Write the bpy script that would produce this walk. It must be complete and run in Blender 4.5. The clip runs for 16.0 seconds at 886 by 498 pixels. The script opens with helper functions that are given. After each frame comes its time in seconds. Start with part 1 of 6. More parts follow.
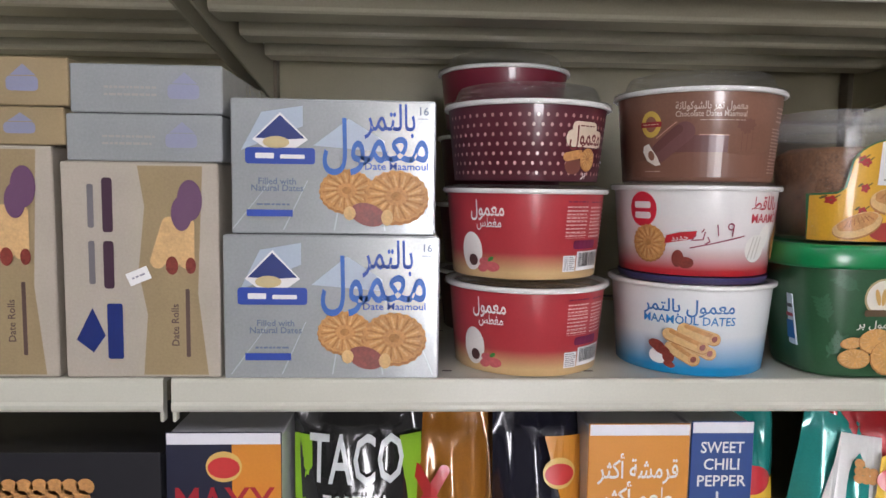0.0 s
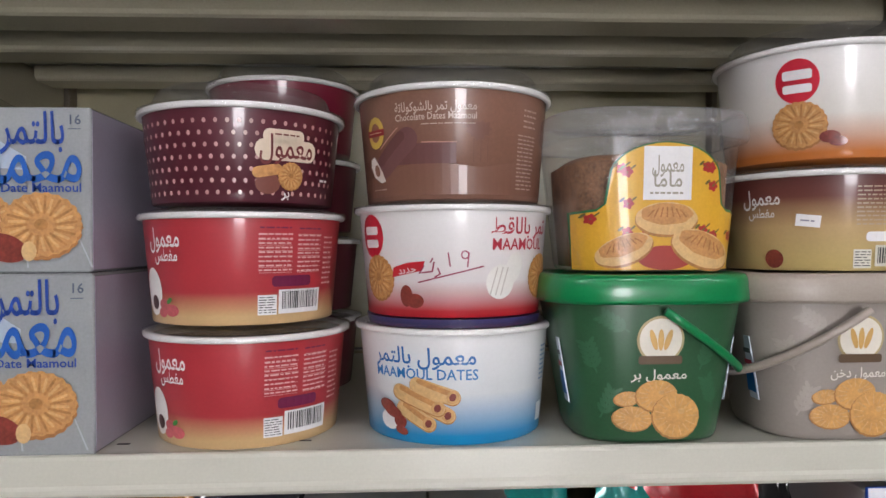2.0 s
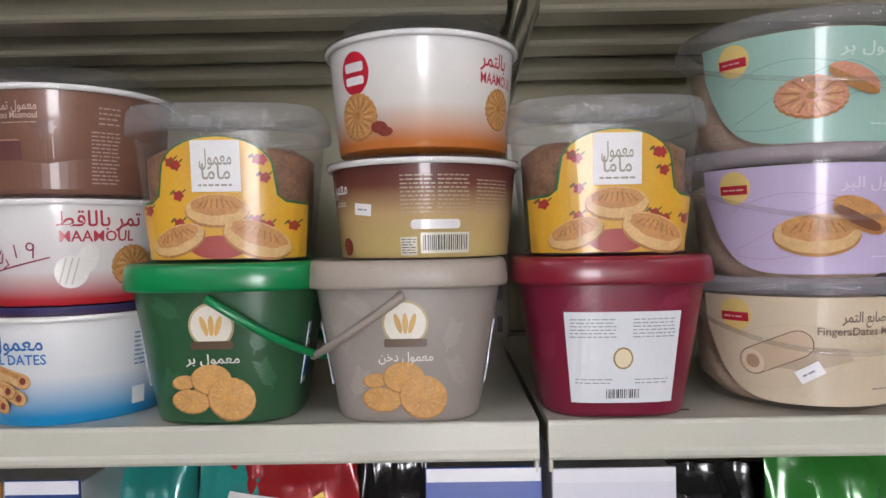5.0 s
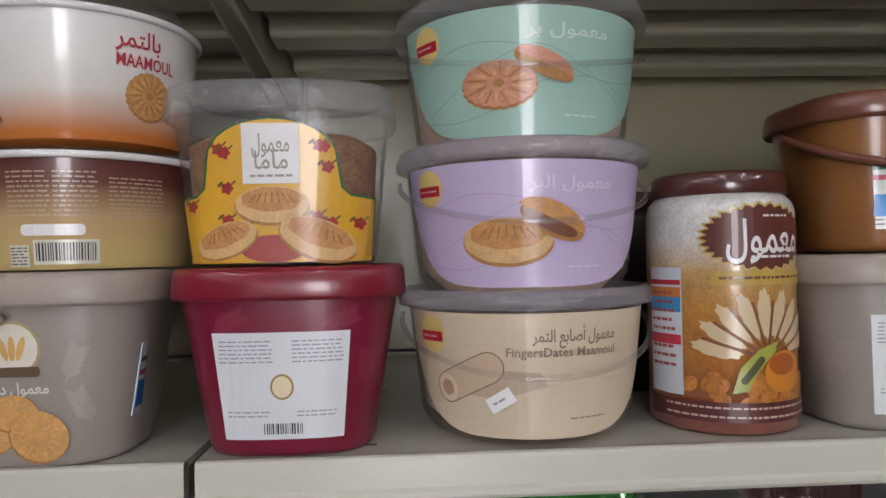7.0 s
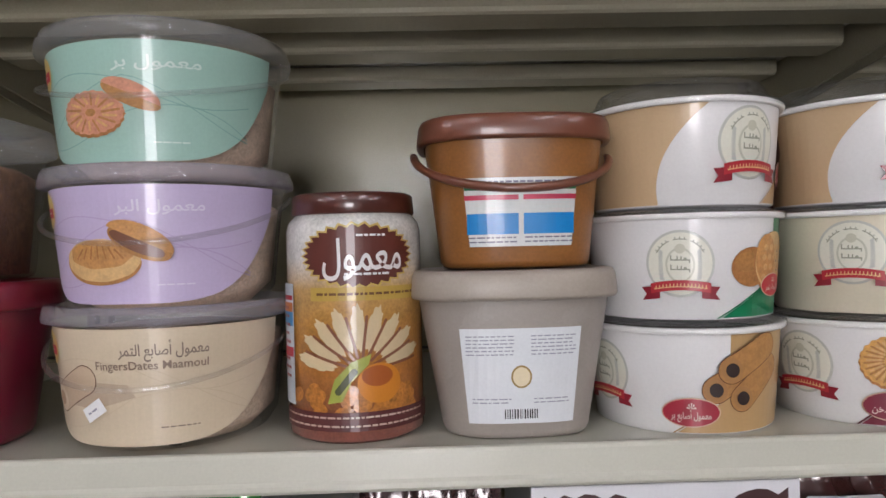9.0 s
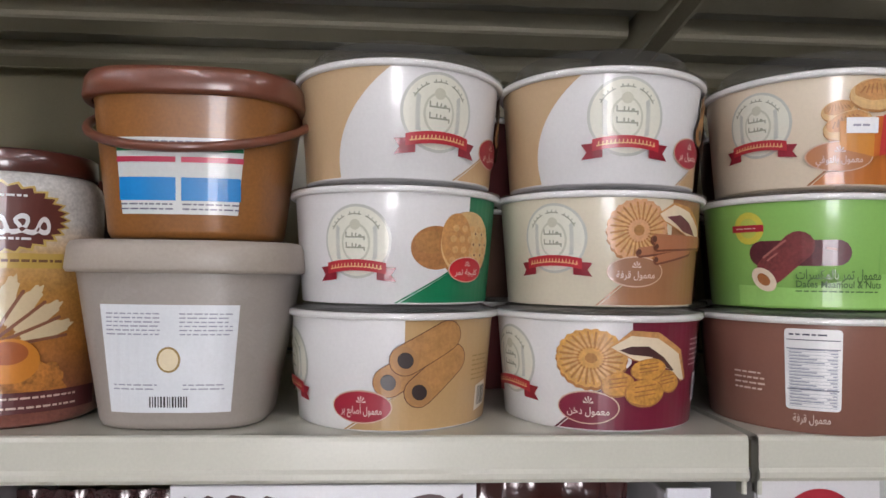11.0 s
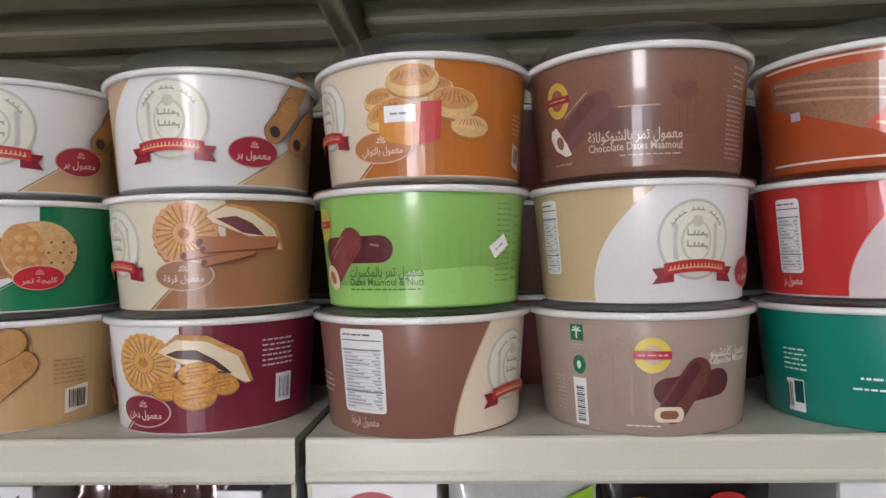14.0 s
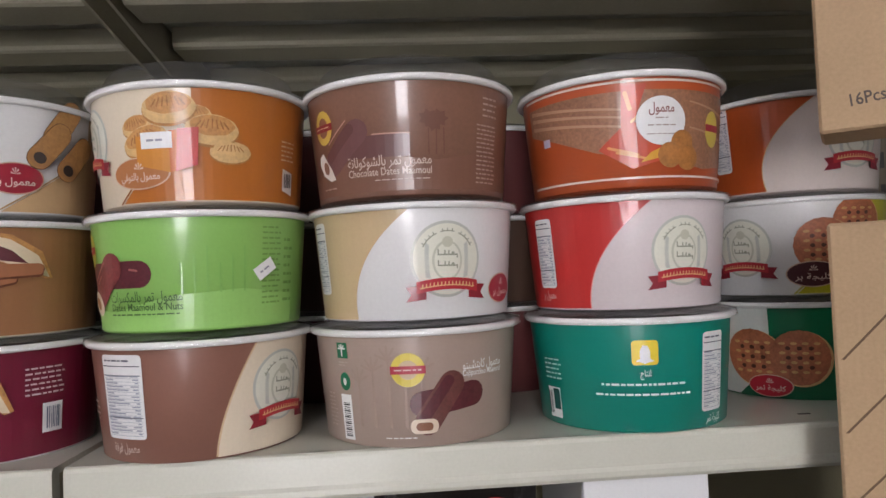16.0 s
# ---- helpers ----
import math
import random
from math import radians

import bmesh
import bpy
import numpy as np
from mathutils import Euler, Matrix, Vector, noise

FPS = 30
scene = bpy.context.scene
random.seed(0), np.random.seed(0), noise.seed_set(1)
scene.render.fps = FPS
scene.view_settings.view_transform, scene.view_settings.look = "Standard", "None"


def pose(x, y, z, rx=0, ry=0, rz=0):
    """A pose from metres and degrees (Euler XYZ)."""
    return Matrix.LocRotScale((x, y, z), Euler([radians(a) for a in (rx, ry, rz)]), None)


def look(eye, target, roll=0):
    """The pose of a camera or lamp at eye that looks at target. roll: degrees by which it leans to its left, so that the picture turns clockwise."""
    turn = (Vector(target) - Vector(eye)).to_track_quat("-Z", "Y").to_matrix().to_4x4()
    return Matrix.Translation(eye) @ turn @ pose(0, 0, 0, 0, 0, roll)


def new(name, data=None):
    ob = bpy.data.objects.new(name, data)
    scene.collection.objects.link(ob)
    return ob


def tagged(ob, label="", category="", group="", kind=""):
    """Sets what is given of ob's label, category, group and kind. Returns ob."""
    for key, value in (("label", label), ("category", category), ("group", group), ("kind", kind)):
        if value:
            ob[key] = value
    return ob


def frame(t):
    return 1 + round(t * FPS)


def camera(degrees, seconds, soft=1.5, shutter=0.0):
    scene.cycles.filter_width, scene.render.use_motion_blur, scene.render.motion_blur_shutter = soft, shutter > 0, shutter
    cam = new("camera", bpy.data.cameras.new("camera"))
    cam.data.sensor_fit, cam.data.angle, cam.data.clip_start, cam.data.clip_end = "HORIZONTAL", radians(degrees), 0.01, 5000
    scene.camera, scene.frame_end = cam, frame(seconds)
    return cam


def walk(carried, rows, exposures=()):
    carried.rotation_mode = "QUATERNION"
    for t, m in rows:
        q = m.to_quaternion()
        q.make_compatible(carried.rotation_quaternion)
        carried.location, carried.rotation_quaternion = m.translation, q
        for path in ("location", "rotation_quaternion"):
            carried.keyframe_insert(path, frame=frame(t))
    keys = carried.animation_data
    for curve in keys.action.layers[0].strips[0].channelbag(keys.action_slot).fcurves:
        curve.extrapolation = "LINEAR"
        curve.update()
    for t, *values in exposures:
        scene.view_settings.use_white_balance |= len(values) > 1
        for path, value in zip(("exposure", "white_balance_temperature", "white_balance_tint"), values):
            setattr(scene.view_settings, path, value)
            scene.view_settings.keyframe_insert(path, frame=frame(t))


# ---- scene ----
cam = camera(66.7, 16.0)
PATH = [
    (0, (0.241, -0.663, 1.543), (0.333, 1.327, 1.364), 0.8),
    (0.5, (0.303, -0.643, 1.527), (0.415, 1.35, 1.415), 0.3),
    (1, (0.397, -0.6, 1.512), (0.47, 1.399, 1.477), -0.6),
    (1.5, (0.466, -0.559, 1.512), (0.559, 1.438, 1.496), -0.0),
    (2, (0.519, -0.542, 1.516), (0.613, 1.456, 1.506), -0.3),
    (2.5, (0.566, -0.529, 1.504), (0.699, 1.467, 1.516), 0.5),
    (3, (0.688, -0.537, 1.533), (0.662, 1.462, 1.466), -0.5),
    (3.2, (0.722, -0.539, 1.538), (0.681, 1.459, 1.459), -0.9),
    (5.3, (0.965, -0.574, 1.502), (0.964, 1.426, 1.49), -1.1),
    (5.5, (0.998, -0.561, 1.496), (1.031, 1.439, 1.513), -1.2),
    (6, (1.064, -0.522, 1.49), (1.124, 1.477, 1.512), -1.1),
    (6.5, (1.113, -0.505, 1.505), (1.204, 1.493, 1.516), -1.3),
    (7, (1.163, -0.495, 1.499), (1.259, 1.502, 1.513), -1.2),
    (7.5, (1.241, -0.504, 1.505), (1.34, 1.494, 1.506), -0.9),
    (8, (1.31, -0.52, 1.509), (1.363, 1.479, 1.526), -1.3),
    (8.5, (1.4, -0.538, 1.515), (1.428, 1.462, 1.513), -1.4),
    (9, (1.492, -0.537, 1.512), (1.542, 1.462, 1.506), -1.4),
    (9.5, (1.574, -0.538, 1.499), (1.607, 1.461, 1.541), -1.4),
    (9.7, (1.604, -0.541, 1.5), (1.659, 1.457, 1.538), -1.3),
    (11.8, (1.832, -0.471, 1.456), (1.958, 1.521, 1.545), 1.2),
    (12, (1.867, -0.471, 1.461), (1.932, 1.526, 1.54), 1.5),
    (12.5, (1.954, -0.475, 1.47), (1.886, 1.523, 1.519), 0.5),
    (13, (2.022, -0.474, 1.475), (1.851, 1.519, 1.485), -0.2),
    (13.5, (2.077, -0.478, 1.477), (1.914, 1.515, 1.499), -0.9),
    (14, (2.136, -0.489, 1.487), (2.024, 1.508, 1.495), -1.3),
    (14.5, (2.183, -0.502, 1.482), (2.176, 1.497, 1.525), -1.6),
    (15, (2.225, -0.512, 1.483), (2.315, 1.485, 1.534), -2.2),
    (15.5, (2.244, -0.514, 1.486), (2.393, 1.48, 1.546), -2.2),
    (16, (2.252, -0.508, 1.484), (2.385, 1.487, 1.544), -2.5),
]
walk(cam, [(t, look(e, g, r)) for t, e, g, r in PATH], ((0.0, -0.44), (3.0, -0.40), (5.5, -0.60), (7.0, -0.80), (8.5, -0.66), (9.5, -0.58), (12.0, -0.54), (16.0, -0.52)))
LAMP, DAY = 47.0, 30.0

# ---- world and light ----
world = bpy.data.worlds.new("world")
scene.world = world
world.use_nodes = True
world.node_tree.nodes["Background"].inputs[0].default_value = (0.9, 0.95, 1.0, 1)
world.node_tree.nodes["Background"].inputs[1].default_value = 0.015
SH = 1.352  # top of the shelf that the camera passes


# ---- materials ----
def mat(name, rgb, rough=0.45, metal=0.0, coat=0.0, vary=0.08, scale=30.0, bump=0.0, stops=None, height=0.1, fine=400.0):
    """A painted, printed or bare surface: base colour (or stops along the object's height), mottling at two scales, fine relief."""
    m = bpy.data.materials.new(name)
    m.use_nodes = True
    nt = m.node_tree
    b = nt.nodes["Principled BSDF"]
    tc = nt.nodes.new("ShaderNodeTexCoord")
    n1, n2 = nt.nodes.new("ShaderNodeTexNoise"), nt.nodes.new("ShaderNodeTexNoise")
    n1.inputs["Scale"].default_value, n2.inputs["Scale"].default_value = scale, fine
    n1.inputs["Detail"].default_value = 5
    for n in (n1, n2):
        nt.links.new(tc.outputs["Object"], n.inputs["Vector"])
    add = nt.nodes.new("ShaderNodeMath")
    add.operation = "ADD"
    nt.links.new(n1.outputs["Fac"], add.inputs[0])
    nt.links.new(n2.outputs["Fac"], add.inputs[1])
    rng = nt.nodes.new("ShaderNodeMapRange")
    rng.inputs[1].default_value, rng.inputs[2].default_value = 0.6, 1.4
    rng.inputs[3].default_value, rng.inputs[4].default_value = 1 - vary, 1 + vary
    nt.links.new(add.outputs[0], rng.inputs[0])
    mul = nt.nodes.new("ShaderNodeVectorMath")
    mul.operation = "SCALE"
    nt.links.new(rng.outputs[0], mul.inputs["Scale"])
    if stops:
        sep, div, ramp = nt.nodes.new("ShaderNodeSeparateXYZ"), nt.nodes.new("ShaderNodeMath"), nt.nodes.new("ShaderNodeValToRGB")
        nt.links.new(tc.outputs["Object"], sep.inputs[0])
        nt.links.new(sep.outputs[2], div.inputs[0])
        div.operation, div.inputs[1].default_value = "DIVIDE", height
        nt.links.new(div.outputs[0], ramp.inputs[0])
        els = ramp.color_ramp.elements
        while len(els) < len(stops):
            els.new(0.5)
        for e, (p, c) in zip(els, stops):
            e.position, e.color = p, (*c, 1)
        nt.links.new(ramp.outputs[0], mul.inputs[0])
    else:
        mul.inputs[0].default_value = rgb
    nt.links.new(mul.outputs[0], b.inputs["Base Color"])
    b.inputs["Roughness"].default_value, b.inputs["Metallic"].default_value = rough, metal
    b.inputs["Coat Weight"].default_value, b.inputs["Coat Roughness"].default_value = coat, 0.08
    if bump:
        bp = nt.nodes.new("ShaderNodeBump")
        bp.inputs["Strength"].default_value, bp.inputs["Distance"].default_value = bump, 0.002
        nt.links.new(n1.outputs["Fac"], bp.inputs["Height"])
        nt.links.new(bp.outputs[0], b.inputs["Normal"])
        nt.links.new(bp.outputs[0], b.inputs["Coat Normal"])
    return m


def clear(name, tint, rough=0.06, ior=1.5, milky=0.0):
    """Thin clear plastic: lets light through, gloss by Fresnel."""
    m = bpy.data.materials.new(name)
    m.use_nodes = True
    nt = m.node_tree
    nt.nodes.remove(nt.nodes["Principled BSDF"])
    out = nt.nodes["Material Output"]
    tr, gl, fr, mx = (nt.nodes.new("ShaderNode" + k) for k in ("BsdfTransparent", "BsdfGlossy", "LayerWeight", "MixShader"))
    no, bp = nt.nodes.new("ShaderNodeTexNoise"), nt.nodes.new("ShaderNodeBump")
    no.inputs["Scale"].default_value = 60
    bp.inputs["Strength"].default_value, bp.inputs["Distance"].default_value = 0.25, 0.002
    nt.links.new(no.outputs["Fac"], bp.inputs["Height"])
    nt.links.new(bp.outputs[0], gl.inputs["Normal"])
    tr.inputs[0].default_value = (*tint, 1)
    gl.inputs["Roughness"].default_value, fr.inputs[0].default_value = rough, 0.5
    pw, ml = nt.nodes.new("ShaderNodeMath"), nt.nodes.new("ShaderNodeMath")
    pw.operation, pw.inputs[1].default_value = "POWER", 4.0
    ml.operation, ml.inputs[1].default_value, ml.inputs[2].default_value = "MULTIPLY_ADD", 0.8, ((ior - 1) / (ior + 1)) ** 2
    nt.links.new(fr.outputs["Facing"], pw.inputs[0])
    nt.links.new(pw.outputs[0], ml.inputs[0])
    df, haze = nt.nodes.new("ShaderNodeBsdfTranslucent"), nt.nodes.new("ShaderNodeMixShader")
    d2, both = nt.nodes.new("ShaderNodeBsdfDiffuse"), nt.nodes.new("ShaderNodeMixShader")
    for n in (df, d2):
        n.inputs[0].default_value = (*tint, 1)
    nt.links.new(df.outputs[0], both.inputs[1])
    nt.links.new(d2.outputs[0], both.inputs[2])
    haze.inputs[0].default_value, both.inputs[0].default_value = milky, 0.65
    nt.links.new(tr.outputs[0], haze.inputs[1])
    nt.links.new(both.outputs[0], haze.inputs[2])
    nt.links.new(ml.outputs[0], mx.inputs[0])
    nt.links.new(haze.outputs[0], mx.inputs[1])
    nt.links.new(gl.outputs[0], mx.inputs[2])
    nt.links.new(mx.outputs[0], out.inputs[0])
    return m


def glow(name, rgb, power):
    m = bpy.data.materials.new(name)
    m.use_nodes = True
    b = m.node_tree.nodes["Principled BSDF"]
    b.inputs["Emission Color"].default_value, b.inputs["Emission Strength"].default_value = (*rgb, 1), power
    return m


INK = {}


def ink(rgb, coat=0.35):
    """A printing ink on glossy card, kept by its colour."""
    if rgb not in INK:
        INK[rgb] = mat("printing_ink", rgb, 0.4, coat=coat, vary=0.05)
    return INK[rgb]


WHITE, CREAM, TAN, RED, GOLD = (0.72, 0.71, 0.70), (0.70, 0.60, 0.46), (0.52, 0.36, 0.20), (0.42, 0.015, 0.03), (0.62, 0.38, 0.12)
BROWN, CHOC, DCHOC, GREY, BLACK = (0.26, 0.10, 0.065), (0.16, 0.05, 0.035), (0.06, 0.02, 0.018), (0.36, 0.36, 0.36), (0.02, 0.018, 0.018)
BLUE, DBLUE, SKY, MAROON, ORANGE = (0.01, 0.045, 0.30), (0.006, 0.02, 0.14), (0.02, 0.24, 0.50), (0.13, 0.008, 0.028), (0.50, 0.13, 0.02)
LIME, TEAL, DGREEN, YEL, PINK = (0.25, 0.52, 0.10), (0.0, 0.22, 0.16), (0.0, 0.14, 0.055), (0.75, 0.48, 0.04), (0.50, 0.10, 0.11)
metal_paint = mat("cream_enamelled_steel", (0.52, 0.515, 0.435), 0.32, coat=0.3, vary=0.05, scale=9, bump=0.02)
# darker, yellower and glossier cream for ribs, bracket arms and plinth
metal_under = mat("cream_enamelled_steel_darker", (0.46, 0.43, 0.315), 0.24, coat=0.5, vary=0.08, scale=7, bump=0.02)
panel_paint = mat("tan_enamelled_back_panel", (0.32, 0.29, 0.185), 0.38, coat=0.12, vary=0.06, scale=6)
# dark brown on the uprights stands for the shaded gap between bays
gap_shade_paint = mat("shaded_gap_brown", (0.17, 0.14, 0.10), 0.45, vary=0.12, scale=8)
dark_gap = mat("dark_steel", (0.05, 0.045, 0.04), 0.5, vary=0.2)
rim_white = mat("white_rolled_card_rim", (0.78, 0.77, 0.75), 0.35, coat=0.3, vary=0.03)
lid_clear = clear("clear_lid_plastic", (0.96, 0.96, 0.96), 0.05, 1.75, 0.03)
lid_frost = clear("frosted_lid_plastic", (0.92, 0.93, 0.94), 0.08, 1.55, 0.16)
wall_clear = clear("clear_tub_plastic", (0.95, 0.95, 0.95), 0.04, 1.5, 0.02)
foil_dark = mat("dark_filling", (0.035, 0.022, 0.018), 0.25, coat=0.5, vary=0.4, scale=60, bump=0.5)
biscuit = mat("baked_biscuit", (0.48, 0.235, 0.075), 0.6, coat=0.3, vary=0.28, scale=120, bump=0.3)
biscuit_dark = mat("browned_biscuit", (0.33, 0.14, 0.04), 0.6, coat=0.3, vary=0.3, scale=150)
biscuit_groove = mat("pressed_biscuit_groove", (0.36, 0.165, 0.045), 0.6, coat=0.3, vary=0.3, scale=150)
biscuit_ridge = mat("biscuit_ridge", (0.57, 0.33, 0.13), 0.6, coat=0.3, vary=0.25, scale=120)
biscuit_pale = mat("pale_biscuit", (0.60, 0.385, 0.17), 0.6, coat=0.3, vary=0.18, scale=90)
date_mat = mat("date_flesh", (0.20, 0.035, 0.025), 0.35, coat=0.5, vary=0.35, scale=140)
# unseen floor, walls and ceiling: dark colours hold back bounced light
floor_mat = mat("fill_cutting_floor", (0.18, 0.168, 0.155), 0.25, vary=0.08, scale=3)
plaster = mat("fill_cutting_plaster", (0.13, 0.123, 0.112), 0.8, vary=0.05, scale=4, bump=0.05)
cardboard = mat("brown_cardboard", (0.40, 0.27, 0.155), 0.85, vary=0.12, scale=14, bump=0.06)
cardboard_dark = mat("cardboard_corrugation", (0.13, 0.08, 0.045), 0.9, vary=0.2)


# ---- mesh helpers ----
def part(name, bm, material, parent=None, label="", smooth=False):
    me = bpy.data.meshes.new(name)
    if smooth:
        for f in bm.faces:
            f.smooth = True
    bm.to_mesh(me)
    bm.free()
    me.materials.append(material)
    ob = new(name, me)
    if parent:
        ob.parent = parent
    return tagged(ob, label)


def thing(name, m, label, category, group=""):
    e = new(name)
    e.empty_display_size = 0.05
    e.matrix_world = m
    return tagged(e, label, category, group)


def box(x0, y0, z0, x1, y1, z1, bevel=0.0, seg=2):
    bm = bmesh.new()
    bmesh.ops.create_cube(bm, size=1, matrix=Matrix.Translation(((x0 + x1) / 2, (y0 + y1) / 2, (z0 + z1) / 2)) @ Matrix.Diagonal((x1 - x0, y1 - y0, z1 - z0, 1)))
    if bevel:
        bmesh.ops.bevel(bm, geom=bm.edges[:], offset=bevel, segments=seg, affect="EDGES", profile=0.5)
    return bm


def extrude_x(outline, x0, x1):
    """A bar along x with the cross-section outline [(y, z), ...]."""
    bm = bmesh.new()
    a = [bm.verts.new((x0, y, z)) for y, z in outline]
    b = [bm.verts.new((x1, y, z)) for y, z in outline]
    bm.faces.new(a)
    bm.faces.new(b[::-1])
    for i in range(len(a)):
        j = (i + 1) % len(a)
        bm.faces.new((a[j], a[i], b[i], b[j]))
    bmesh.ops.recalc_face_normals(bm, faces=bm.faces[:])
    return bm


def ring_point(a, b, n, th):
    s, c = math.sin(th), -math.cos(th)
    k = (abs(s) ** n + abs(c) ** n) ** (-1 / n)
    return a * k * s, b * k * c


def loft(profile, n=2.0, seg=64, cap0=True, cap1=True):
    """A turned or rounded-square shell through rings (z, half width, half depth)."""
    bm = bmesh.new()
    rings = []
    for z, a, b in profile:
        rings.append([bm.verts.new((*ring_point(a, b, n, 2 * math.pi * i / seg), z)) for i in range(seg)])
    for r0, r1 in zip(rings, rings[1:]):
        for i in range(seg):
            j = (i + 1) % seg
            bm.faces.new((r0[i], r0[j], r1[j], r1[i]))
    if cap0:
        bm.faces.new(rings[0][::-1])
    if cap1:
        bm.faces.new(rings[-1])
    return bm


def tube(points, r, seg=8):
    """A round bar along points."""
    bm = bmesh.new()
    rings = []
    for i, p in enumerate(points):
        d = (Vector(points[min(i + 1, len(points) - 1)]) - Vector(points[max(i - 1, 0)])).normalized()
        q = d.to_track_quat("Z", "Y")
        rings.append([bm.verts.new(Vector(p) + q @ Vector((r * math.cos(2 * math.pi * k / seg), r * math.sin(2 * math.pi * k / seg), 0))) for k in range(seg)])
    for r0, r1 in zip(rings, rings[1:]):
        for k in range(seg):
            bm.faces.new((r0[k], r0[(k + 1) % seg], r1[(k + 1) % seg], r1[k]))
    bm.faces.new(rings[0][::-1])
    bm.faces.new(rings[-1])
    return bm


# ---- printed shapes, drawn flat in metres and laid on a surface ----
def ell(cx, cy, rx, ry, n=36, turn=0.0, wave=0.0, waves=0):
    out = []
    for i in range(n):
        t = 2 * math.pi * i / n
        k = 1 + wave * math.cos(waves * t)
        x, y = rx * k * math.cos(t), ry * k * math.sin(t)
        out.append((cx + x * math.cos(turn) - y * math.sin(turn), cy + x * math.sin(turn) + y * math.cos(turn)))
    return out


def rect(x0, y0, x1, y1):
    return [(x0, y0), (x1, y0), (x1, y1), (x0, y1)]


def rrect(x0, y0, x1, y1, r):
    out = []
    for cx, cy, a0 in ((x1 - r, y1 - r, 0), (x0 + r, y1 - r, 90), (x0 + r, y0 + r, 180), (x1 - r, y0 + r, 270)):
        out += [(cx + r * math.cos(radians(a0 + a)), cy + r * math.sin(radians(a0 + a))) for a in (0, 30, 60, 90)]
    return out


def capsule(x0, y0, x1, y1, r):
    a = math.atan2(y1 - y0, x1 - x0)
    out = [(x1 + r * math.cos(a + t), y1 + r * math.sin(a + t)) for t in np.linspace(-math.pi / 2, math.pi / 2, 9)]
    return out + [(x0 + r * math.cos(a + t), y0 + r * math.sin(a + t)) for t in np.linspace(math.pi / 2, 1.5 * math.pi, 9)]


def bars(x0, y0, x1, y1, rows, rng=random.Random(4)):
    """Lines of print too small to read: bars broken into words."""
    out, dy = [], (y1 - y0) / rows
    for i in range(rows):
        x = x0
        while x < x1 - 0.002:
            w = min(rng.uniform(0.002, 0.007), x1 - x)
            out.append(rect(x, y0 + i * dy + dy * 0.33, x + w, y0 + i * dy + dy * 0.67))
            x += w + 0.0012
    return out


def barcode(x0, y0, x1, y1, rng=random.Random(5)):
    out, x = [], x0
    while x < x1:
        w = rng.uniform(0.0004, 0.0014)
        out.append(rect(x, y0, min(x + w, x1), y1))
        x += w + rng.uniform(0.0005, 0.0012)
    return out


FORMS = {"ج": (0xFE9D, 4), "ف": (0xFED1, 4), "ا": (0xFE8D, 2), "أ": (0xFE83, 2), "ب": (0xFE8F, 4), "ة": (0xFE93, 2), "ت": (0xFE95, 4), "ث": (0xFE99, 4), "ح": (0xFEA1, 4), "خ": (0xFEA5, 4),
         "د": (0xFEA9, 2), "ر": (0xFEAD, 2), "س": (0xFEB1, 4), "ش": (0xFEB5, 4), "ص": (0xFEB9, 4), "ط": (0xFEC1, 4), "ع": (0xFEC9, 4), "غ": (0xFECD, 4),
         "ق": (0xFED5, 4), "ك": (0xFED9, 4), "ل": (0xFEDD, 4), "م": (0xFEE1, 4), "ن": (0xFEE5, 4), "و": (0xFEED, 2), "ي": (0xFEF1, 4)}


def arabic(s):
    """Joined letter forms, in the order in which they stand from left to right."""
    out = []
    for i, c in enumerate(s):
        if c not in FORMS:
            out.append(c)
            continue
        base, n = FORMS[c]
        before = i > 0 and FORMS.get(s[i - 1], (0, 0))[1] == 4
        after = n == 4 and i + 1 < len(s) and s[i + 1] in FORMS
        out.append(chr(base + (1 if before and not after else 2 if after and not before else 3 if before and after else 0)))
    return "".join(reversed(out))


TEXTS = {}


def letters(s, cx, cy, size, width=None, turn=0.0):
    """Triangles of a line of writing about (cx, cy), with capitals about 0.7 size high; width fits it to a length."""
    if s not in TEXTS:
        cu = bpy.data.curves.new("writing", "FONT")
        cu.body, cu.offset, cu.resolution_u, cu.align_x, cu.align_y = (arabic(s) if any(c in FORMS for c in s) else s), 0.012, 2, "CENTER", "CENTER"
        ob = new("writing", cu)
        dg = bpy.context.evaluated_depsgraph_get()
        me = ob.evaluated_get(dg).to_mesh()
        TEXTS[s] = [[(me.vertices[v].co.x, me.vertices[v].co.y) for v in p.vertices] for p in me.polygons]
        ob.evaluated_get(dg).to_mesh_clear()
        bpy.data.objects.remove(ob)
        bpy.data.curves.remove(cu)
    polys = TEXTS[s]
    if not polys:
        return []
    xs = [p[0] for t in polys for p in t]
    kx = width / (max(xs) - min(xs)) if width else size
    c, d = math.cos(turn), math.sin(turn)
    return [[(cx + x * kx * c - y * size * d, cy + x * kx * d + y * size * c) for x, y in t] for t in polys]


FINE = ("print", "barcode", "dots", "grooves", "studs", "waves", "holes", "wreath", "flowers", "stems", "sweets", "leaves", "corrugation", "lines", "title", "handwriting")


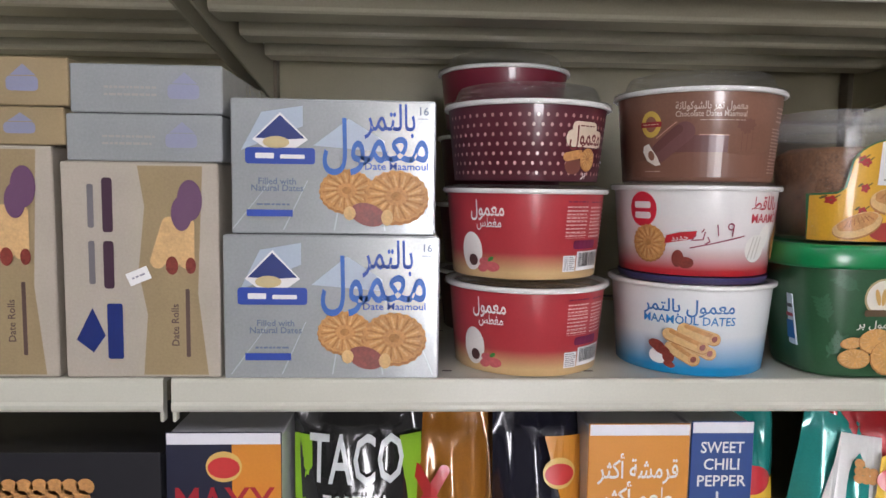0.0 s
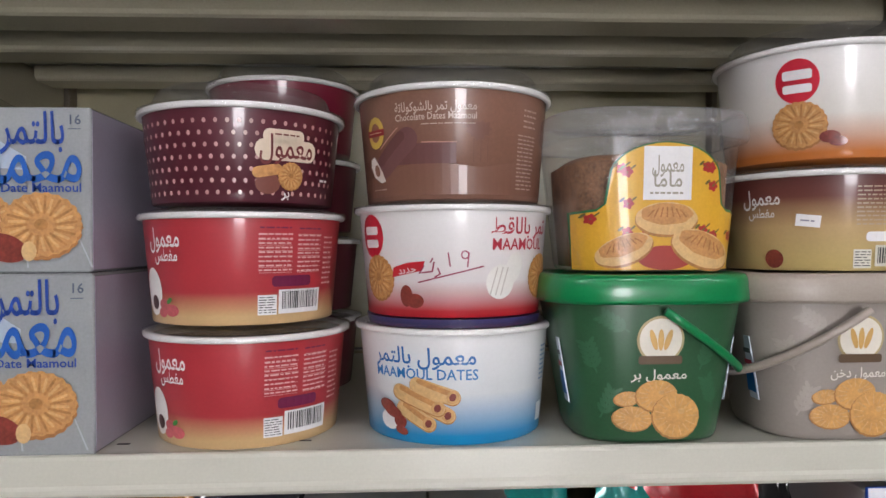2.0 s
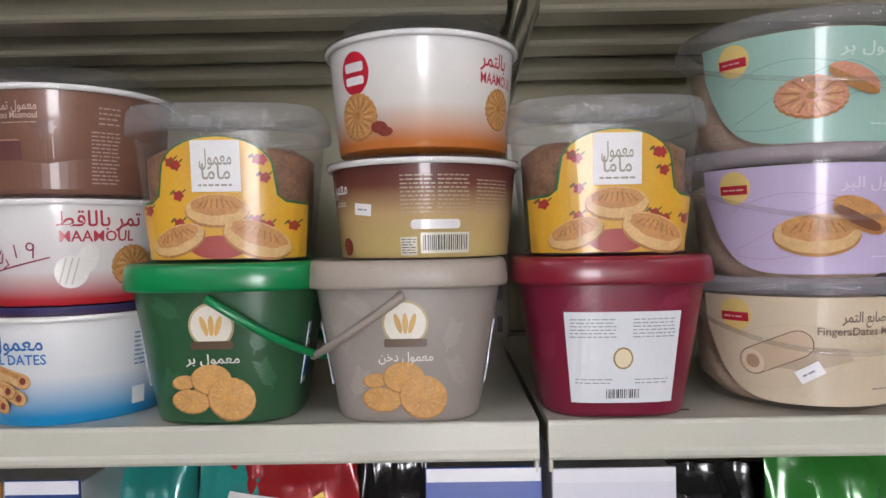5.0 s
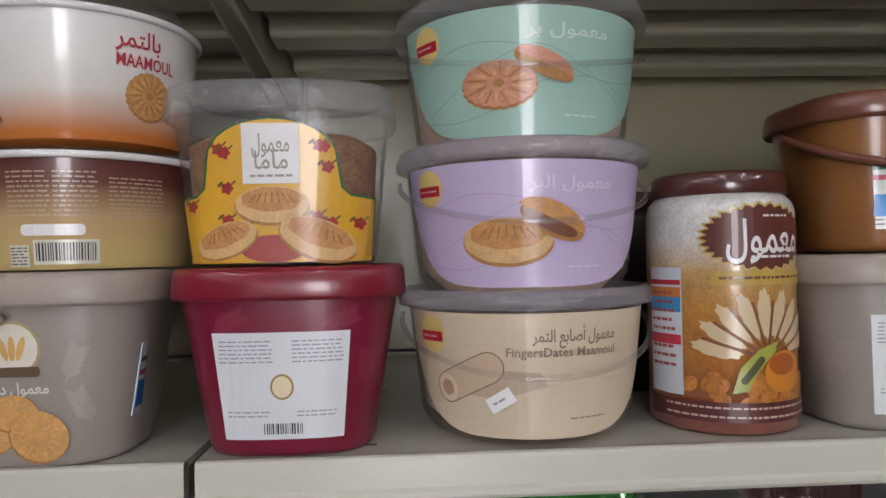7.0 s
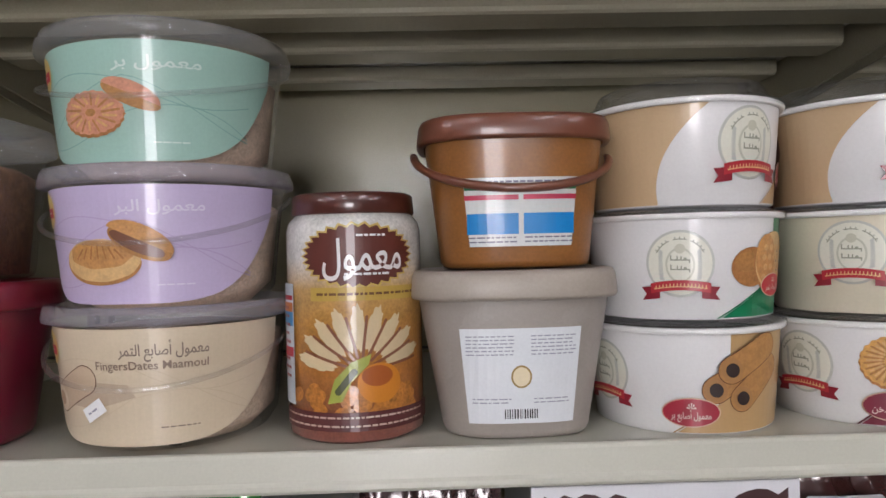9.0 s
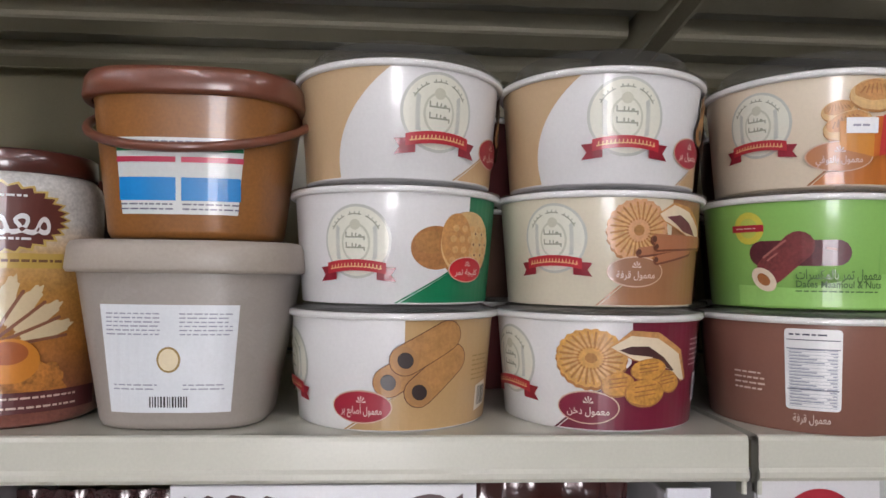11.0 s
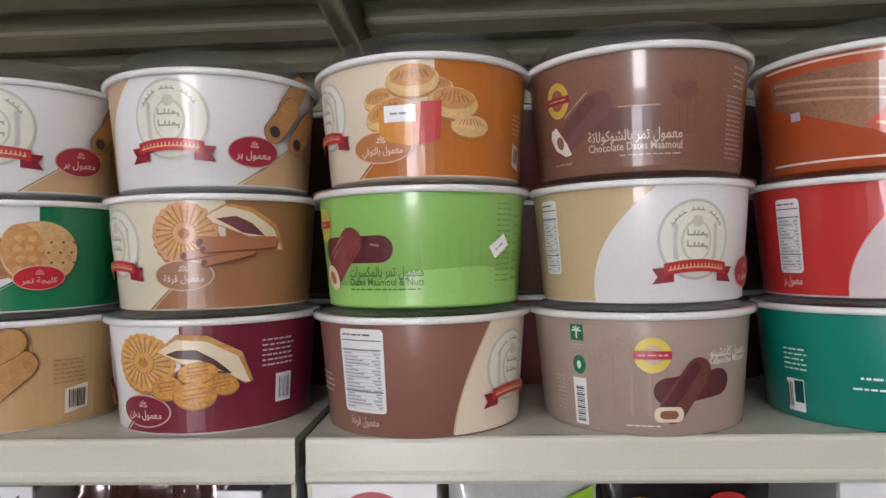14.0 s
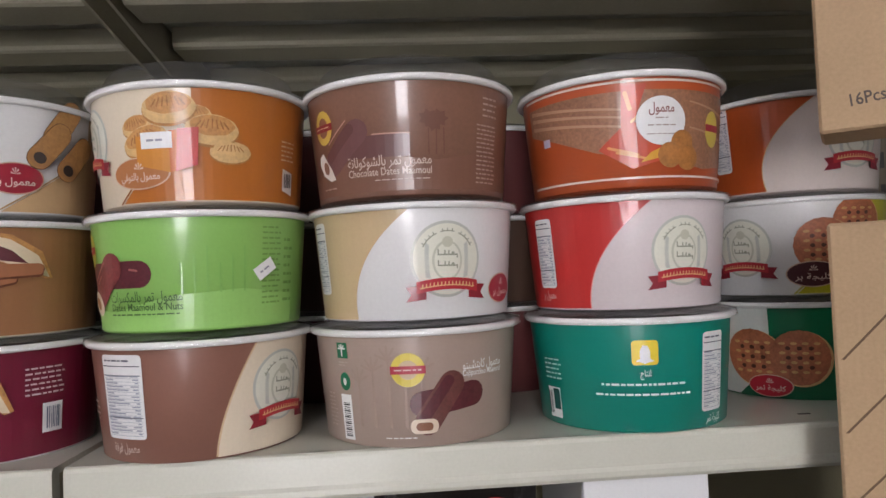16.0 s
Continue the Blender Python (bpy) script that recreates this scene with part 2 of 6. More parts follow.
def stick(parent, name, material, polys, surf, layer=1, label="", step=0.007):
    """Flat polygons (u to the right, v up) laid on the surface surf(u, v, lift) as one part."""
    if name.startswith("printed_") and len(polys) > 1 and not name.endswith("print"):
        for i, p in enumerate(polys):
            stick(parent, name[:-1] if name.endswith("s") else name, material, [p], surf, layer + 0.12 * i, label, step)
        return None
    bm = bmesh.new()
    for p in polys:
        try:
            bm.faces.new([bm.verts.new((u, v, 0)) for u, v in p])
        except ValueError:
            pass
    us = [v.co.x for v in bm.verts]
    if not us:
        bm.free()
        return None
    if step:
        for k in range(math.ceil(min(us) / step), math.floor(max(us) / step) + 1):
            bmesh.ops.bisect_plane(bm, geom=bm.verts[:] + bm.edges[:] + bm.faces[:], plane_co=(k * step, 0, 0), plane_no=(1, 0, 0), dist=1e-6)
    bmesh.ops.triangulate(bm, faces=bm.faces[:])
    for v in bm.verts:
        v.co = surf(v.co.x, v.co.y, 0.00035 * layer)
    mid = sum((v.co for v in bm.verts), Vector()) / len(bm.verts)
    bm.normal_update()
    for f in bm.faces:
        if f.normal.y > 0:
            f.normal_flip()
    ob = part(name, bm, material, parent, label)
    if len(polys) > 1 and name.endswith(FINE):
        ob["kind"] = "stuff"
    return ob


def round_surf(r0, r1, h):
    rm = (r0 + r1) / 2

    def surf(u, v, lift):
        r, th = r0 + (r1 - r0) * v / h + lift, u / rm
        return Vector((r * math.sin(th), -r * math.cos(th), v))
    return surf


def square_surf(a0, b0, a1, b1, z0, z1, n):
    def surf(u, v, lift):
        k = (v - z0) / (z1 - z0)
        a, b = a0 + (a1 - a0) * k, b0 + (b1 - b0) * k
        x = max(-0.97 * a, min(0.97 * a, u))
        return Vector((x, -b * (1 - abs(x / a) ** n) ** (1 / n) - lift, v))
    return surf


def flat_surf(y):
    return lambda u, v, lift: Vector((u, y - lift, v))


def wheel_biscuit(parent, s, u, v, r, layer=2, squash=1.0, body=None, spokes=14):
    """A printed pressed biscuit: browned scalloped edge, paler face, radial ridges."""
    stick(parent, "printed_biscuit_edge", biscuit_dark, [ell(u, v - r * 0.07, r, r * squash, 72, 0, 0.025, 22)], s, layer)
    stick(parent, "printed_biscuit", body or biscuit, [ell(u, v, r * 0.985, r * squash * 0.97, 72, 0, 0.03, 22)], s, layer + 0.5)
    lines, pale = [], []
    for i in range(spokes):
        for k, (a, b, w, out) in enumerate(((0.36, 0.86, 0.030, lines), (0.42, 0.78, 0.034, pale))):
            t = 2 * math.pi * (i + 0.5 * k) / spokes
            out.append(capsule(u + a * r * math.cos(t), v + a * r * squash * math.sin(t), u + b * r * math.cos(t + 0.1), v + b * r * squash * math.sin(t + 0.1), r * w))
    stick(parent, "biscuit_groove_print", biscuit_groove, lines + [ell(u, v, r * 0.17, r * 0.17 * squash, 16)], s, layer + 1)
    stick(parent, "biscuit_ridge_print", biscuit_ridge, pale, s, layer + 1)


def bun(parent, s, u, v, rx, ry, turn=0.0, layer=3, crust=None):
    """A printed filled bun: browned base, pale crumb, golden crown with score marks."""
    c, d = math.cos(turn), math.sin(turn)
    stick(parent, "printed_bun_base", biscuit_groove, [ell(u + 0.10 * ry * d, v - 0.10 * ry * c, rx, ry, 40, turn)], s, layer)
    stick(parent, "printed_bun", biscuit_pale, [ell(u, v, rx * 0.98, ry * 0.94, 40, turn, 0.012, 9)], s, layer + 0.4)
    stick(parent, "printed_bun_crown", crust or biscuit, [ell(u - 0.26 * ry * d, v + 0.26 * ry * c, rx * 0.82, ry * 0.62, 40, turn, 0.03, 7)], s, layer + 0.8)
    marks = []
    for k in np.linspace(-0.6, 0.6, 7):
        x, y0, y1 = k * rx, ry * 0.10, ry * (0.62 - 0.4 * k * k)
        marks.append(capsule(u + x * 0.7 * c - y1 * d, v + x * 0.7 * d + y1 * c, u + x * c - y0 * d, v + x * d + y0 * c, ry * 0.04))
    stick(parent, "bun_score_print", biscuit_dark, marks, s, layer + 1.2)


def emblem(parent, s, u, v, r):
    """The round seal with its wreath and red ribbon."""
    grey, pale, dark = ink((0.47, 0.48, 0.43)), ink((0.68, 0.67, 0.57)), ink((0.30, 0.31, 0.24))
    stick(parent, "seal_ring", grey, [ell(u, v, r, r * 1.03, 48)], s, 2)
    stick(parent, "seal_disc", pale, [ell(u, v, r * 0.925, r * 0.955, 48)], s, 3)
    wreath = [ell(u + q * r * (0.50 + 0.06 * math.cos(t)), v - r * 0.02 + r * 0.56 * math.sin(t), r * 0.085, r * 0.026, 6, q * (0.5 + 0.3 * t)) for q in (-1, 1) for t in np.linspace(-0.95, 0.85, 17)]
    stick(parent, "seal_wreath_print", grey, wreath, s, 4)
    stick(parent, "seal_inner_ring", ink((0.50, 0.50, 0.40)), [ell(u, v - r * 0.04, r * 0.42, r * 0.54)], s, 5)
    stick(parent, "seal_inner_disc", pale, [ell(u, v - r * 0.04, r * 0.36, r * 0.48)], s, 6)
    stick(parent, "seal_knob", ink((0.52, 0.51, 0.40)), [ell(u, v + r * 0.46, r * 0.15, r * 0.15, 16)], s, 7)
    words = []
    for row, half in ((0.12, 0.26), (-0.17, 0.26)):
        y = v + r * row
        words += [capsule(u - half * r, y, u + half * r, y - r * 0.01, r * 0.022), capsule(u - half * r, y, u - half * r, y + r * 0.13, r * 0.02), capsule(u - 0.08 * r, y, u - 0.08 * r, y + r * 0.1, r * 0.02),
                  capsule(u + 0.02 * r, y, u + 0.03 * r, y + r * 0.09, r * 0.02), capsule(u + half * r, y, u + half * r, y - r * 0.08, r * 0.02), ell(u + 0.14 * r, y + r * 0.03, r * 0.05, r * 0.045, 8)]
    for k, t in enumerate(np.linspace(0.55, math.pi - 0.55, 13)):
        if k not in (4, 8):
            p, q, w = u + r * 0.73 * math.cos(t), v + r * 0.75 * math.sin(t), 0.055 * r
            words += [capsule(p - w * math.sin(t), q + w * math.cos(t), p + w * math.sin(t), q - w * math.cos(t), r * 0.017), capsule(p, q, p + 0.06 * r * math.cos(t), q + 0.06 * r * math.sin(t), r * 0.016)]
    stick(parent, "seal_print", dark, words, s, 8)
    w, y = r * 0.86, v - r * 0.66
    top = [(u + w * k, y + r * 0.16 - r * 0.10 * k * k) for k in np.linspace(-1, 1, 15)]
    low = [(x, z - r * 0.31) for x, z in top[::-1]]
    for q in (-1, 1):
        stick(parent, "ribbon_tail", ink((0.22, 0.008, 0.02)), [[(u + q * w * 0.70, y - r * 0.02), (u + q * w * 0.70, y - r * 0.40), (u + q * w * 1.33, y - r * 0.46), (u + q * w * 1.17, y - r * 0.27), (u + q * w * 1.33, y - r * 0.06)]], s, 8 + 0.3 * q)
    stick(parent, "ribbon", ink((0.40, 0.018, 0.03)), [top + low], s, 10)
    line = []
    for k in np.linspace(-0.82, 0.82, 15):
        x, z = u + w * k, y - r * 0.10 * k * k
        line += [capsule(x - 0.04 * r, z - 0.04 * r, x + 0.03 * r, z - 0.03 * r, r * 0.018), capsule(x, z - 0.04 * r, x + 0.01 * r, z + 0.05 * r, r * 0.016)]
    stick(parent, "ribbon_print", ink((0.68, 0.42, 0.20)), line, s, 11)


def oval(parent, s, u, v, rx, ry, rgb, text="معمول"):
    stick(parent, "oval_badge_edge", ink((0.58, 0.40, 0.30)), [ell(u, v, rx, ry)], s, 6)
    stick(parent, "oval_badge", ink(rgb), [ell(u, v, rx * 0.95, ry * 0.92)], s, 7)
    fan = [[(u, v + ry * 0.25), (u + rx * 0.16 * math.cos(a - 0.15), v + ry * (0.25 + 0.42 * math.sin(a - 0.15))), (u + rx * 0.16 * math.cos(a + 0.15), v + ry * (0.25 + 0.42 * math.sin(a + 0.15)))] for a in np.linspace(0.2, 2.9, 5)]
    stick(parent, "oval_badge_print", ink((0.66, 0.52, 0.46)), letters(text, u, v - ry * 0.22, ry * 0.62, rx * 1.35) + fan, s, 8)


ROLL_EDGE = mat("browned_roll_edge", (0.10, 0.035, 0.015), 0.5, coat=0.3, vary=0.3, scale=120)


def roll(parent, s, u, v, length, r, turn, skin, end, core, k=3):
    c, d = math.cos(turn), math.sin(turn)
    stick(parent, "printed_roll_edge", ROLL_EDGE, [capsule(u, v, u + length * c, v + length * d, r * 1.06)], s, k - 0.4)
    stick(parent, "printed_roll", skin, [capsule(u, v, u + length * c, v + length * d, r)], s, k)
    stick(parent, "printed_roll_end", end, [ell(u, v, r * 0.8, r * 0.95, 24, turn)], s, k + 1)
    stick(parent, "printed_roll_filling", core, [ell(u, v, r * 0.5, r * 0.55, 18, turn)], s, k + 2)


def table_label(parent, s, x0, y0, x1, y1, rows=14):
    """A nutrition table: heading, heavy rules, ruled lines of figures."""
    stick(parent, "facts_panel", ink(WHITE), [rrect(x0, y0, x1, y1, 0.003)], s, 3)
    w, h = x1 - x0, y1 - y0
    heavy = [rect(x0 + w * 0.04, y1 - h * f - 0.0007, x1 - w * 0.04, y1 - h * f) for f in (0.13, 0.24, 0.74)] + bars(x0 + w * 0.08, y1 - h * 0.10, x1 - w * 0.2, y1 - h * 0.04, 1)
    stick(parent, "facts_rule_print", ink((0.06, 0.06, 0.09)), heavy, s, 4)
    fine = []
    for i in range(rows):
        y = y0 + h * (0.04 + 0.72 * i / rows)
        fine += [rect(x0 + w * 0.06, y, x1 - w * 0.06, y + 0.0003), rect(x0 + w * 0.08, y + 0.0011, x0 + w * (0.3 + 0.13 * (i * 7 % 4)), y + 0.0021), rect(x1 - w * (0.16 + 0.05 * (i % 3)), y + 0.0011, x1 - w * 0.08, y + 0.0021)]
    stick(parent, "facts_print", ink((0.30, 0.32, 0.37)), fine, s, 4)


def price(parent, s, u, v, w, h, turn=0.0):
    c, d = math.cos(turn), math.sin(turn)
    stick(parent, "price_sticker", ink((0.8, 0.8, 0.8)), [[(u + x * c - y * d, v + x * d + y * c) for x, y in rect(-w / 2, -h / 2, w / 2, h / 2)]], s, 9, "small white price sticker")
    stick(parent, "price_print", ink((0.3, 0.3, 0.36)), [[(u + x * c - y * d, v + x * d + y * c) for x, y in p] for p in bars(-w * 0.3, -h * 0.2, w * 0.3, h * 0.2, 1)], s, 10)


def region(edge, h, side):
    """Part of a label to the right (side 1) or left (-1) of a line edge(v)."""
    vs = np.linspace(0.0015, h - 0.0015, 14)
    far = 0.2 * side
    return [(edge(v), v) for v in vs] + [(far, h - 0.0015), (far, 0.0015)]


# ---- kinds of tub ----
TUB_H, TUB_R0, TUB_R1 = 0.090, 0.0785, 0.0865


def paper_tub(x, y, z, body, label, h=TUB_H, dome=False, turn=0.0, r1=TUB_R1, r0=TUB_R0, group="paper tubs on the shelf", filling=True):
    t = thing("biscuit_tub", pose(x, y, z, 0, 0, turn), label, "tub", group)
    part("body", loft([(0, r0 - 0.001, r0 - 0.001), (0.0008, r0, r0), (h - 0.003, r1, r1)], cap1=False), body, t, smooth=True)
    part("rim", loft([(h - 0.005, r1 + 0.0004, r1 + 0.0004), (h - 0.005, r1 + 0.003, r1 + 0.003), (h - 0.0035, r1 + 0.0042, r1 + 0.0042), (h - 0.001, r1 + 0.0042, r1 + 0.0042),
                       (h, r1 + 0.003, r1 + 0.003), (h, r1 - 0.002, r1 - 0.002), (h - 0.004, r1 - 0.003, r1 - 0.003)], cap0=False, cap1=False), rim_white, t, "white rolled rim", True)
    part("filling", loft([(h - 0.012, r1 - 0.003, r1 - 0.003), (h - 0.004, r1 - 0.004, r1 - 0.004)], cap0=False), foil_dark, t, "dark contents under the lid", True)
    lid = [(h - 0.004, r1 + 0.0055, r1 + 0.0055), (h + 0.001, r1 + 0.005, r1 + 0.005), (h + 0.002, r1 - 0.001, r1 - 0.001)]
    if dome:
        lid += [(h + 0.004, r1 - 0.006, r1 - 0.006), (h + 0.0155, r1 - 0.0105, r1 - 0.0105), (h + 0.0180, r1 - 0.0125, r1 - 0.0125), (h + 0.0190, r1 - 0.0165, r1 - 0.0165), (h + 0.0165, r1 - 0.020, r1 - 0.020), (h + 0.0165, r1 - 0.034, r1 - 0.034)]
    else:
        lid += [(h + 0.003, r1 - 0.0045, r1 - 0.0045), (h + 0.0042, r1 - 0.007, r1 - 0.007), (h + 0.0042, r1 - 0.012, r1 - 0.012)]
    ob = part("lid", loft(lid, cap0=False), lid_clear, t, "clear domed plastic lid" if dome else "clear plastic lid", True)
    ob.visible_shadow = False
    return t, round_surf(r0, r1, h)


def bucket(x, y, z, body, lidm, label, clear_body=False, turn=0.0, h=0.117, top=(0.083, 0.068), low=(0.064, 0.056), handle=None, hmat=None, lid_h=0.023):
    n = 3.2
    t = thing("biscuit_bucket", pose(x, y, z, 0, 0, turn), label, "bucket", "plastic buckets on the shelf")
    a0, b0, a1, b1 = *low, *top
    ob = part("body", loft([(0, a0 - 0.006, b0 - 0.006), (0.0015, a0 - 0.002, b0 - 0.002), (0.006, a0, b0), (h, a1, b1)], n, 72, cap1=False), wall_clear if clear_body else body, t, smooth=True)
    ob.visible_shadow = not clear_body
    lo = part("lid", loft([(h - 0.001, a1 + 0.001, b1 + 0.001), (h - 0.001, a1 + 0.006, b1 + 0.006), (h + 0.002, a1 + 0.0075, b1 + 0.0075), (h + lid_h - 0.005, a1 + 0.006, b1 + 0.006), (h + lid_h - 0.001, a1 + 0.004, b1 + 0.004),
                           (h + lid_h, a1 + 0.001, b1 + 0.001), (h + lid_h, a1 - 0.006, b1 - 0.006), (h + lid_h - 0.004, a1 - 0.008, b1 - 0.008)], n, 72, cap0=False), lidm, t, "snap-on lid with a deep skirt", True)
    lo.visible_shadow = not clear_body
    if handle is not None:
        kind, k = handle
        if kind == "side":
            pts = [(k * math.sin(p) * (a1 + 0.006), -math.cos(p) * (b1 + 0.009), h - 0.006 - math.sin(p) * 0.06) for p in np.linspace(0, math.pi, 25)]
        else:
            pts = [((a1 + 0.010) * math.cos(p), -math.sin(p) * (b1 + 0.012), h - 0.006 - math.sin(p) * k) for p in np.linspace(0, math.pi, 25)]
        part("handle", tube(pts, 0.0037), hmat or lidm, t, "thin plastic carrying handle", True)
    return t, square_surf(a0, b0, a1, b1, 0.006, h, n)


# ---- the room: unseen, added to enclose the aisle and limit fill light ----
X0, X1, Y0 = -2.6, 4.8, -6.8


def structure(name, bm, material, label):
    return tagged(part(name, bm, material), label, "", "", "structure")


structure("floor", box(X0, Y0, -0.1, X1, 0.7, 0.0), floor_mat, "unseen shop floor, coloured dark to cut bounced light")
structure("ceiling", box(X0, Y0, 3.0, X1, 0.7, 3.1), plaster, "unseen shop ceiling, coloured dark to cut bounced light")
structure("wall_north", box(X0, 0.56, 0, X1, 0.7, 3.0), plaster, "unseen wall behind the shelving")
DOOR0, DOOR1, DOORH = 0.55, 2.05, 2.7
structure("wall_south_west", box(X0, Y0 - 0.15, 0, DOOR0, Y0 - 0.004, 3.0), plaster, "unseen wall beside the shop entrance")
structure("wall_south_east", box(DOOR1, Y0 - 0.15, 0, X1, Y0 - 0.004, 3.0), plaster, "unseen wall beside the shop entrance")
structure("wall_south_lintel", box(DOOR0, Y0 - 0.15, DOORH, DOOR1, Y0 - 0.004, 3.0), plaster, "unseen wall above the shop entrance")
structure("backdrop", box(DOOR0 - 0.8, Y0 - 0.9, -0.1, DOOR1 + 0.8, Y0 - 0.88, 3.2), glow("daylight_outside", (1.0, 0.97, 1.02), DAY), "bright daylight outside the entrance")
structure("wall_west", box(X0 - 0.1, Y0, 0, X0 - 0.004, 0.7, 3.0), plaster, "unseen wall added at the aisle's end")
structure("wall_east", box(X1 + 0.004, Y0, 0, X1 + 0.1, 0.7, 3.0), plaster, "unseen wall added at the aisle's end")
tube_glow = glow("lamp_tube_glow", (1.0, 0.97, 1.05), LAMP)
for lx, ly in ((-0.9, -1.5), (0.1, -1.5), (1.1, -1.5), (2.1, -1.5), (3.1, -1.5), (-1.2, -4.3), (1.0, -4.3), (3.2, -4.3)):
    lamp = thing("ceiling_lamp", pose(lx, ly, 2.996), "white batten ceiling lamp with a glowing tube", "lamp", "ceiling lamps")
    part("housing", box(-0.05, -0.62, -0.05, 0.05, 0.62, 0.0, 0.004), rim_white, lamp)
    part("lamp_tube", tube([(0, -0.6, -0.075), (0, 0.6, -0.075)], 0.022, 12), tube_glow, lamp, "glowing tube", True)

# ---- shelving: four bays a metre wide ----
DEPTH = 0.50


def shelf_board(x0, x1, z, name_label):
    """A folded steel shelf: top sheet, rolled front lip, three stiffening ribs beneath, end caps."""
    t = thing("shelf", pose(0, 0, z), name_label, "shelf", "steel shelves")
    part("deck", box(x0, 0.004, -0.006, x1, DEPTH - 0.01, 0.0), metal_paint, t)
    lip = [(0.006, 0.0), (0.003, 0.0), (0.0008, -0.0012), (0.0, -0.004), (0.0, -0.024), (-0.0015, -0.027), (-0.0015, -0.031), (0.0005, -0.034), (0.006, -0.034), (0.006, -0.030), (0.004, -0.026), (0.004, -0.006), (0.006, -0.005)]
    part("front_lip", extrude_x(lip, x0, x1), metal_paint, t, "rolled front edge with a price rail")
    for y, d in ((0.10, 0.034), (0.235, 0.030), (0.385, 0.026)):
        rib = [(y, -0.0065), (y, -d + 0.006), (y + 0.002, -d + 0.002), (y + 0.006, -d), (y + 0.05, -d), (y + 0.056, -d + 0.004), (y + 0.058, -0.0065)]
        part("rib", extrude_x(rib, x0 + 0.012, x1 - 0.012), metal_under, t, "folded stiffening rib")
    for x in (x0, x1 - 0.004):
        part("end_cap", box(x, 0.0015, -0.045, x + 0.004, 0.012, -0.001, 0.001, 1), metal_paint, t)
    for k in range(6):
        for j in range(2):
            px = x0 + 0.12 + k * 0.15
            holes = box(px, 0.028 + j * 0.2, 0.0002, px + 0.010, 0.031 + j * 0.2, 0.0006)
            part("slot", holes, dark_gap, t)
    return t


def bracket(x, z):
    """The tapered steel arm that carries a shelf's end."""
    t = thing("shelf_bracket", pose(x, 0, z), "cream tapered steel shelf bracket under the shelf", "bracket", "shelf brackets")
    for s in (-0.012, 0.009):
        bm = bmesh.new()
        pts = [(0.02, -0.008), (0.02, -0.03), (DEPTH - 0.03, -0.085), (DEPTH - 0.03, -0.008)]
        a = [bm.verts.new((s, y, q)) for y, q in pts]
        b = [bm.verts.new((s + 0.003, y, q)) for y, q in pts]
        bm.faces.new(a)
        bm.faces.new(b[::-1])
        for i in range(4):
            bm.faces.new((a[(i + 1) % 4], a[i], b[i], b[(i + 1) % 4]))
        bmesh.ops.recalc_face_normals(bm, faces=bm.faces[:])
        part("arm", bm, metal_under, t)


TOP = 1.767
for bay in (-1, 0, 1, 2):
    for z in (SH, TOP, 0.98, 0.55):
        shelf_board(bay + 0.004, bay + 0.996, z, "cream enamelled steel shelf with a rolled front edge")
    for k in range(5):
        structure("back_panel", box(bay + 0.006, 0.502, 0.1 + k * 0.42, bay + 0.994, 0.51, 0.515 + k * 0.42), panel_paint, "tan enamelled steel back panel")
for post_x in (-1, 0, 1, 2, 3):
    for z in (SH, TOP, 0.98):
        bracket(post_x, z)
    post = thing("shelf_upright", pose(post_x, 0.49, 0.0), "slotted steel upright post coloured dark for the shaded gap", "post", "shelf uprights")
    part("post", box(-0.016, -0.012, 0, 0.016, 0.012, 2.3, 0.002), gap_shade_paint, post)
    for k in range(8):
        part("slot", box(-0.004, -0.0128, 1.36 + 0.05 * k, 0.004, -0.0124, 1.385 + 0.05 * k), dark_gap, post)
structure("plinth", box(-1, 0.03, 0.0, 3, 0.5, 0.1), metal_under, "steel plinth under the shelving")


# ---- first bay: cartons ----
silver = mat("silver_printed_card", (0.40, 0.42, 0.425), 0.22, metal=0.3, coat=0.7, vary=0.10, scale=22, bump=0.3)
kraft = mat("beige_printed_card", (0.42, 0.375, 0.31), 0.3, coat=0.6, vary=0.08, scale=22, bump=0.3)
kraft2 = mat("gold_printed_card", (0.31, 0.235, 0.13), 0.3, coat=0.6, vary=0.10, scale=22, bump=0.3)
lilac_side = mat("lilac_card_side", (0.36, 0.335, 0.41), 0.3, coat=0.5, vary=0.06)


def carton(x, y, z, w, d, h, material, label, turn=0.0):
    t = thing("biscuit_carton", pose(x, y, z, 0, 0, turn), label, "carton", "biscuit cartons")
    part("body", box(-w / 2, 0, 0, w / 2, d, h, 0.0012, 1), material, t)
    part("wrap_seam", box(-w / 2 + 0.003, 0.004, h, w / 2 - 0.003, d - 0.004, h + 0.0006), material, t)
    return t, flat_surf(0.0)


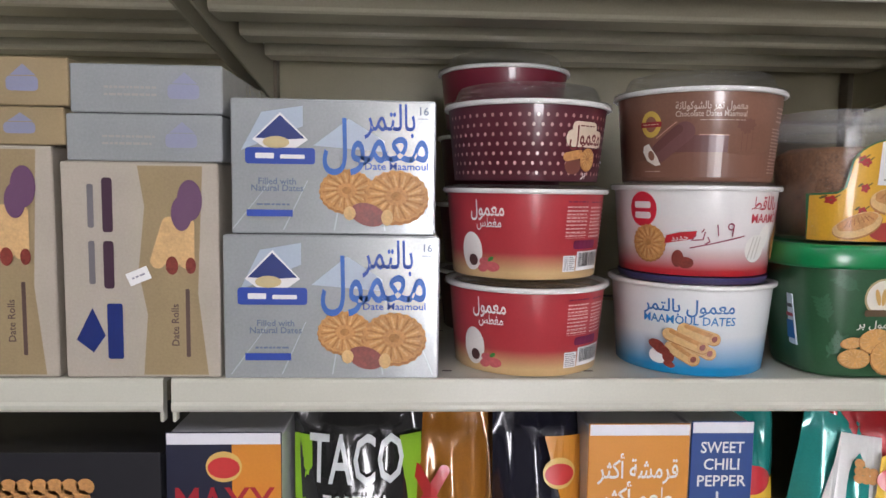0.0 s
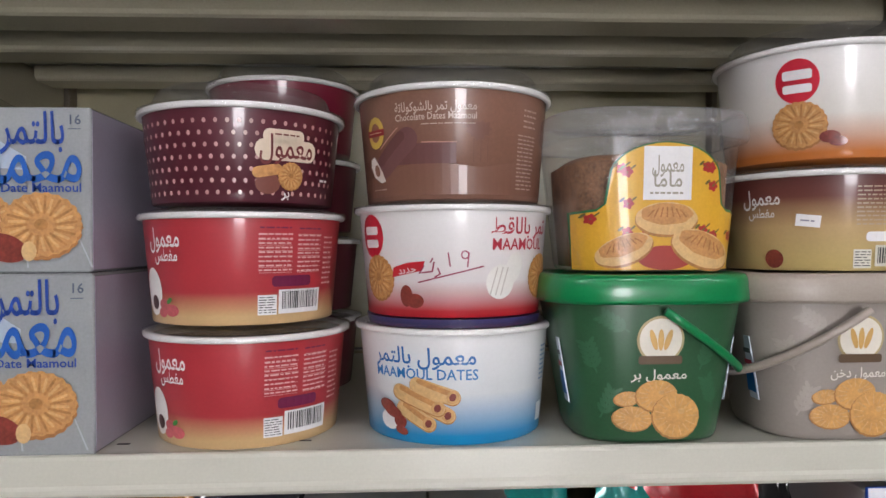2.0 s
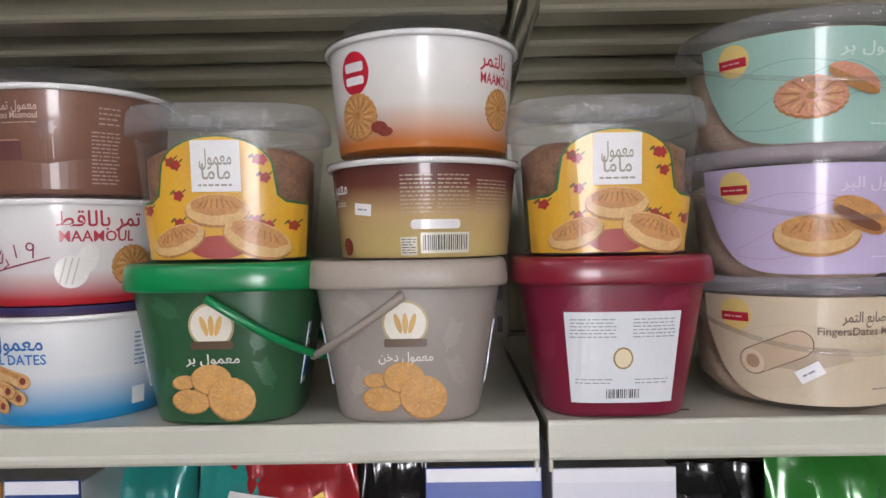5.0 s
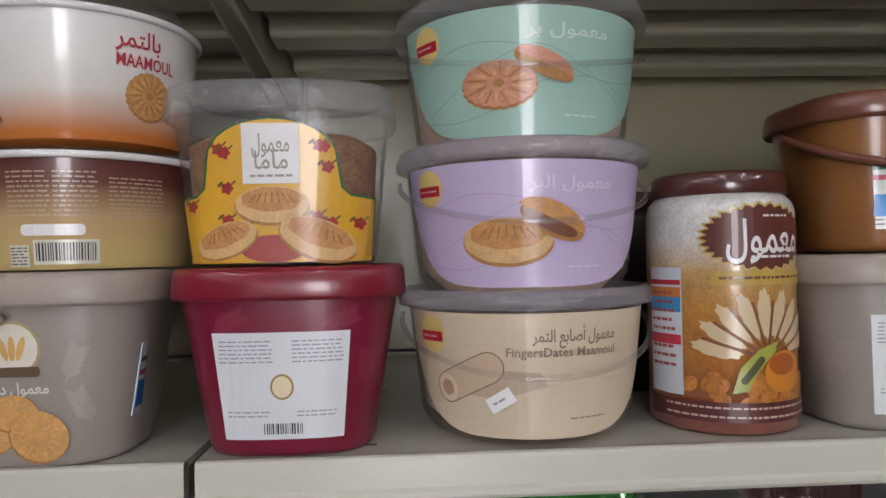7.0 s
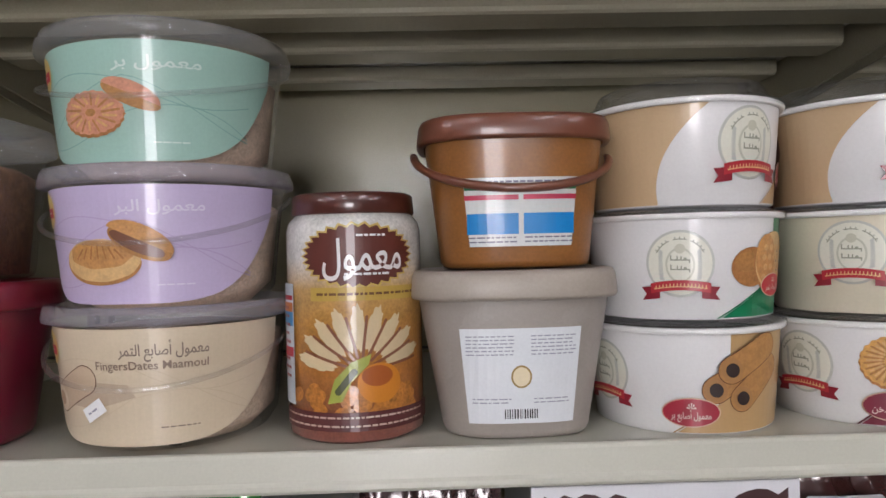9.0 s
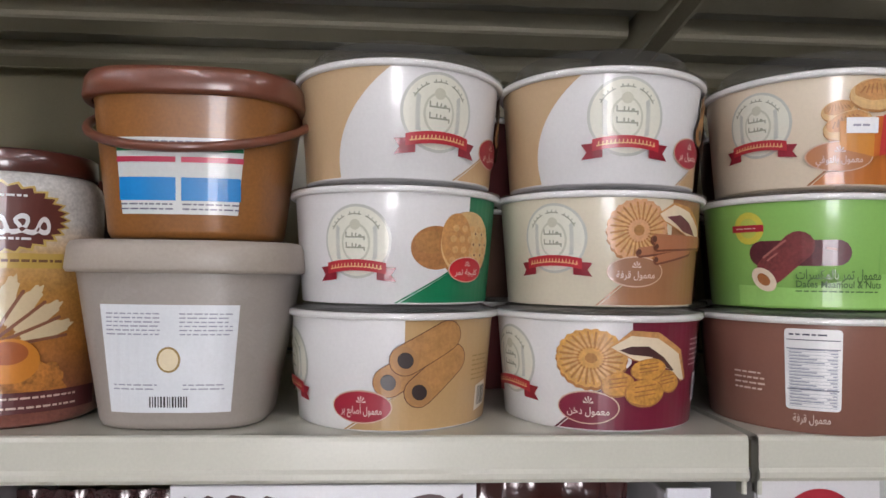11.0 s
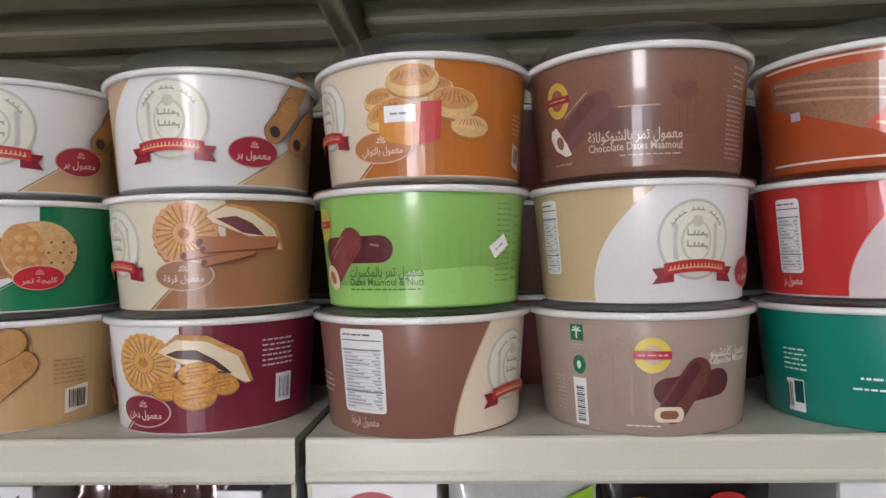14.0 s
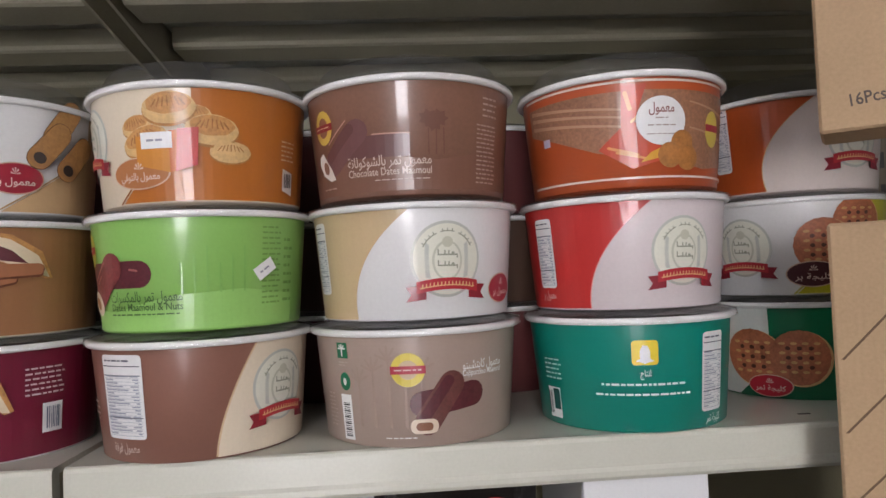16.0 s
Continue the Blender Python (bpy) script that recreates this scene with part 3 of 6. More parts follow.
def silver_carton(x, y, z, w, h, label):
    t, s = carton(x, y, z, w, 0.17, h, silver, label)
    k = h / 0.142
    part("side_print", box(w / 2 + 0.0002, 0.002, 0.002, w / 2 + 0.0006, 0.168, h - 0.002), lilac_side, t, "pale lilac side panel")
    stick(t, "printed_street", ink((0.36, 0.42, 0.50)), [[(-0.09, h * 0.62), (-0.03, h * 0.8), (-0.03, h * 0.95), (-0.07, h * 0.9)], [(-0.02, h * 0.66), (0.015, h * 0.86), (0.05, h * 0.7), (0.05, h * 0.62)]], s, 1, step=0)
    stick(t, "plank_print", ink((0.33, 0.36, 0.38)), [[(-0.1 + 0.05 * i, 0.004), (-0.0985 + 0.05 * i, 0.004), (-0.06 + 0.035 * i, h * 0.4), (-0.061 + 0.035 * i, h * 0.4)] for i in range(5)], s, 1, step=0)
    lx = -w / 2 + 0.048
    stick(t, "badge_edge", ink(WHITE), [[(lx - 0.027, h * 0.7), (lx, h * 0.9), (lx + 0.027, h * 0.7), (lx, h * 0.56)]], s, 2, step=0)
    stick(t, "badge", ink(DBLUE), [[(lx - 0.024, h * 0.71), (lx, h * 0.88), (lx + 0.024, h * 0.71), (lx + 0.004, h * 0.7)]], s, 3, step=0)
    stick(t, "badge_leaf", ink((0.5, 0.4, 0.2)), [ell(lx - 0.004, h * 0.68, 0.013, 0.006, 16)], s, 4, step=0)
    stick(t, "badge_band", ink(BLUE), [rrect(lx - 0.034, h * 0.52, lx + 0.034, h * 0.64, 0.003)], s, 4, step=0)
    stick(t, "badge_band_mark", ink(WHITE), [rrect(lx - 0.024, h * 0.56, lx - 0.006, h * 0.6, 0.001), rrect(lx + 0.0, h * 0.56, lx + 0.024, h * 0.59, 0.001)], s, 5, step=0)
    stick(t, "title", ink((0.01, 0.09, 0.36)), letters("معمول", 0.042, h * 0.68, 0.062 * k, 0.104), s, 5, step=0)
    stick(t, "subtitle", ink((0.01, 0.05, 0.28)), letters("بالتمر", 0.056, h * 0.86, 0.038 * k, 0.05), s, 5, step=0)
    stick(t, "latin_title", ink((0.01, 0.05, 0.28)), letters("Date Maamoul", 0.062, h * 0.51, 0.010, 0.062), s, 5, step=0)
    stick(t, "count_print", ink((0.06, 0.08, 0.12)), letters("16", w / 2 - 0.012, h * 0.92, 0.011) + [rect(w / 2 - 0.017, h * 0.865, w / 2 - 0.007, h * 0.87)], s, 5, step=0)
    stick(t, "small_print", ink((0.1, 0.13, 0.2)), letters("Filled with", -0.055, h * 0.39, 0.009) + letters("Natural Dates", -0.055, h * 0.34, 0.009) + bars(-0.075, h * 0.2, -0.04, h * 0.24, 1), s, 5, step=0)
    stick(t, "small_band", ink(BLUE), [rect(-0.085, h * 0.13, -0.04, h * 0.18)], s, 5, step=0)
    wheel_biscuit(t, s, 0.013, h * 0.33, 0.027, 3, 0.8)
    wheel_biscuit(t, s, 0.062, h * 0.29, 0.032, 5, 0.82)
    stick(t, "printed_date", date_mat, [ell(0.034, h * 0.15, 0.018, 0.011, 24, -0.3)], s, 8, step=0)
    stick(t, "printed_crumb", biscuit_pale, [ell(0.016, h * 0.16, 0.006, 0.007, 12), ell(0.053, h * 0.13, 0.006, 0.008, 12)], s, 9, step=0)
    return t, s


silver_carton(0.162, 0.002, SH, 0.212, 0.143, "silver date biscuit carton with blue lettering, lowest on the shelf")
silver_carton(0.163, 0.010, SH + 0.1442, 0.200, 0.132, "silver date biscuit carton with blue lettering, stacked on another")


def upright_carton(x, z, w, h, label):
    t, s = carton(x, 0.004, z, w, 0.2, h, kraft, label)
    stick(t, "printed_gold_band", kraft2, [[(0.0, 0.003), (0.005, h * 0.3), (-0.003, h * 0.5), (0.004, h * 0.8), (-0.002, h - 0.003), (w * 0.4, h - 0.003), (w * 0.36, h * 0.4), (w * 0.42, 0.003)]], s, 1, step=0)
    stick(t, "logo_bars", ink((0.05, 0.02, 0.04)), [rrect(-0.036, h * 0.42, -0.026, h * 0.64, 0.003), rrect(-0.036, h * 0.68, -0.026, h * 0.93, 0.003)], s, 3, step=0)
    stick(t, "script_bars", ink((0.16, 0.15, 0.16)), [rrect(-0.05, h * 0.44, -0.044, h * 0.64, 0.002), rrect(-0.05, h * 0.7, -0.044, h * 0.9, 0.002)], s, 3, step=0)
    stick(t, "badge", ink(DBLUE), [[(-0.064, h * 0.18), (-0.048, h * 0.33), (-0.036, h * 0.2), (-0.048, h * 0.12)], rrect(-0.034, h * 0.09, -0.019, h * 0.35, 0.002)], s, 3, step=0)
    for i, dv in enumerate((-0.014, 0.0, 0.014)):
        stick(t, "printed_finger", biscuit_pale, [capsule(0.03 + dv, h * 0.55, 0.036 + dv * 0.6, h * 0.72, 0.0075)], s, 3 + i, step=0)
    stick(t, "printed_dates", ink((0.13, 0.06, 0.12)), [ell(0.048, h * 0.83, 0.012, 0.02), ell(0.04, h * 0.77, 0.01, 0.017)], s, 7, step=0)
    stick(t, "finger_filling", date_mat, [ell(0.03, h * 0.53, 0.006, 0.009), ell(0.048, h * 0.53, 0.005, 0.008)], s, 7, step=0)
    stick(t, "small_print", ink((0.1, 0.06, 0.05)), letters("Date Rolls", 0.032, h * 0.25, 0.010, None, math.pi / 2) + [rrect(0.042, h * 0.1, 0.046, h * 0.42, 0.001)], s, 3, step=0)
    price(t, s, -0.002, h * 0.48, 0.022, 0.013, 0.4)


upright_carton(-0.023, SH, 0.150, 0.212, "beige finger biscuit carton standing upright in clear wrap")
upright_carton(-0.180, SH, 0.150, 0.226, "beige finger biscuit carton standing upright in clear wrap")
for bx, bz, bw, bh, bm_ in ((-0.018, SH + 0.2132, 0.148, 0.045, silver), (-0.015, SH + 0.2594, 0.144, 0.046, silver), (-0.170, SH + 0.2272, 0.154, 0.036, kraft2), (-0.166, SH + 0.2644, 0.156, 0.046, kraft2)):
    flat, fs = carton(bx, 0.006, bz, bw, 0.19, bh, bm_, "flat wrapped biscuit carton lying on upright cartons")
    stick(flat, "faded_badge", ink((0.24, 0.25, 0.36)), [rrect(0.02, bh * 0.3, 0.05, bh * 0.6, 0.004), [(0.024, bh * 0.62), (0.036, bh * 0.85), (0.048, bh * 0.62)]], fs, 1, step=0)
    stick(flat, "small_print", ink((0.3, 0.28, 0.26)), bars(-0.04, bh * 0.3, 0.01, bh * 0.6, 2), fs, 1, step=0)

# ---- second bay: tubs ----
red_print = mat("red_printed_card", (0.4, 0.03, 0.04), 0.4, coat=0.6, vary=0.05, stops=((0.08, (0.62, 0.42, 0.2)), (0.3, (0.42, 0.035, 0.045)), (0.95, (0.40, 0.03, 0.04))), height=0.09)
blue_print = mat("white_to_blue_printed_card", WHITE, 0.4, coat=0.6, vary=0.03, stops=((0.08, (0.0, 0.24, 0.52)), (0.45, (0.68, 0.71, 0.72)), (1.0, (0.74, 0.74, 0.73))), height=0.095)
bedo_print = mat("white_to_red_printed_card", WHITE, 0.4, coat=0.6, vary=0.03, stops=((0.06, (0.45, 0.012, 0.02)), (0.32, (0.72, 0.68, 0.67)), (1.0, (0.74, 0.73, 0.71))), height=0.095)
orange_print = mat("white_to_orange_printed_card", WHITE, 0.4, coat=0.6, vary=0.03, stops=((0.06, (0.55, 0.17, 0.03)), (0.4, (0.72, 0.69, 0.63)), (1.0, (0.74, 0.73, 0.71))), height=0.095)
choco_print = mat("brown_to_cream_printed_card", BROWN, 0.4, coat=0.6, vary=0.05, stops=((0.1, (0.58, 0.45, 0.18)), (0.45, (0.52, 0.36, 0.17)), (0.75, (0.14, 0.04, 0.03)), (1.0, (0.09, 0.022, 0.02))), height=0.083)


def red_tub(x, z):
    t, s = paper_tub(x, 0.086, z, red_print, "red chocolate date biscuit paper tub with a white rim", h=0.092)
    stick(t, "title", ink(WHITE), letters("معمول", -0.052, 0.071, 0.022, 0.038) + letters("مغطس", -0.050, 0.057, 0.014, 0.028), s, 2)
    stick(t, "printed_shell", ink((0.75, 0.72, 0.68)), [ell(-0.072, 0.027, 0.014, 0.02)], s, 2)
    stick(t, "shell_filling", ink(DCHOC), [ell(-0.07, 0.018, 0.006, 0.006)], s, 3)
    stick(t, "printed_nuts", mat("pink_nuts", PINK, 0.4, coat=0.4, vary=0.25, scale=120), [ell(-0.055, 0.017, 0.007, 0.0045), ell(-0.046, 0.012, 0.008, 0.005), ell(-0.058, 0.010, 0.006, 0.004)], s, 3)
    stick(t, "printed_leaf", ink((0.05, 0.2, 0.04)), [ell(-0.048, 0.020, 0.004, 0.002, 10, 0.6)], s, 4)
    stick(t, "facts_print", ink((0.66, 0.40, 0.38)), bars(0.030, 0.043, 0.058, 0.076, 9) + bars(0.063, 0.042, 0.088, 0.075, 9) + bars(0.093, 0.03, 0.108, 0.074, 10) + [rect(0.030 + 0.033 * i, 0.0425 + 0.0045 * k, 0.058 + 0.031 * i, 0.0428 + 0.0045 * k) for i in (0, 1) for k in range(8)], s, 2)
    stick(t, "facts_heading_print", ink((0.14, 0.01, 0.05)), bars(0.031, 0.0775, 0.057, 0.0815, 1) + bars(0.064, 0.077, 0.087, 0.081, 1), s, 2)
    stick(t, "weight_band", ink((0.14, 0.01, 0.05)), [rrect(0.041, 0.0310, 0.078, 0.0400, 0.003)], s, 2)
    stick(t, "barcode_panel", ink(WHITE), [rect(0.047, 0.0085, 0.090, 0.0285), rect(0.0295, 0.0080, 0.0455, 0.0245)], s, 2)
    stick(t, "barcode", ink(BLACK), barcode(0.050, 0.0125, 0.087, 0.0270) + bars(0.0305, 0.0090, 0.0445, 0.0235, 7), s, 3)


red_tub(0.370, SH)
red_tub(0.366, SH + 0.100)
plum = mat("plum_printed_card", (0.085, 0.012, 0.022), 0.4, coat=0.7, vary=0.08)
dots_tub, ds = paper_tub(0.366, 0.086, SH + 0.200, plum, "plum paper tub with pale dots under a domed lid", h=0.080, dome=True)
stick(dots_tub, "dot_print", ink((0.42, 0.24, 0.22)), [ell(-0.11 + 0.009 * i + (0.0045 if j % 2 else 0), 0.008 + 0.0095 * j, 0.0016, 0.0020, 8) for i in range(25) for j in range(7)], ds, 1)
stick(dots_tub, "title_edge", ink((0.66, 0.55, 0.42)), [rrect(0.0275, 0.0345, 0.0835, 0.0520, 0.008), rrect(0.034, 0.048, 0.070, 0.0600, 0.005)], ds, 2)
stick(dots_tub, "title", ink((0.16, 0.03, 0.03)), letters("معمول", 0.0555, 0.0450, 0.026, 0.048) + bars(0.0435, 0.0540, 0.0660, 0.0575, 1), ds, 3)
stick(dots_tub, "flavour_print", ink(WHITE), letters("بر", 0.0545, 0.008, 0.011) + bars(0.092, 0.018, 0.104, 0.024, 1), ds, 3)
stick(dots_tub, "printed_chocolate", ink(CHOC), [ell(0.0385, 0.0155, 0.0105, 0.0085)], ds, 2)
stick(dots_tub, "printed_nut", biscuit, [capsule(0.030, 0.0245, 0.046, 0.0275, 0.0045)], ds, 2.5)
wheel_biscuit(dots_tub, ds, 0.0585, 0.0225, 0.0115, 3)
back_tub, bs = paper_tub(0.366, 0.285, SH + 0.272, mat("crimson_printed_card", (0.17, 0.012, 0.03), 0.4, coat=0.6), "crimson paper tub standing in the back row", h=0.078, dome=True)
stick(back_tub, "small_print", ink((0.6, 0.4, 0.4)), bars(-0.07, 0.03, -0.035, 0.046, 3), bs, 1)
for k in range(3):
    paper_tub(0.366, 0.285, SH + 0.0905 * k, plum, "plum paper tub standing in the back row", h=0.081)

blue_tub, s = paper_tub(0.558, 0.086, SH, blue_print, "white and blue date biscuit paper tub", h=0.096)
stick(blue_tub, "title", ink((0.01, 0.12, 0.36)), letters("معمول بالتمر", -0.032, 0.073, 0.019, 0.091), s, 2)
stick(blue_tub, "latin_title", ink((0.01, 0.16, 0.42)), letters("MAAMOUL DATES", -0.032, 0.0585, 0.0125, 0.093), s, 2)
for i, (u0, v0, u1, v1) in enumerate(((-0.036, 0.050, -0.006, 0.0405), (-0.028, 0.034, -0.010, 0.0255), (-0.048, 0.030, -0.026, 0.0185), (-0.050, 0.044, -0.018, 0.0320))):
    stick(blue_tub, "printed_roll_edge", biscuit_groove, [capsule(u0, v0 - 0.0007, u1, v1 - 0.0007, 0.0068)], s, 2 + 3 * i)
    stick(blue_tub, "printed_roll", biscuit_pale, [capsule(u0, v0, u1, v1, 0.0064)], s, 2.4 + 3 * i)
    stick(blue_tub, "roll_crust", biscuit, [capsule(u0 + 0.002, v0 + 0.003, u1 - 0.002, v1 + 0.003, 0.0022)], s, 2.8 + 3 * i)
    stick(blue_tub, "printed_roll_end", biscuit_ridge, [ell(u1, v1, 0.0050, 0.0056, 20, -0.4)], s, 3.2 + 3 * i)
    stick(blue_tub, "printed_roll_filling", date_mat, [ell(u1, v1, 0.0028, 0.0034, 16, -0.4)], s, 3.6 + 3 * i)
stick(blue_tub, "printed_bowl", ink(WHITE), [ell(-0.060, 0.0195, 0.0100, 0.0085)], s, 15)
for u, v, rx, ry in ((-0.062, 0.031, 0.0085, 0.0055), (-0.057, 0.0265, 0.009, 0.005), (-0.050, 0.019, 0.006, 0.0055), (-0.049, 0.0115, 0.006, 0.0035)):
    stick(blue_tub, "printed_date", date_mat, [ell(u, v, rx, ry, 20, -0.3)], s, 16)
stick(blue_tub, "side_print", ink((0.1, 0.25, 0.45)), bars(0.086, 0.045, 0.100, 0.078, 8), s, 2)
stick(blue_tub, "barcode_panel", ink((0.66, 0.70, 0.72)), [rect(0.0845, 0.010, 0.098, 0.026)], s, 2)
price_tub, s = paper_tub(0.558, 0.086, SH + 0.1045, bedo_print, "white and red paper tub with a handwritten price", h=0.093)
stick(price_tub, "round_badge", ink((0.50, 0.01, 0.03)), [ell(-0.085, 0.068, 0.0165, 0.0185)], s, 2)
stick(price_tub, "badge_mark", ink(WHITE), [rrect(-0.095, 0.069, -0.075, 0.076, 0.002), rrect(-0.095, 0.058, -0.075, 0.065, 0.002)], s, 3)
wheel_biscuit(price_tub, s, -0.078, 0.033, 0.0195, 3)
stick(price_tub, "flash_band", ink((0.45, 0.01, 0.02)), [[(-0.060, 0.033), (-0.031, 0.039), (-0.028, 0.047), (-0.044, 0.0455), (-0.058, 0.0415)]], s, 4)
stick(price_tub, "flash_print", ink(WHITE), letters("جديد", -0.0445, 0.0395, 0.0085, 0.017, 0.15), s, 5)
stick(price_tub, "printed_dates", date_mat, [ell(-0.046, 0.018, 0.006, 0.009), ell(-0.038, 0.014, 0.008, 0.006)], s, 5)
strokes = [(-0.009, 0.0535, -0.0075, 0.0430), (0.0075, 0.0535, 0.0065, 0.0425), (-0.034, 0.0295, 0.0195, 0.0425), (-0.033, 0.037, -0.029, 0.043), (-0.031, 0.0375, -0.022, 0.0385), (-0.022, 0.0385, -0.0205, 0.046), (-0.0235, 0.046, -0.0215, 0.049), (-0.0175, 0.041, -0.0155, 0.0365), (-0.0155, 0.0365, -0.020, 0.034)]
ring = [(0.0045 + 0.0030 * math.cos(a), 0.0520 + 0.0032 * math.sin(a)) for a in np.linspace(0, 2 * math.pi, 9)]
strokes += [(*p, *q) for p, q in zip(ring, ring[1:])]
stick(price_tub, "handwriting", ink((0.26, 0.02, 0.06)), [capsule(*p, 0.0006) for p in strokes], s, 5)
stick(price_tub, "title", ink((0.42, 0.03, 0.05)), letters("تمر بالاقط", 0.060, 0.075, 0.019, 0.068) + letters("MAAMOUL", 0.057, 0.0600, 0.0135, 0.060), s, 3)
stick(price_tub, "printed_cheese", ink((0.72, 0.70, 0.66)), [ell(0.049, 0.041, 0.0085, 0.0135, 24, -0.3), ell(0.036, 0.0295, 0.0135, 0.0145, 28, -0.3)], s, 4)
stick(price_tub, "cheese_groove_print", ink((0.50, 0.46, 0.42)), [capsule(0.030 + k, 0.019, 0.036 + k, 0.041, 0.0006) for k in (-0.004, 0.001, 0.006)], s, 6)
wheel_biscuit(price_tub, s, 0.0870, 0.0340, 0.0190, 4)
blue_inner = part("blue_lid_insert", loft([(-0.0085, 0.078, 0.078), (-0.0012, 0.080, 0.080)]), ink((0.03, 0.025, 0.10)), price_tub, "dark blue insert under the tub")
choc_print = mat("chocolate_brown_printed_card", (0.20, 0.095, 0.062), 0.38, coat=0.7, vary=0.12, scale=14)


def choc_tub(x, z, label, y, title_v, h):
    """A brown tub printed with a coated roll before a faint desert with palms; the title stands high or low."""
    t, s = paper_tub(x, y, z, choc_print, label, h=h, dome=True)
    stick(t, "dune_print", ink((0.175, 0.08, 0.052)), [[(-0.11, 0.004), (0.11, 0.004), (0.11, 0.026), (0.06, 0.033), (0.02, 0.026), (-0.03, 0.031), (-0.11, 0.018)]], s, 1)
    stick(t, "palm_print", ink((0.155, 0.065, 0.045)), [rect(0.012 + 0.006 * i, 0.030, 0.0128 + 0.006 * i, 0.050) for i in range(3)] + [ell(0.0165 + 0.004 * i, 0.054 + 0.003 * (i % 2), 0.0065, 0.006, 14, 0, 0.2, 7) for i in range(-1, 2)], s, 1)
    stick(t, "gold_roundel", ink((0.55, 0.38, 0.07)), [ell(-0.0795, 0.0585, 0.0115, 0.0135)], s, 2)
    stick(t, "roundel_middle", ink((0.24, 0.10, 0.06)), [ell(-0.0795, 0.0585, 0.0065, 0.0080)], s, 2.5)
    stick(t, "roundel_band", ink((0.25, 0.01, 0.02)), [rect(-0.0915, 0.0555, -0.0675, 0.0610)], s, 3)
    stick(t, "band_print", ink((0.6, 0.4, 0.3)), bars(-0.0885, 0.057, -0.0705, 0.0595, 1), s, 4)
    stick(t, "printed_roll_behind", ink((0.12, 0.045, 0.042)), [[(-0.056, 0.0295), (-0.002, 0.0290), (-0.002, 0.0460), (-0.036, 0.0460)]], s, 2)
    stick(t, "roll_gleam_print", ink((0.45, 0.24, 0.19)), [capsule(-0.030, 0.0465, -0.002, 0.0460, 0.0005), capsule(-0.072, 0.044, -0.052, 0.0595, 0.0005)], s, 6)
    stick(t, "printed_roll", ink((0.14, 0.058, 0.055)), [capsule(-0.0700, 0.0290, -0.0440, 0.0500, 0.0100)], s, 3)
    stick(t, "roll_shade_print", ink((0.11, 0.038, 0.036)), [capsule(-0.0725, 0.034, -0.0500, 0.0525, 0.0045)], s, 4)
    stick(t, "printed_roll_end", ink((0.70, 0.64, 0.58)), [[(-0.088, 0.036), (-0.082, 0.0385), (-0.072, 0.025), (-0.068, 0.0165), (-0.074, 0.0155), (-0.084, 0.021), (-0.089, 0.030)]], s, 5)
    stick(t, "printed_roll_filling", ink((0.22, 0.10, 0.06)), [ell(-0.0785, 0.0262, 0.0036, 0.0052, 18, 0.3)], s, 6)
    stick(t, "title", ink((0.55, 0.42, 0.36)), letters("معمول تمر بالشوكولاتة", -0.0195, title_v + 0.0045, 0.0105, 0.067) + letters("Chocolate Dates Maamoul", -0.0195, title_v - 0.0035, 0.0080, 0.067) + bars(-0.03, title_v - 0.0105, 0.013, title_v - 0.0085, 1), s, 6)
    stick(t, "facts_print", ink((0.42, 0.3, 0.26)), bars(0.054, 0.008, 0.078, 0.056, 14) + bars(0.060, 0.060, 0.078, 0.078, 4) + bars(-0.088, 0.0085, -0.068, 0.0115, 1), s, 2)
    return t


choc_tub(0.558, SH + 0.2020, "brown chocolate date biscuit tub with a domed lid", 0.086, 0.0705, 0.094)

green_pl, green_lid = mat("dark_green_plastic", (0.022, 0.085, 0.035), 0.35, coat=0.3, vary=0.1, scale=25), mat("bright_green_plastic", (0.0, 0.19, 0.055), 0.3, coat=0.3)
grey_pl, grey_lid = mat("warm_grey_plastic", (0.30, 0.265, 0.235), 0.4, coat=0.2, vary=0.06), mat("warm_grey_lid_plastic", (0.33, 0.285, 0.24), 0.38)
wine_pl, wine_lid = mat("wine_red_plastic", (0.17, 0.008, 0.03), 0.33, coat=0.3, vary=0.1), mat("wine_red_lid_plastic", (0.19, 0.008, 0.022), 0.3, coat=0.3)
cara_pl, cara_lid = mat("caramel_plastic", (0.25, 0.10, 0.025), 0.35, coat=0.3, vary=0.18, scale=18), mat("brown_lid_plastic", (0.15, 0.05, 0.028), 0.32, coat=0.3)


golden = mat("golden_biscuit", (0.55, 0.29, 0.085), 0.6, coat=0.3, vary=0.22, scale=110)


def sprigs(t, s, material, places):
    """Faint ears of wheat printed on a bucket: a stem with paired leaves."""
    for u, v, a in places:
        c, d = math.cos(a), math.sin(a)
        out = [capsule(u, v, u + 0.026 * c, v + 0.026 * d, 0.0007)]
        for k in range(5):
            p, q = u + (0.004 + 0.0045 * k) * c, v + (0.004 + 0.0045 * k) * d
            for w in (-0.75, 0.75):
                out.append(ell(p + 0.0048 * math.cos(a + w), q + 0.0048 * math.sin(a + w), 0.0048, 0.0017, 12, a + w))
        stick(t, "wheat_leaf_print", material, out, s, 1)


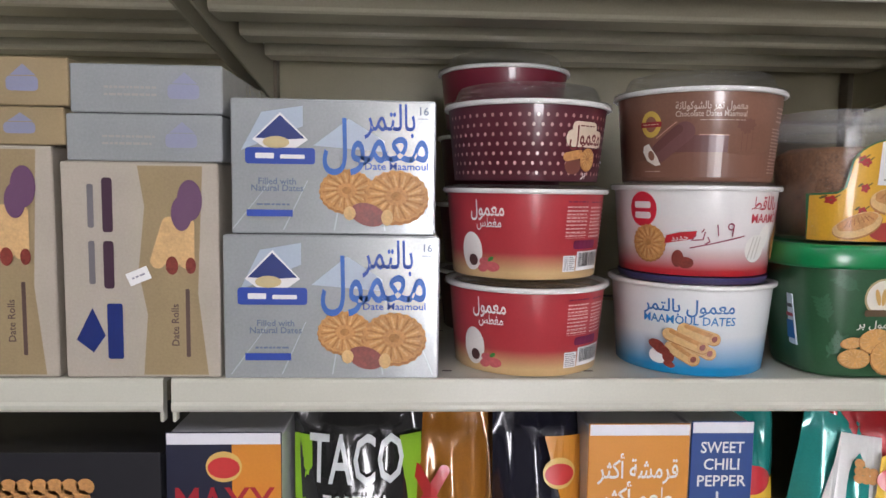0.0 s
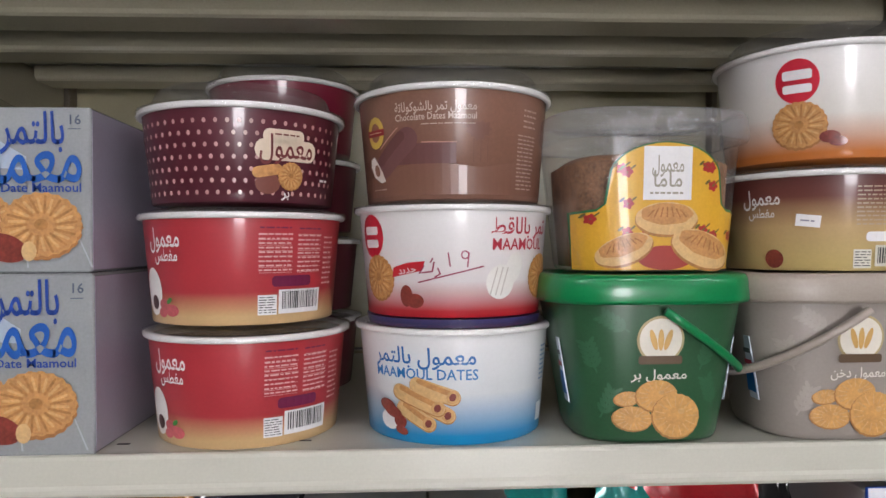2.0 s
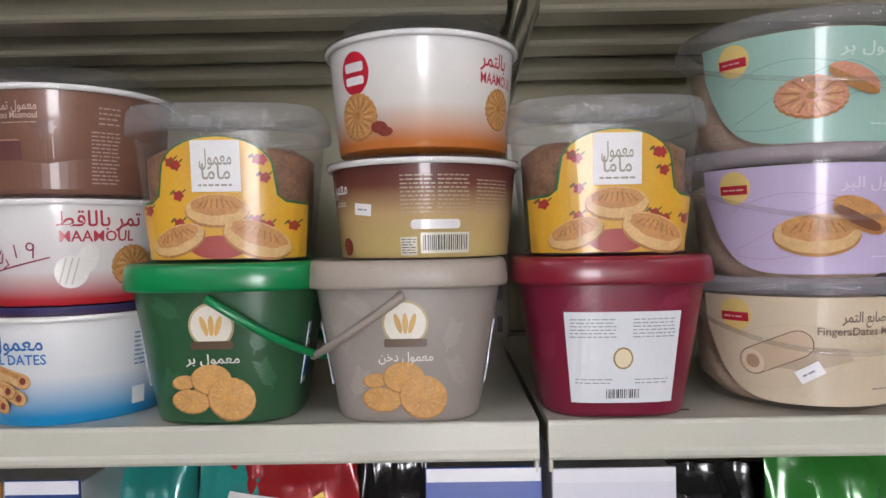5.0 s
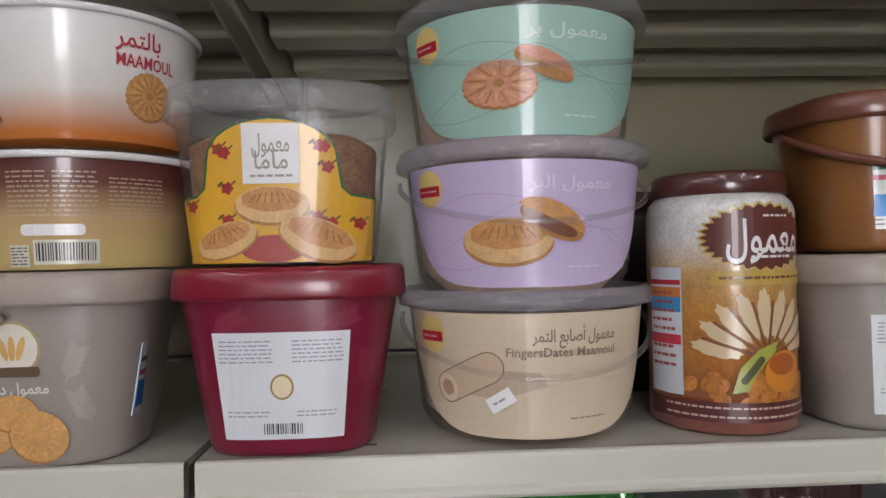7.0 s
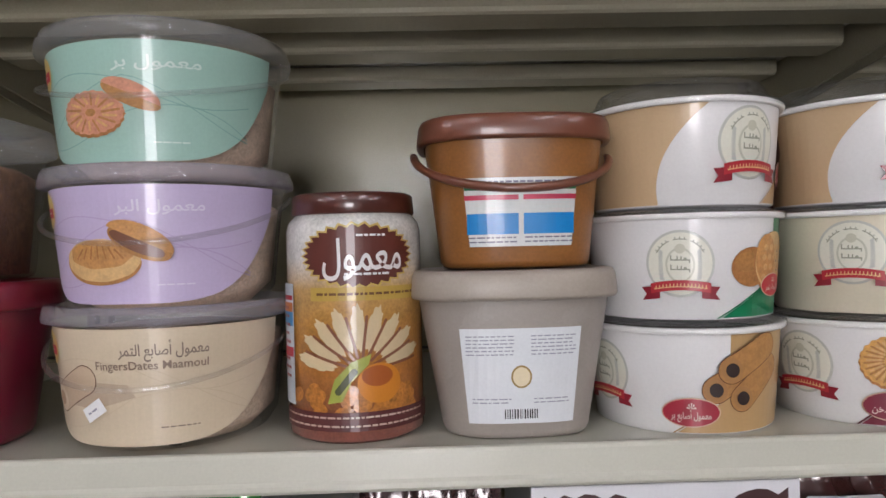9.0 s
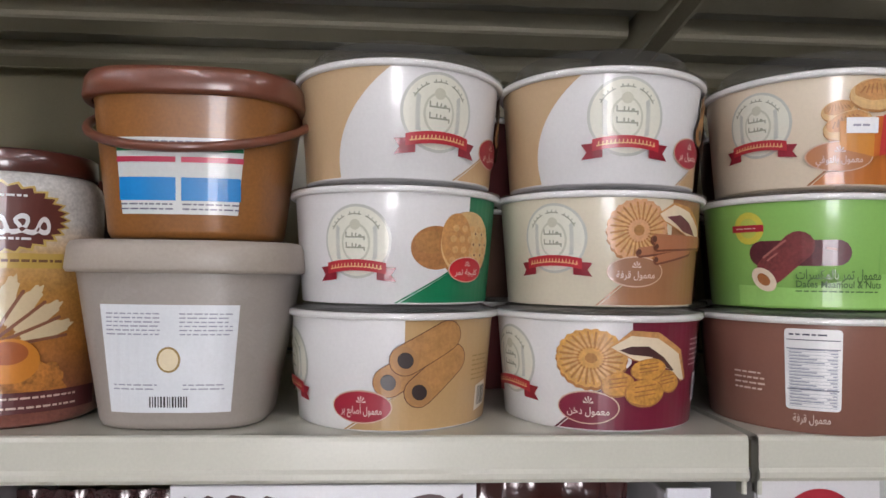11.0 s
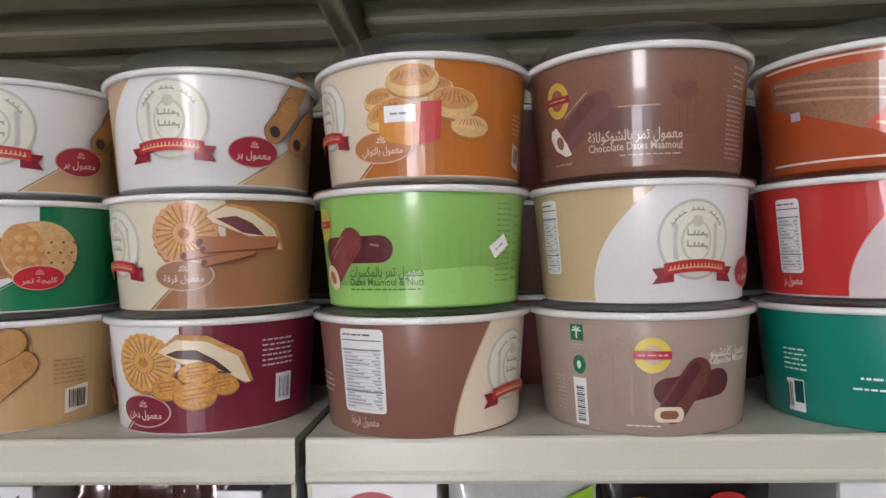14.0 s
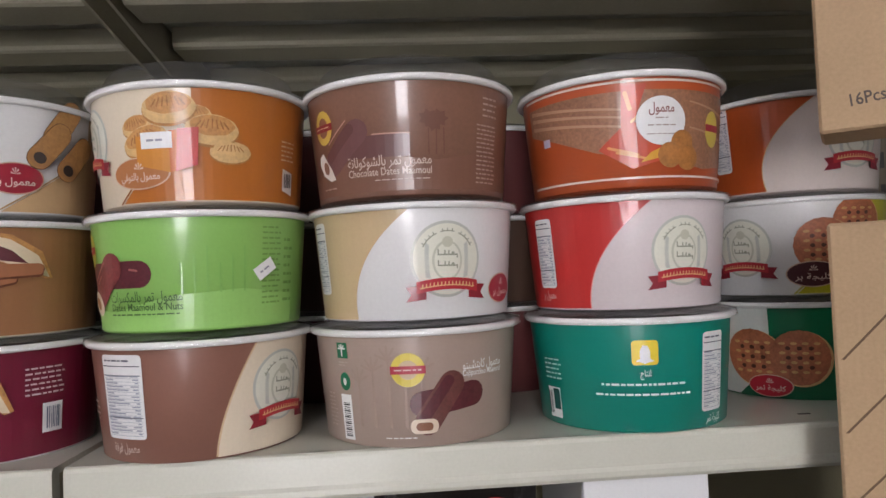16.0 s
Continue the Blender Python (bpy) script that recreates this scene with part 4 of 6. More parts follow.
def bucket_front(t, s, name_text, leaf):
    sprigs(t, s, leaf, ((-0.050, 0.060, 1.9), (-0.046, 0.022, 1.2), (-0.026, 0.094, 2.6), (0.034, 0.062, 1.2), (0.048, 0.030, 1.9)))
    stick(t, "seal_edge", ink((0.45, 0.36, 0.18)), [ell(0, 0.087, 0.0195, 0.0195)], s, 2)
    stick(t, "seal_disc", ink((0.74, 0.70, 0.60)), [ell(0, 0.087, 0.0175, 0.0175)], s, 3)
    stick(t, "seal_wheat", ink(GOLD), [ell(-0.006 + 0.006 * i, 0.087, 0.0025, 0.009, 12, -0.3 * (i - 1)) for i in range(3)], s, 4)
    stick(t, "seal_band", ink((0.10, 0.06, 0.03)), [rrect(-0.018, 0.067, 0.018, 0.074, 0.002)], s, 5)
    stick(t, "title", ink((0.70, 0.66, 0.6)), letters(name_text, 0, 0.058, 0.011, 0.046), s, 3)
    for i, (u, v, rx, ry, a) in enumerate(((-0.026, 0.0385, 0.0105, 0.0062, 0.1), (-0.021, 0.0220, 0.0165, 0.0105, -0.1), (-0.002, 0.0410, 0.0175, 0.0135, 0.0), (0.0145, 0.0240, 0.0205, 0.0190, -0.4))):
        stick(t, "printed_biscuit_edge", biscuit_groove, [ell(u - 0.0006, v - 0.0008, rx, ry, 40, a, 0.015, 18)], s, 3 + i)
        stick(t, "printed_biscuit", golden, [ell(u, v, rx * 0.97, ry * 0.96, 40, a, 0.015, 18)], s, 3.3 + i)
        stick(t, "biscuit_ridge_print", biscuit_ridge, [capsule(u + rx * 0.45 * math.cos(k), v + ry * 0.45 * math.sin(k), u + rx * 0.85 * math.cos(k), v + ry * 0.85 * math.sin(k), 0.0005) for k in np.linspace(0, 5.8, 15)] + [ell(u + rx * 0.2, v + ry * 0.2, rx * 0.14, ry * 0.14, 12)], s, 3.6 + i)


def bucket_panel(t, s, leaf):
    sprigs(t, s, leaf, ((-0.050, 0.094, 0.5), (0.030, 0.097, 0.3), (-0.062, 0.045, 1.6), (0.060, 0.050, 1.5)))
    stick(t, "facts_panel", ink((0.66, 0.68, 0.70)), [[(-0.050, 0.093), (0.050, 0.093), (0.043, 0.014), (-0.043, 0.014)]], s, 2, "white ingredients label")
    stick(t, "facts_print", ink((0.30, 0.31, 0.36)), bars(-0.045, 0.070, -0.006, 0.088, 6) + bars(0.008, 0.070, 0.045, 0.088, 6) + bars(-0.04, 0.030, -0.008, 0.036, 2) + bars(0.01, 0.030, 0.04, 0.036, 2), s, 3)
    stick(t, "seal_edge", ink((0.3, 0.2, 0.06)), [ell(0, 0.053, 0.0085, 0.0095)], s, 3)
    stick(t, "seal_disc", ink((0.70, 0.6, 0.4)), [ell(0, 0.053, 0.007, 0.008)], s, 4)
    stick(t, "barcode", ink(BLACK), barcode(-0.014, 0.018, 0.014, 0.026), s, 3)


def flank_label(t, a, side):
    """The paper label that wraps round a bucket's flank."""
    bm = box(side * (a + 0.0006), -0.032, 0.03, side * (a + 0.0016), 0.01, 0.085) if side > 0 else box(-(a + 0.0016), -0.032, 0.03, -(a + 0.0006), 0.01, 0.085)
    for v in bm.verts:
        v.co.x += side * (v.co.z - 0.03) * 0.165
    part("side_label", bm, ink((0.55, 0.62, 0.70)), t, "pale paper label on the flank")
    for z0, z1, rgb in ((0.036, 0.056, (0.0, 0.12, 0.40)), (0.060, 0.064, (0.4, 0.03, 0.06)), (0.070, 0.074, (0.06, 0.06, 0.08))):
        bm = box(side * (a + 0.0017) - 0.0001, -0.030, z0, side * (a + 0.0017) + 0.0001, 0.008, z1)
        for v in bm.verts:
            v.co.x += side * (v.co.z - 0.03) * 0.165
        part("label_band", bm, ink(rgb), t)


g1, s = bucket(0.720, 0.058, SH, green_pl, green_lid, "dark green biscuit bucket with a bright green lid", handle=("side", 1))
flank_label(g1, 0.066, 1)
bucket_front(g1, s, "معمول بر", ink((0.03, 0.11, 0.05)))
flank_label(g1, 0.066, -1)
g2, s = bucket(0.884, 0.054, SH, grey_pl, grey_lid, "warm grey biscuit bucket with a matching lid", handle=("side", -1))
flank_label(g2, 0.066, 1)
bucket_front(g2, s, "معمول دخن", ink((0.34, 0.30, 0.265)))
flank_label(g2, 0.066, -1)
g3, s = bucket(1.068, 0.060, SH, wine_pl, wine_lid, "wine red biscuit bucket showing its white label")
bucket_panel(g3, s, ink((0.21, 0.018, 0.045)))
nuts = mat("speckled_biscuits_in_tub", (0.20, 0.10, 0.05), 0.6, vary=0.55, scale=90, bump=0.6)
label_yellow = mat("yellow_floral_label", (0.62, 0.34, 0.025), 0.4, coat=0.5, vary=0.08)
green_ink = ink((0.02, 0.13, 0.04))


def yellow_bucket(x, z, turn=0.0):
    t, s = bucket(x, 0.060, z, None, lid_frost, "clear biscuit bucket with a yellow floral label", clear_body=True, h=0.111, top=(0.082, 0.068), low=(0.071, 0.060), turn=turn)
    part("biscuits", loft([(0.004, 0.066, 0.055), (0.05, 0.070, 0.059), (0.09, 0.072, 0.062), (0.098, 0.06, 0.05)], 3.2, 48), nuts, t, "speckled biscuits filling the tub", True)

    def shoulder(k):
        arch = [(0.046 * k * math.cos(a), 0.078 + 0.027 * k * math.sin(a)) for a in np.linspace(0, math.pi, 17)]
        return [(-0.074 * k if k > 1 else -0.072, 0.002), (0.074 * k if k > 1 else 0.072, 0.002), (0.072 * k, 0.048 * k), (0.056, 0.050 * k), (0.049 * k, 0.056)] + arch + [(-0.049 * k, 0.056), (-0.056, 0.050 * k), (-0.072 * k, 0.048 * k)]
    stick(t, "label_edge", green_ink, [shoulder(1.04)], s, 1)
    stick(t, "label", label_yellow, [shoulder(1.0)], s, 2)
    rng = random.Random(3)
    flowers = [(rng.uniform(-0.062, 0.062), rng.uniform(0.012, 0.05)) for _ in range(12)] + [(q * rng.uniform(0.028, 0.042), rng.uniform(0.055, 0.088)) for q in (-1, 1, -1, 1, -1, 1)]
    stick(t, "floral_print", ink((0.33, 0.02, 0.02)), [ell(u, v, 0.0042, 0.0042, 18, 0, 0.2, 5) for u, v in flowers], s, 3)
    stick(t, "stem_print", ink((0.12, 0.10, 0.02)), [capsule(u, v, u + 0.006, v + 0.005, 0.0007) for u, v in flowers] + [ell(u - 0.005, v + 0.003, 0.003, 0.0012, 8, 0.7) for u, v in flowers], s, 3)
    stick(t, "title_panel", ink(WHITE), [rect(-0.0205, 0.059, 0.0205, 0.102)], s, 4)
    stick(t, "title", ink((0.3, 0.28, 0.22)), letters("معمول", 0, 0.087, 0.018, 0.027) + letters("ماما", 0, 0.075, 0.018, 0.024) + bars(-0.015, 0.062, 0.015, 0.067, 1), s, 5)
    stick(t, "printed_red_fruit", ink((0.33, 0.04, 0.03)), [ell(0, 0.012, 0.024, 0.010)], s, 4)
    for u, v, rx, tilt in ((0, 0.044, 0.027, 0.0), (-0.034, 0.019, 0.024, 0.35), (0.032, 0.019, 0.029, -0.35)):
        bun(t, s, u, v, rx, rx * 0.52, tilt, 5)


yellow_bucket(0.722, SH + 0.1412, 4)
yellow_bucket(1.064, SH + 0.1412)
choco_tub, s = paper_tub(0.899, 0.072, SH + 0.1412, choco_print, "brown and cream paper tub with nutrition print", h=0.084)
stick(choco_tub, "facts_print", ink((0.42, 0.33, 0.24)), bars(-0.017, 0.037, 0.012, 0.071, 10) + bars(0.014, 0.037, 0.042, 0.071, 10) + bars(0.049, 0.036, 0.090, 0.067, 10), s, 2)
stick(choco_tub, "title", ink(WHITE), letters("معمول", -0.090, 0.062, 0.018, 0.034) + letters("مغطس", -0.090, 0.049, 0.011, 0.024), s, 2)
stick(choco_tub, "weight_band", ink(WHITE), [rrect(-0.009, 0.0245, 0.034, 0.0325, 0.003)], s, 2)
stick(choco_tub, "barcode_panel", ink((0.62, 0.6, 0.5)), [rect(-0.001, 0.004, 0.043, 0.0215), rect(-0.0185, 0.0025, -0.004, 0.018)], s, 2)
stick(choco_tub, "barcode", ink(BLACK), barcode(0.001, 0.0065, 0.041, 0.0195) + bars(-0.0175, 0.0035, -0.005, 0.017, 6), s, 3)
stick(choco_tub, "printed_date", date_mat, [ell(-0.08, 0.01, 0.008, 0.008)], s, 3)
price(choco_tub, s, -0.052, 0.042, 0.018, 0.010, -0.12)
bedo_top, s = paper_tub(0.899, 0.072, SH + 0.2345, orange_print, "white and orange paper tub with a round red badge", h=0.096, dome=True)
stick(bedo_top, "round_badge", ink((0.50, 0.01, 0.03)), [ell(-0.060, 0.066, 0.0165, 0.0185)], s, 2)
stick(bedo_top, "badge_mark", ink(WHITE), [rrect(-0.071, 0.067, -0.049, 0.075, 0.002), rrect(-0.071, 0.056, -0.049, 0.063, 0.002)], s, 3)
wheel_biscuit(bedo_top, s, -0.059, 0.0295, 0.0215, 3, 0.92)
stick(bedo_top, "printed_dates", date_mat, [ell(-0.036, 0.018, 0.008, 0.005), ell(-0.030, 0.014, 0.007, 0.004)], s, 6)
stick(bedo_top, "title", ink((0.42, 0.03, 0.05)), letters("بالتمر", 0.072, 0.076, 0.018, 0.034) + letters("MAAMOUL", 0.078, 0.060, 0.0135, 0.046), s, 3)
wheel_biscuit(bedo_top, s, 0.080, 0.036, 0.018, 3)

# ---- third bay: clear round tubs, jar, buckets ----
lilac_lid = clear("lilac_lid_plastic", (0.92, 0.90, 0.97), 0.12, 1.55, 0.25)
pale_bites = mat("pale_biscuits_in_tub", (0.62, 0.48, 0.36), 0.6, vary=0.35, scale=60, bump=0.5)


def round_tub(x, z, label_rgb, line_rgb, lidm, label, title, phrase="معمول"):
    h = 0.106
    r0, r1 = 0.0895, 0.0995
    t = thing("clear_biscuit_tub", pose(x, 0.090, z), label, "tub", "clear round tubs")
    part("body", loft([(0, r0 - 0.016, r0 - 0.016), (0.004, r0 - 0.008, r0 - 0.008), (0.016, r0, r0), (h, r1, r1)], cap1=False), wall_clear, t, smooth=True).visible_shadow = False
    part("biscuits", loft([(0.003, r0 - 0.022, r0 - 0.022), (0.02, r0 - 0.004, r0 - 0.004), (h - 0.02, r1 - 0.006, r1 - 0.006), (h - 0.012, r1 - 0.02, r1 - 0.02)]), pale_bites, t, "biscuits filling the tub", True)
    part("lid", loft([(h - 0.002, r1 + 0.001, r1 + 0.001), (h - 0.001, r1 + 0.0085, r1 + 0.0085), (h + 0.004, r1 + 0.009, r1 + 0.009), (h + 0.0125, r1 + 0.006, r1 + 0.006), (h + 0.0125, r1 - 0.004, r1 - 0.004), (h + 0.0062, r1 - 0.008, r1 - 0.008)], cap0=False), lidm, t, "translucent snap lid", True).visible_shadow = False
    pts = [((r1 + 0.006) * math.cos(p), -math.sin(p) * (r1 + 0.008), h - 0.014 - math.sin(p) * 0.036) for p in np.linspace(-0.1, math.pi + 0.1, 33)]
    part("handle", tube(pts, 0.0022), lid_clear, t, "clear plastic carrying handle", True)
    s = round_surf(r0 - 0.001, r1, h)
    top = [(u, h - 0.004) for u in np.linspace(0.125, -0.125, 20)]
    low = [(u, 0.008 + (0.05 * (abs(u) / 0.115) ** 4 if u > 0 else 0.04 * (abs(u) / 0.115) ** 6)) for u in np.linspace(-0.125, 0.125, 30)]
    stick(t, "label", mat("tub_label", label_rgb, 0.4, coat=0.5, vary=0.05, scale=20), [low + top], s, 1)
    waves = []
    for k in range(3):
        line = [(u, h * (0.45 + 0.13 * k) + 0.014 * math.sin(u * 30 + k * 1.7) - 0.02 * abs(u) * 10) for u in np.linspace(-0.095, 0.1, 24)]
        waves.append(line + [(u, v - 0.0009) for u, v in line[::-1]])
    stick(t, "wave_print", ink(line_rgb), waves, s, 2)
    stick(t, "gold_roundel", ink((0.68, 0.52, 0.18)), [ell(-0.092, h * 0.80, 0.0145, 0.0145)], s, 3)
    stick(t, "roundel_band", ink((0.42, 0.01, 0.03)), [rect(-0.105, h * 0.80 - 0.006, -0.080, h * 0.80 + 0.002)], s, 4)
    stick(t, "band_print", ink((0.65, 0.45, 0.4)), bars(-0.102, h * 0.80 - 0.004, -0.083, h * 0.80, 1), s, 5)
    stick(t, "title", ink(title), letters(phrase, 0.024, h * 0.80, 0.0125, 0.066) + bars(0.02, h * 0.20, 0.05, h * 0.23, 1), s, 3)
    return t, s


lid_h = 0.1128
rt1, s = round_tub(1.260, SH, (0.60, 0.50, 0.36), (0.56, 0.46, 0.33), lilac_lid, "clear round tub with a cream label", (0.2, 0.15, 0.12), "معمول أصابع التمر")
stick(rt1, "latin_title", ink((0.24, 0.17, 0.13)), letters("FingersDates Maamoul", 0.014, 0.0730, 0.0095, 0.084), s, 6)
roll(rt1, s, -0.078, 0.044, 0.040, 0.0115, 0.45, ink((0.55, 0.42, 0.29)), ink((0.66, 0.54, 0.40)), ink((0.40, 0.26, 0.16)))
stick(rt1, "printed_finger", ink((0.46, 0.36, 0.26)), [[(-0.062, 0.040), (-0.034, 0.038), (0.002, 0.048), (-0.004, 0.058), (-0.034, 0.060)]], s, 2)
price(rt1, s, -0.033, 0.0375, 0.021, 0.012, 0.55)
rt2, s = round_tub(1.260, SH + lid_h, (0.50, 0.42, 0.60), (0.42, 0.33, 0.52), lilac_lid, "clear round tub with a lilac label", (0.62, 0.58, 0.68), "معمول البر")
bun(rt2, s, -0.026, 0.0430, 0.0350, 0.0180, 0.0, 4)
stick(rt2, "half_biscuit_base", biscuit_groove, [ell(0.008, 0.0560, 0.0260, 0.0105, 36, -0.45)], s, 6)
stick(rt2, "half_biscuit_filling", ink((0.16, 0.06, 0.03)), [ell(0.006, 0.0555, 0.0225, 0.0062, 30, -0.45)], s, 6.5)
stick(rt2, "half_biscuit_crust", biscuit, [[(0.008 + 0.027 * math.cos(a) * 0.9 + 0.0125 * math.sin(a) * 0.43, 0.0585 - 0.027 * math.cos(a) * 0.43 + 0.0125 * math.sin(a) * 0.9) for a in np.linspace(0, math.pi, 18)]], s, 7)
rt3, s = round_tub(1.260, SH + 2 * lid_h, (0.30, 0.47, 0.40), (0.20, 0.36, 0.31), lid_frost, "clear round tub with a pale green label", (0.54, 0.64, 0.58), "معمول بر")
pinkish = mat("pink_biscuit", (0.52, 0.23, 0.14), 0.6, coat=0.3, vary=0.2, scale=100)
wheel_biscuit(rt3, s, -0.030, 0.0470, 0.0290, 3, 0.60, pinkish, 9)
stick(rt3, "half_biscuit_base", biscuit_groove, [ell(0.004, 0.0585, 0.0240, 0.0075, 36, -0.42)], s, 6)
stick(rt3, "half_biscuit_crust", pinkish, [[(0.004 + 0.024 * math.cos(a) * 0.9 + 0.010 * math.sin(a) * 0.4, 0.0600 - 0.024 * math.cos(a) * 0.4 + 0.010 * math.sin(a) * 0.9) for a in np.linspace(0, math.pi, 18)]], s, 7)

# the tall jar
amber = mat("amber_sweets_print", (0.42, 0.16, 0.03), 0.35, coat=0.9, vary=0.5, scale=110, bump=0.2)
jar_print = mat("jar_label_print", WHITE, 0.35, coat=0.9, vary=0.30, scale=55, bump=0.35, stops=((0.05, (0.22, 0.07, 0.05)), (0.30, (0.40, 0.15, 0.03)), (0.52, (0.42, 0.20, 0.04)), (0.66, (0.46, 0.28, 0.10)), (0.80, (0.58, 0.57, 0.53))), height=0.192)
jar_brown = mat("brown_jar_cap_plastic", (0.07, 0.018, 0.012), 0.3, coat=0.6, vary=0.15)


def sweet_jar(x, y, z, body, label, printed=True):
    t = thing("biscuit_jar", pose(x, y, z), label, "jar")
    r = 0.0595
    part("body", loft([(0, r - 0.006, r - 0.006), (0.004, r, r), (0.176, r, r), (0.183, r - 0.002, r - 0.002), (0.189, r - 0.007, r - 0.007), (0.192, r - 0.010, r - 0.010)]), body, t, smooth=True)
    part("cap", loft([(0.190, r - 0.006, r - 0.006), (0.191, r - 0.005, r - 0.005), (0.206, r - 0.006, r - 0.006), (0.208, r - 0.009, r - 0.009), (0.208, r - 0.02, r - 0.02)]), jar_brown, t, "dark brown screw cap", True)
    s = round_surf(r, r, 0.16)
    if not printed:
        return
    stick(t, "starburst_edge", ink((0.50, 0.36, 0.10)), [ell(0.010, 0.1550, 0.0500, 0.0265, 120, 0, 0.06, 30)], s, 1)
    stick(t, "starburst", ink((0.10, 0.022, 0.014)), [ell(0.010, 0.1550, 0.0470, 0.0245, 120, 0, 0.06, 30)], s, 2)
    stick(t, "title", ink(WHITE), letters("معمول", 0.014, 0.1540, 0.036, 0.068) + bars(0.008, 0.1690, 0.032, 0.1740, 1) + bars(-0.002, 0.1370, 0.036, 0.1425, 1), s, 3)
    stick(t, "gold_band", ink((0.45, 0.30, 0.06)), [rect(-0.032, 0.1180, 0.066, 0.1290)], s, 3)
    stick(t, "gold_band_print", ink((0.14, 0.06, 0.02)), bars(-0.026, 0.1205, 0.060, 0.1265, 1), s, 4)
    for a in np.linspace(-1.35, 1.25, 9):
        u, v = 0.010 + 0.040 * math.sin(a), 0.060 + 0.036 * math.cos(a)
        stick(t, "wheat_ear", ink((0.58, 0.46, 0.28)), [ell(u, v, 0.0058, 0.0190, 26, -a, 0.10, 9)], s, 2)
        stick(t, "wheat_stem", ink((0.20, 0.07, 0.03)), [capsule(0.010 + 0.012 * math.sin(a + 0.15), 0.060 + 0.012 * math.cos(a + 0.15), 0.010 + 0.052 * math.sin(a + 0.15), 0.060 + 0.045 * math.cos(a + 0.15), 0.0012)], s, 2.5)
    stick(t, "sweet_print", amber, [ell(random.uniform(-0.06, 0.06), random.uniform(0.024, 0.045), 0.007, 0.006, 8, random.random()) for _ in range(44)], s, 3)
    stick(t, "printed_leaf", ink((0.30, 0.33, 0.05)), [[(-0.018, 0.034), (-0.012, 0.054), (0.002, 0.068), (0.018, 0.074), (0.016, 0.066), (0.002, 0.052), (-0.006, 0.036)]], s, 4)
    stick(t, "leaf_shade_print", ink((0.06, 0.07, 0.02)), [capsule(-0.009, 0.044, 0.004, 0.060, 0.0028)], s, 4.3)
    stick(t, "printed_sweet", ink((0.55, 0.20, 0.02)), [ell(0.025, 0.050, 0.0185, 0.0165)], s, 4.5)
    stick(t, "sweet_crown", ink((0.34, 0.085, 0.015)), [ell(0.023, 0.056, 0.0130, 0.0085)], s, 4.8)
    stick(t, "base_band", ink((0.09, 0.02, 0.02)), [rect(-0.09, 0.0115, 0.09, 0.0270)], s, 4)
    stick(t, "band_print", ink((0.55, 0.42, 0.35)), bars(-0.07, 0.0205, 0.07, 0.0250, 1) + bars(-0.07, 0.0135, 0.07, 0.0180, 1), s, 5)
    stick(t, "facts_panel", ink((0.5, 0.55, 0.6)), [rect(-0.088, 0.03, -0.054, 0.132)], s, 5)
    for v0, v1, rgb in ((0.118, 0.122, (0.4, 0.02, 0.04)), (0.096, 0.108, (0.03, 0.22, 0.45)), (0.070, 0.078, (0.45, 0.02, 0.05)), (0.108, 0.116, (0.5, 0.16, 0.03))):
        stick(t, "facts_band", ink(rgb), [rect(-0.087, v0, -0.055, v1)], s, 6)
    stick(t, "facts_print", ink((0.3, 0.06, 0.06)), bars(-0.085, 0.05, -0.06, 0.115, 9), s, 6)


sweet_jar(1.427, 0.072, SH, jar_print, "tall wrapped biscuit jar with a brown cap")
sweet_jar(1.395, 0.25, SH, mat("black_jar_label", (0.03, 0.02, 0.02), 0.3, coat=0.7, vary=0.3), "dark wrapped biscuit jar in the back row", False)
g4, s = bucket(1.567, 0.070, SH, grey_pl, grey_lid, "warm grey biscuit bucket showing its white label")
bucket_panel(g4, s, ink((0.315, 0.28, 0.25)))
g5, s = bucket(1.570, 0.070, SH + 0.1412, cara_pl, cara_lid, "caramel brown biscuit bucket with a hanging handle", h=0.106, top=(0.077, 0.066), low=(0.065, 0.056), handle=("front", 0.036), lid_h=0.02)
stick(g5, "facts_panel", ink((0.62, 0.64, 0.62)), [[(-0.047, 0.074), (0.047, 0.074), (0.042, 0.018), (-0.042, 0.018)]], s, 2, "two-column nutrition label")
stick(g5, "band_print", ink((0.0, 0.16, 0.06)), [rect(-0.046, 0.064, -0.002, 0.067), rect(0.002, 0.064, 0.046, 0.067)], s, 3)
stick(g5, "band_print", ink((0.50, 0.03, 0.08)), [rect(-0.046, 0.056, -0.002, 0.060), rect(0.002, 0.056, 0.046, 0.060)], s, 3)
stick(g5, "band_print", ink((0.0, 0.20, 0.52)), [rect(-0.044, 0.028, -0.002, 0.045), rect(0.002, 0.028, 0.044, 0.045)], s, 3)
stick(g5, "facts_print", ink((0.15, 0.15, 0.2)), bars(-0.043, 0.020, -0.003, 0.027, 2) + bars(0.003, 0.020, 0.043, 0.027, 2) + bars(-0.044, 0.068, 0.044, 0.073, 1), s, 4)

amber_date = mat("amber_date", (0.50, 0.235, 0.045), 0.4, coat=0.5, vary=0.4, scale=110)

# ---- columns of paper tubs at the end of the third bay and in the fourth ----
COATS = {}


def card(rgb):
    if rgb not in COATS:
        COATS[rgb] = mat("printed_card", rgb, 0.38, coat=0.5, vary=0.04, scale=16)
    return COATS[rgb]


TIER = (SH, SH + 0.0945, SH + 0.1890)
slope = lambda u0, k, p=2.0: (lambda v: u0 + k * (v / TUB_H) ** p)


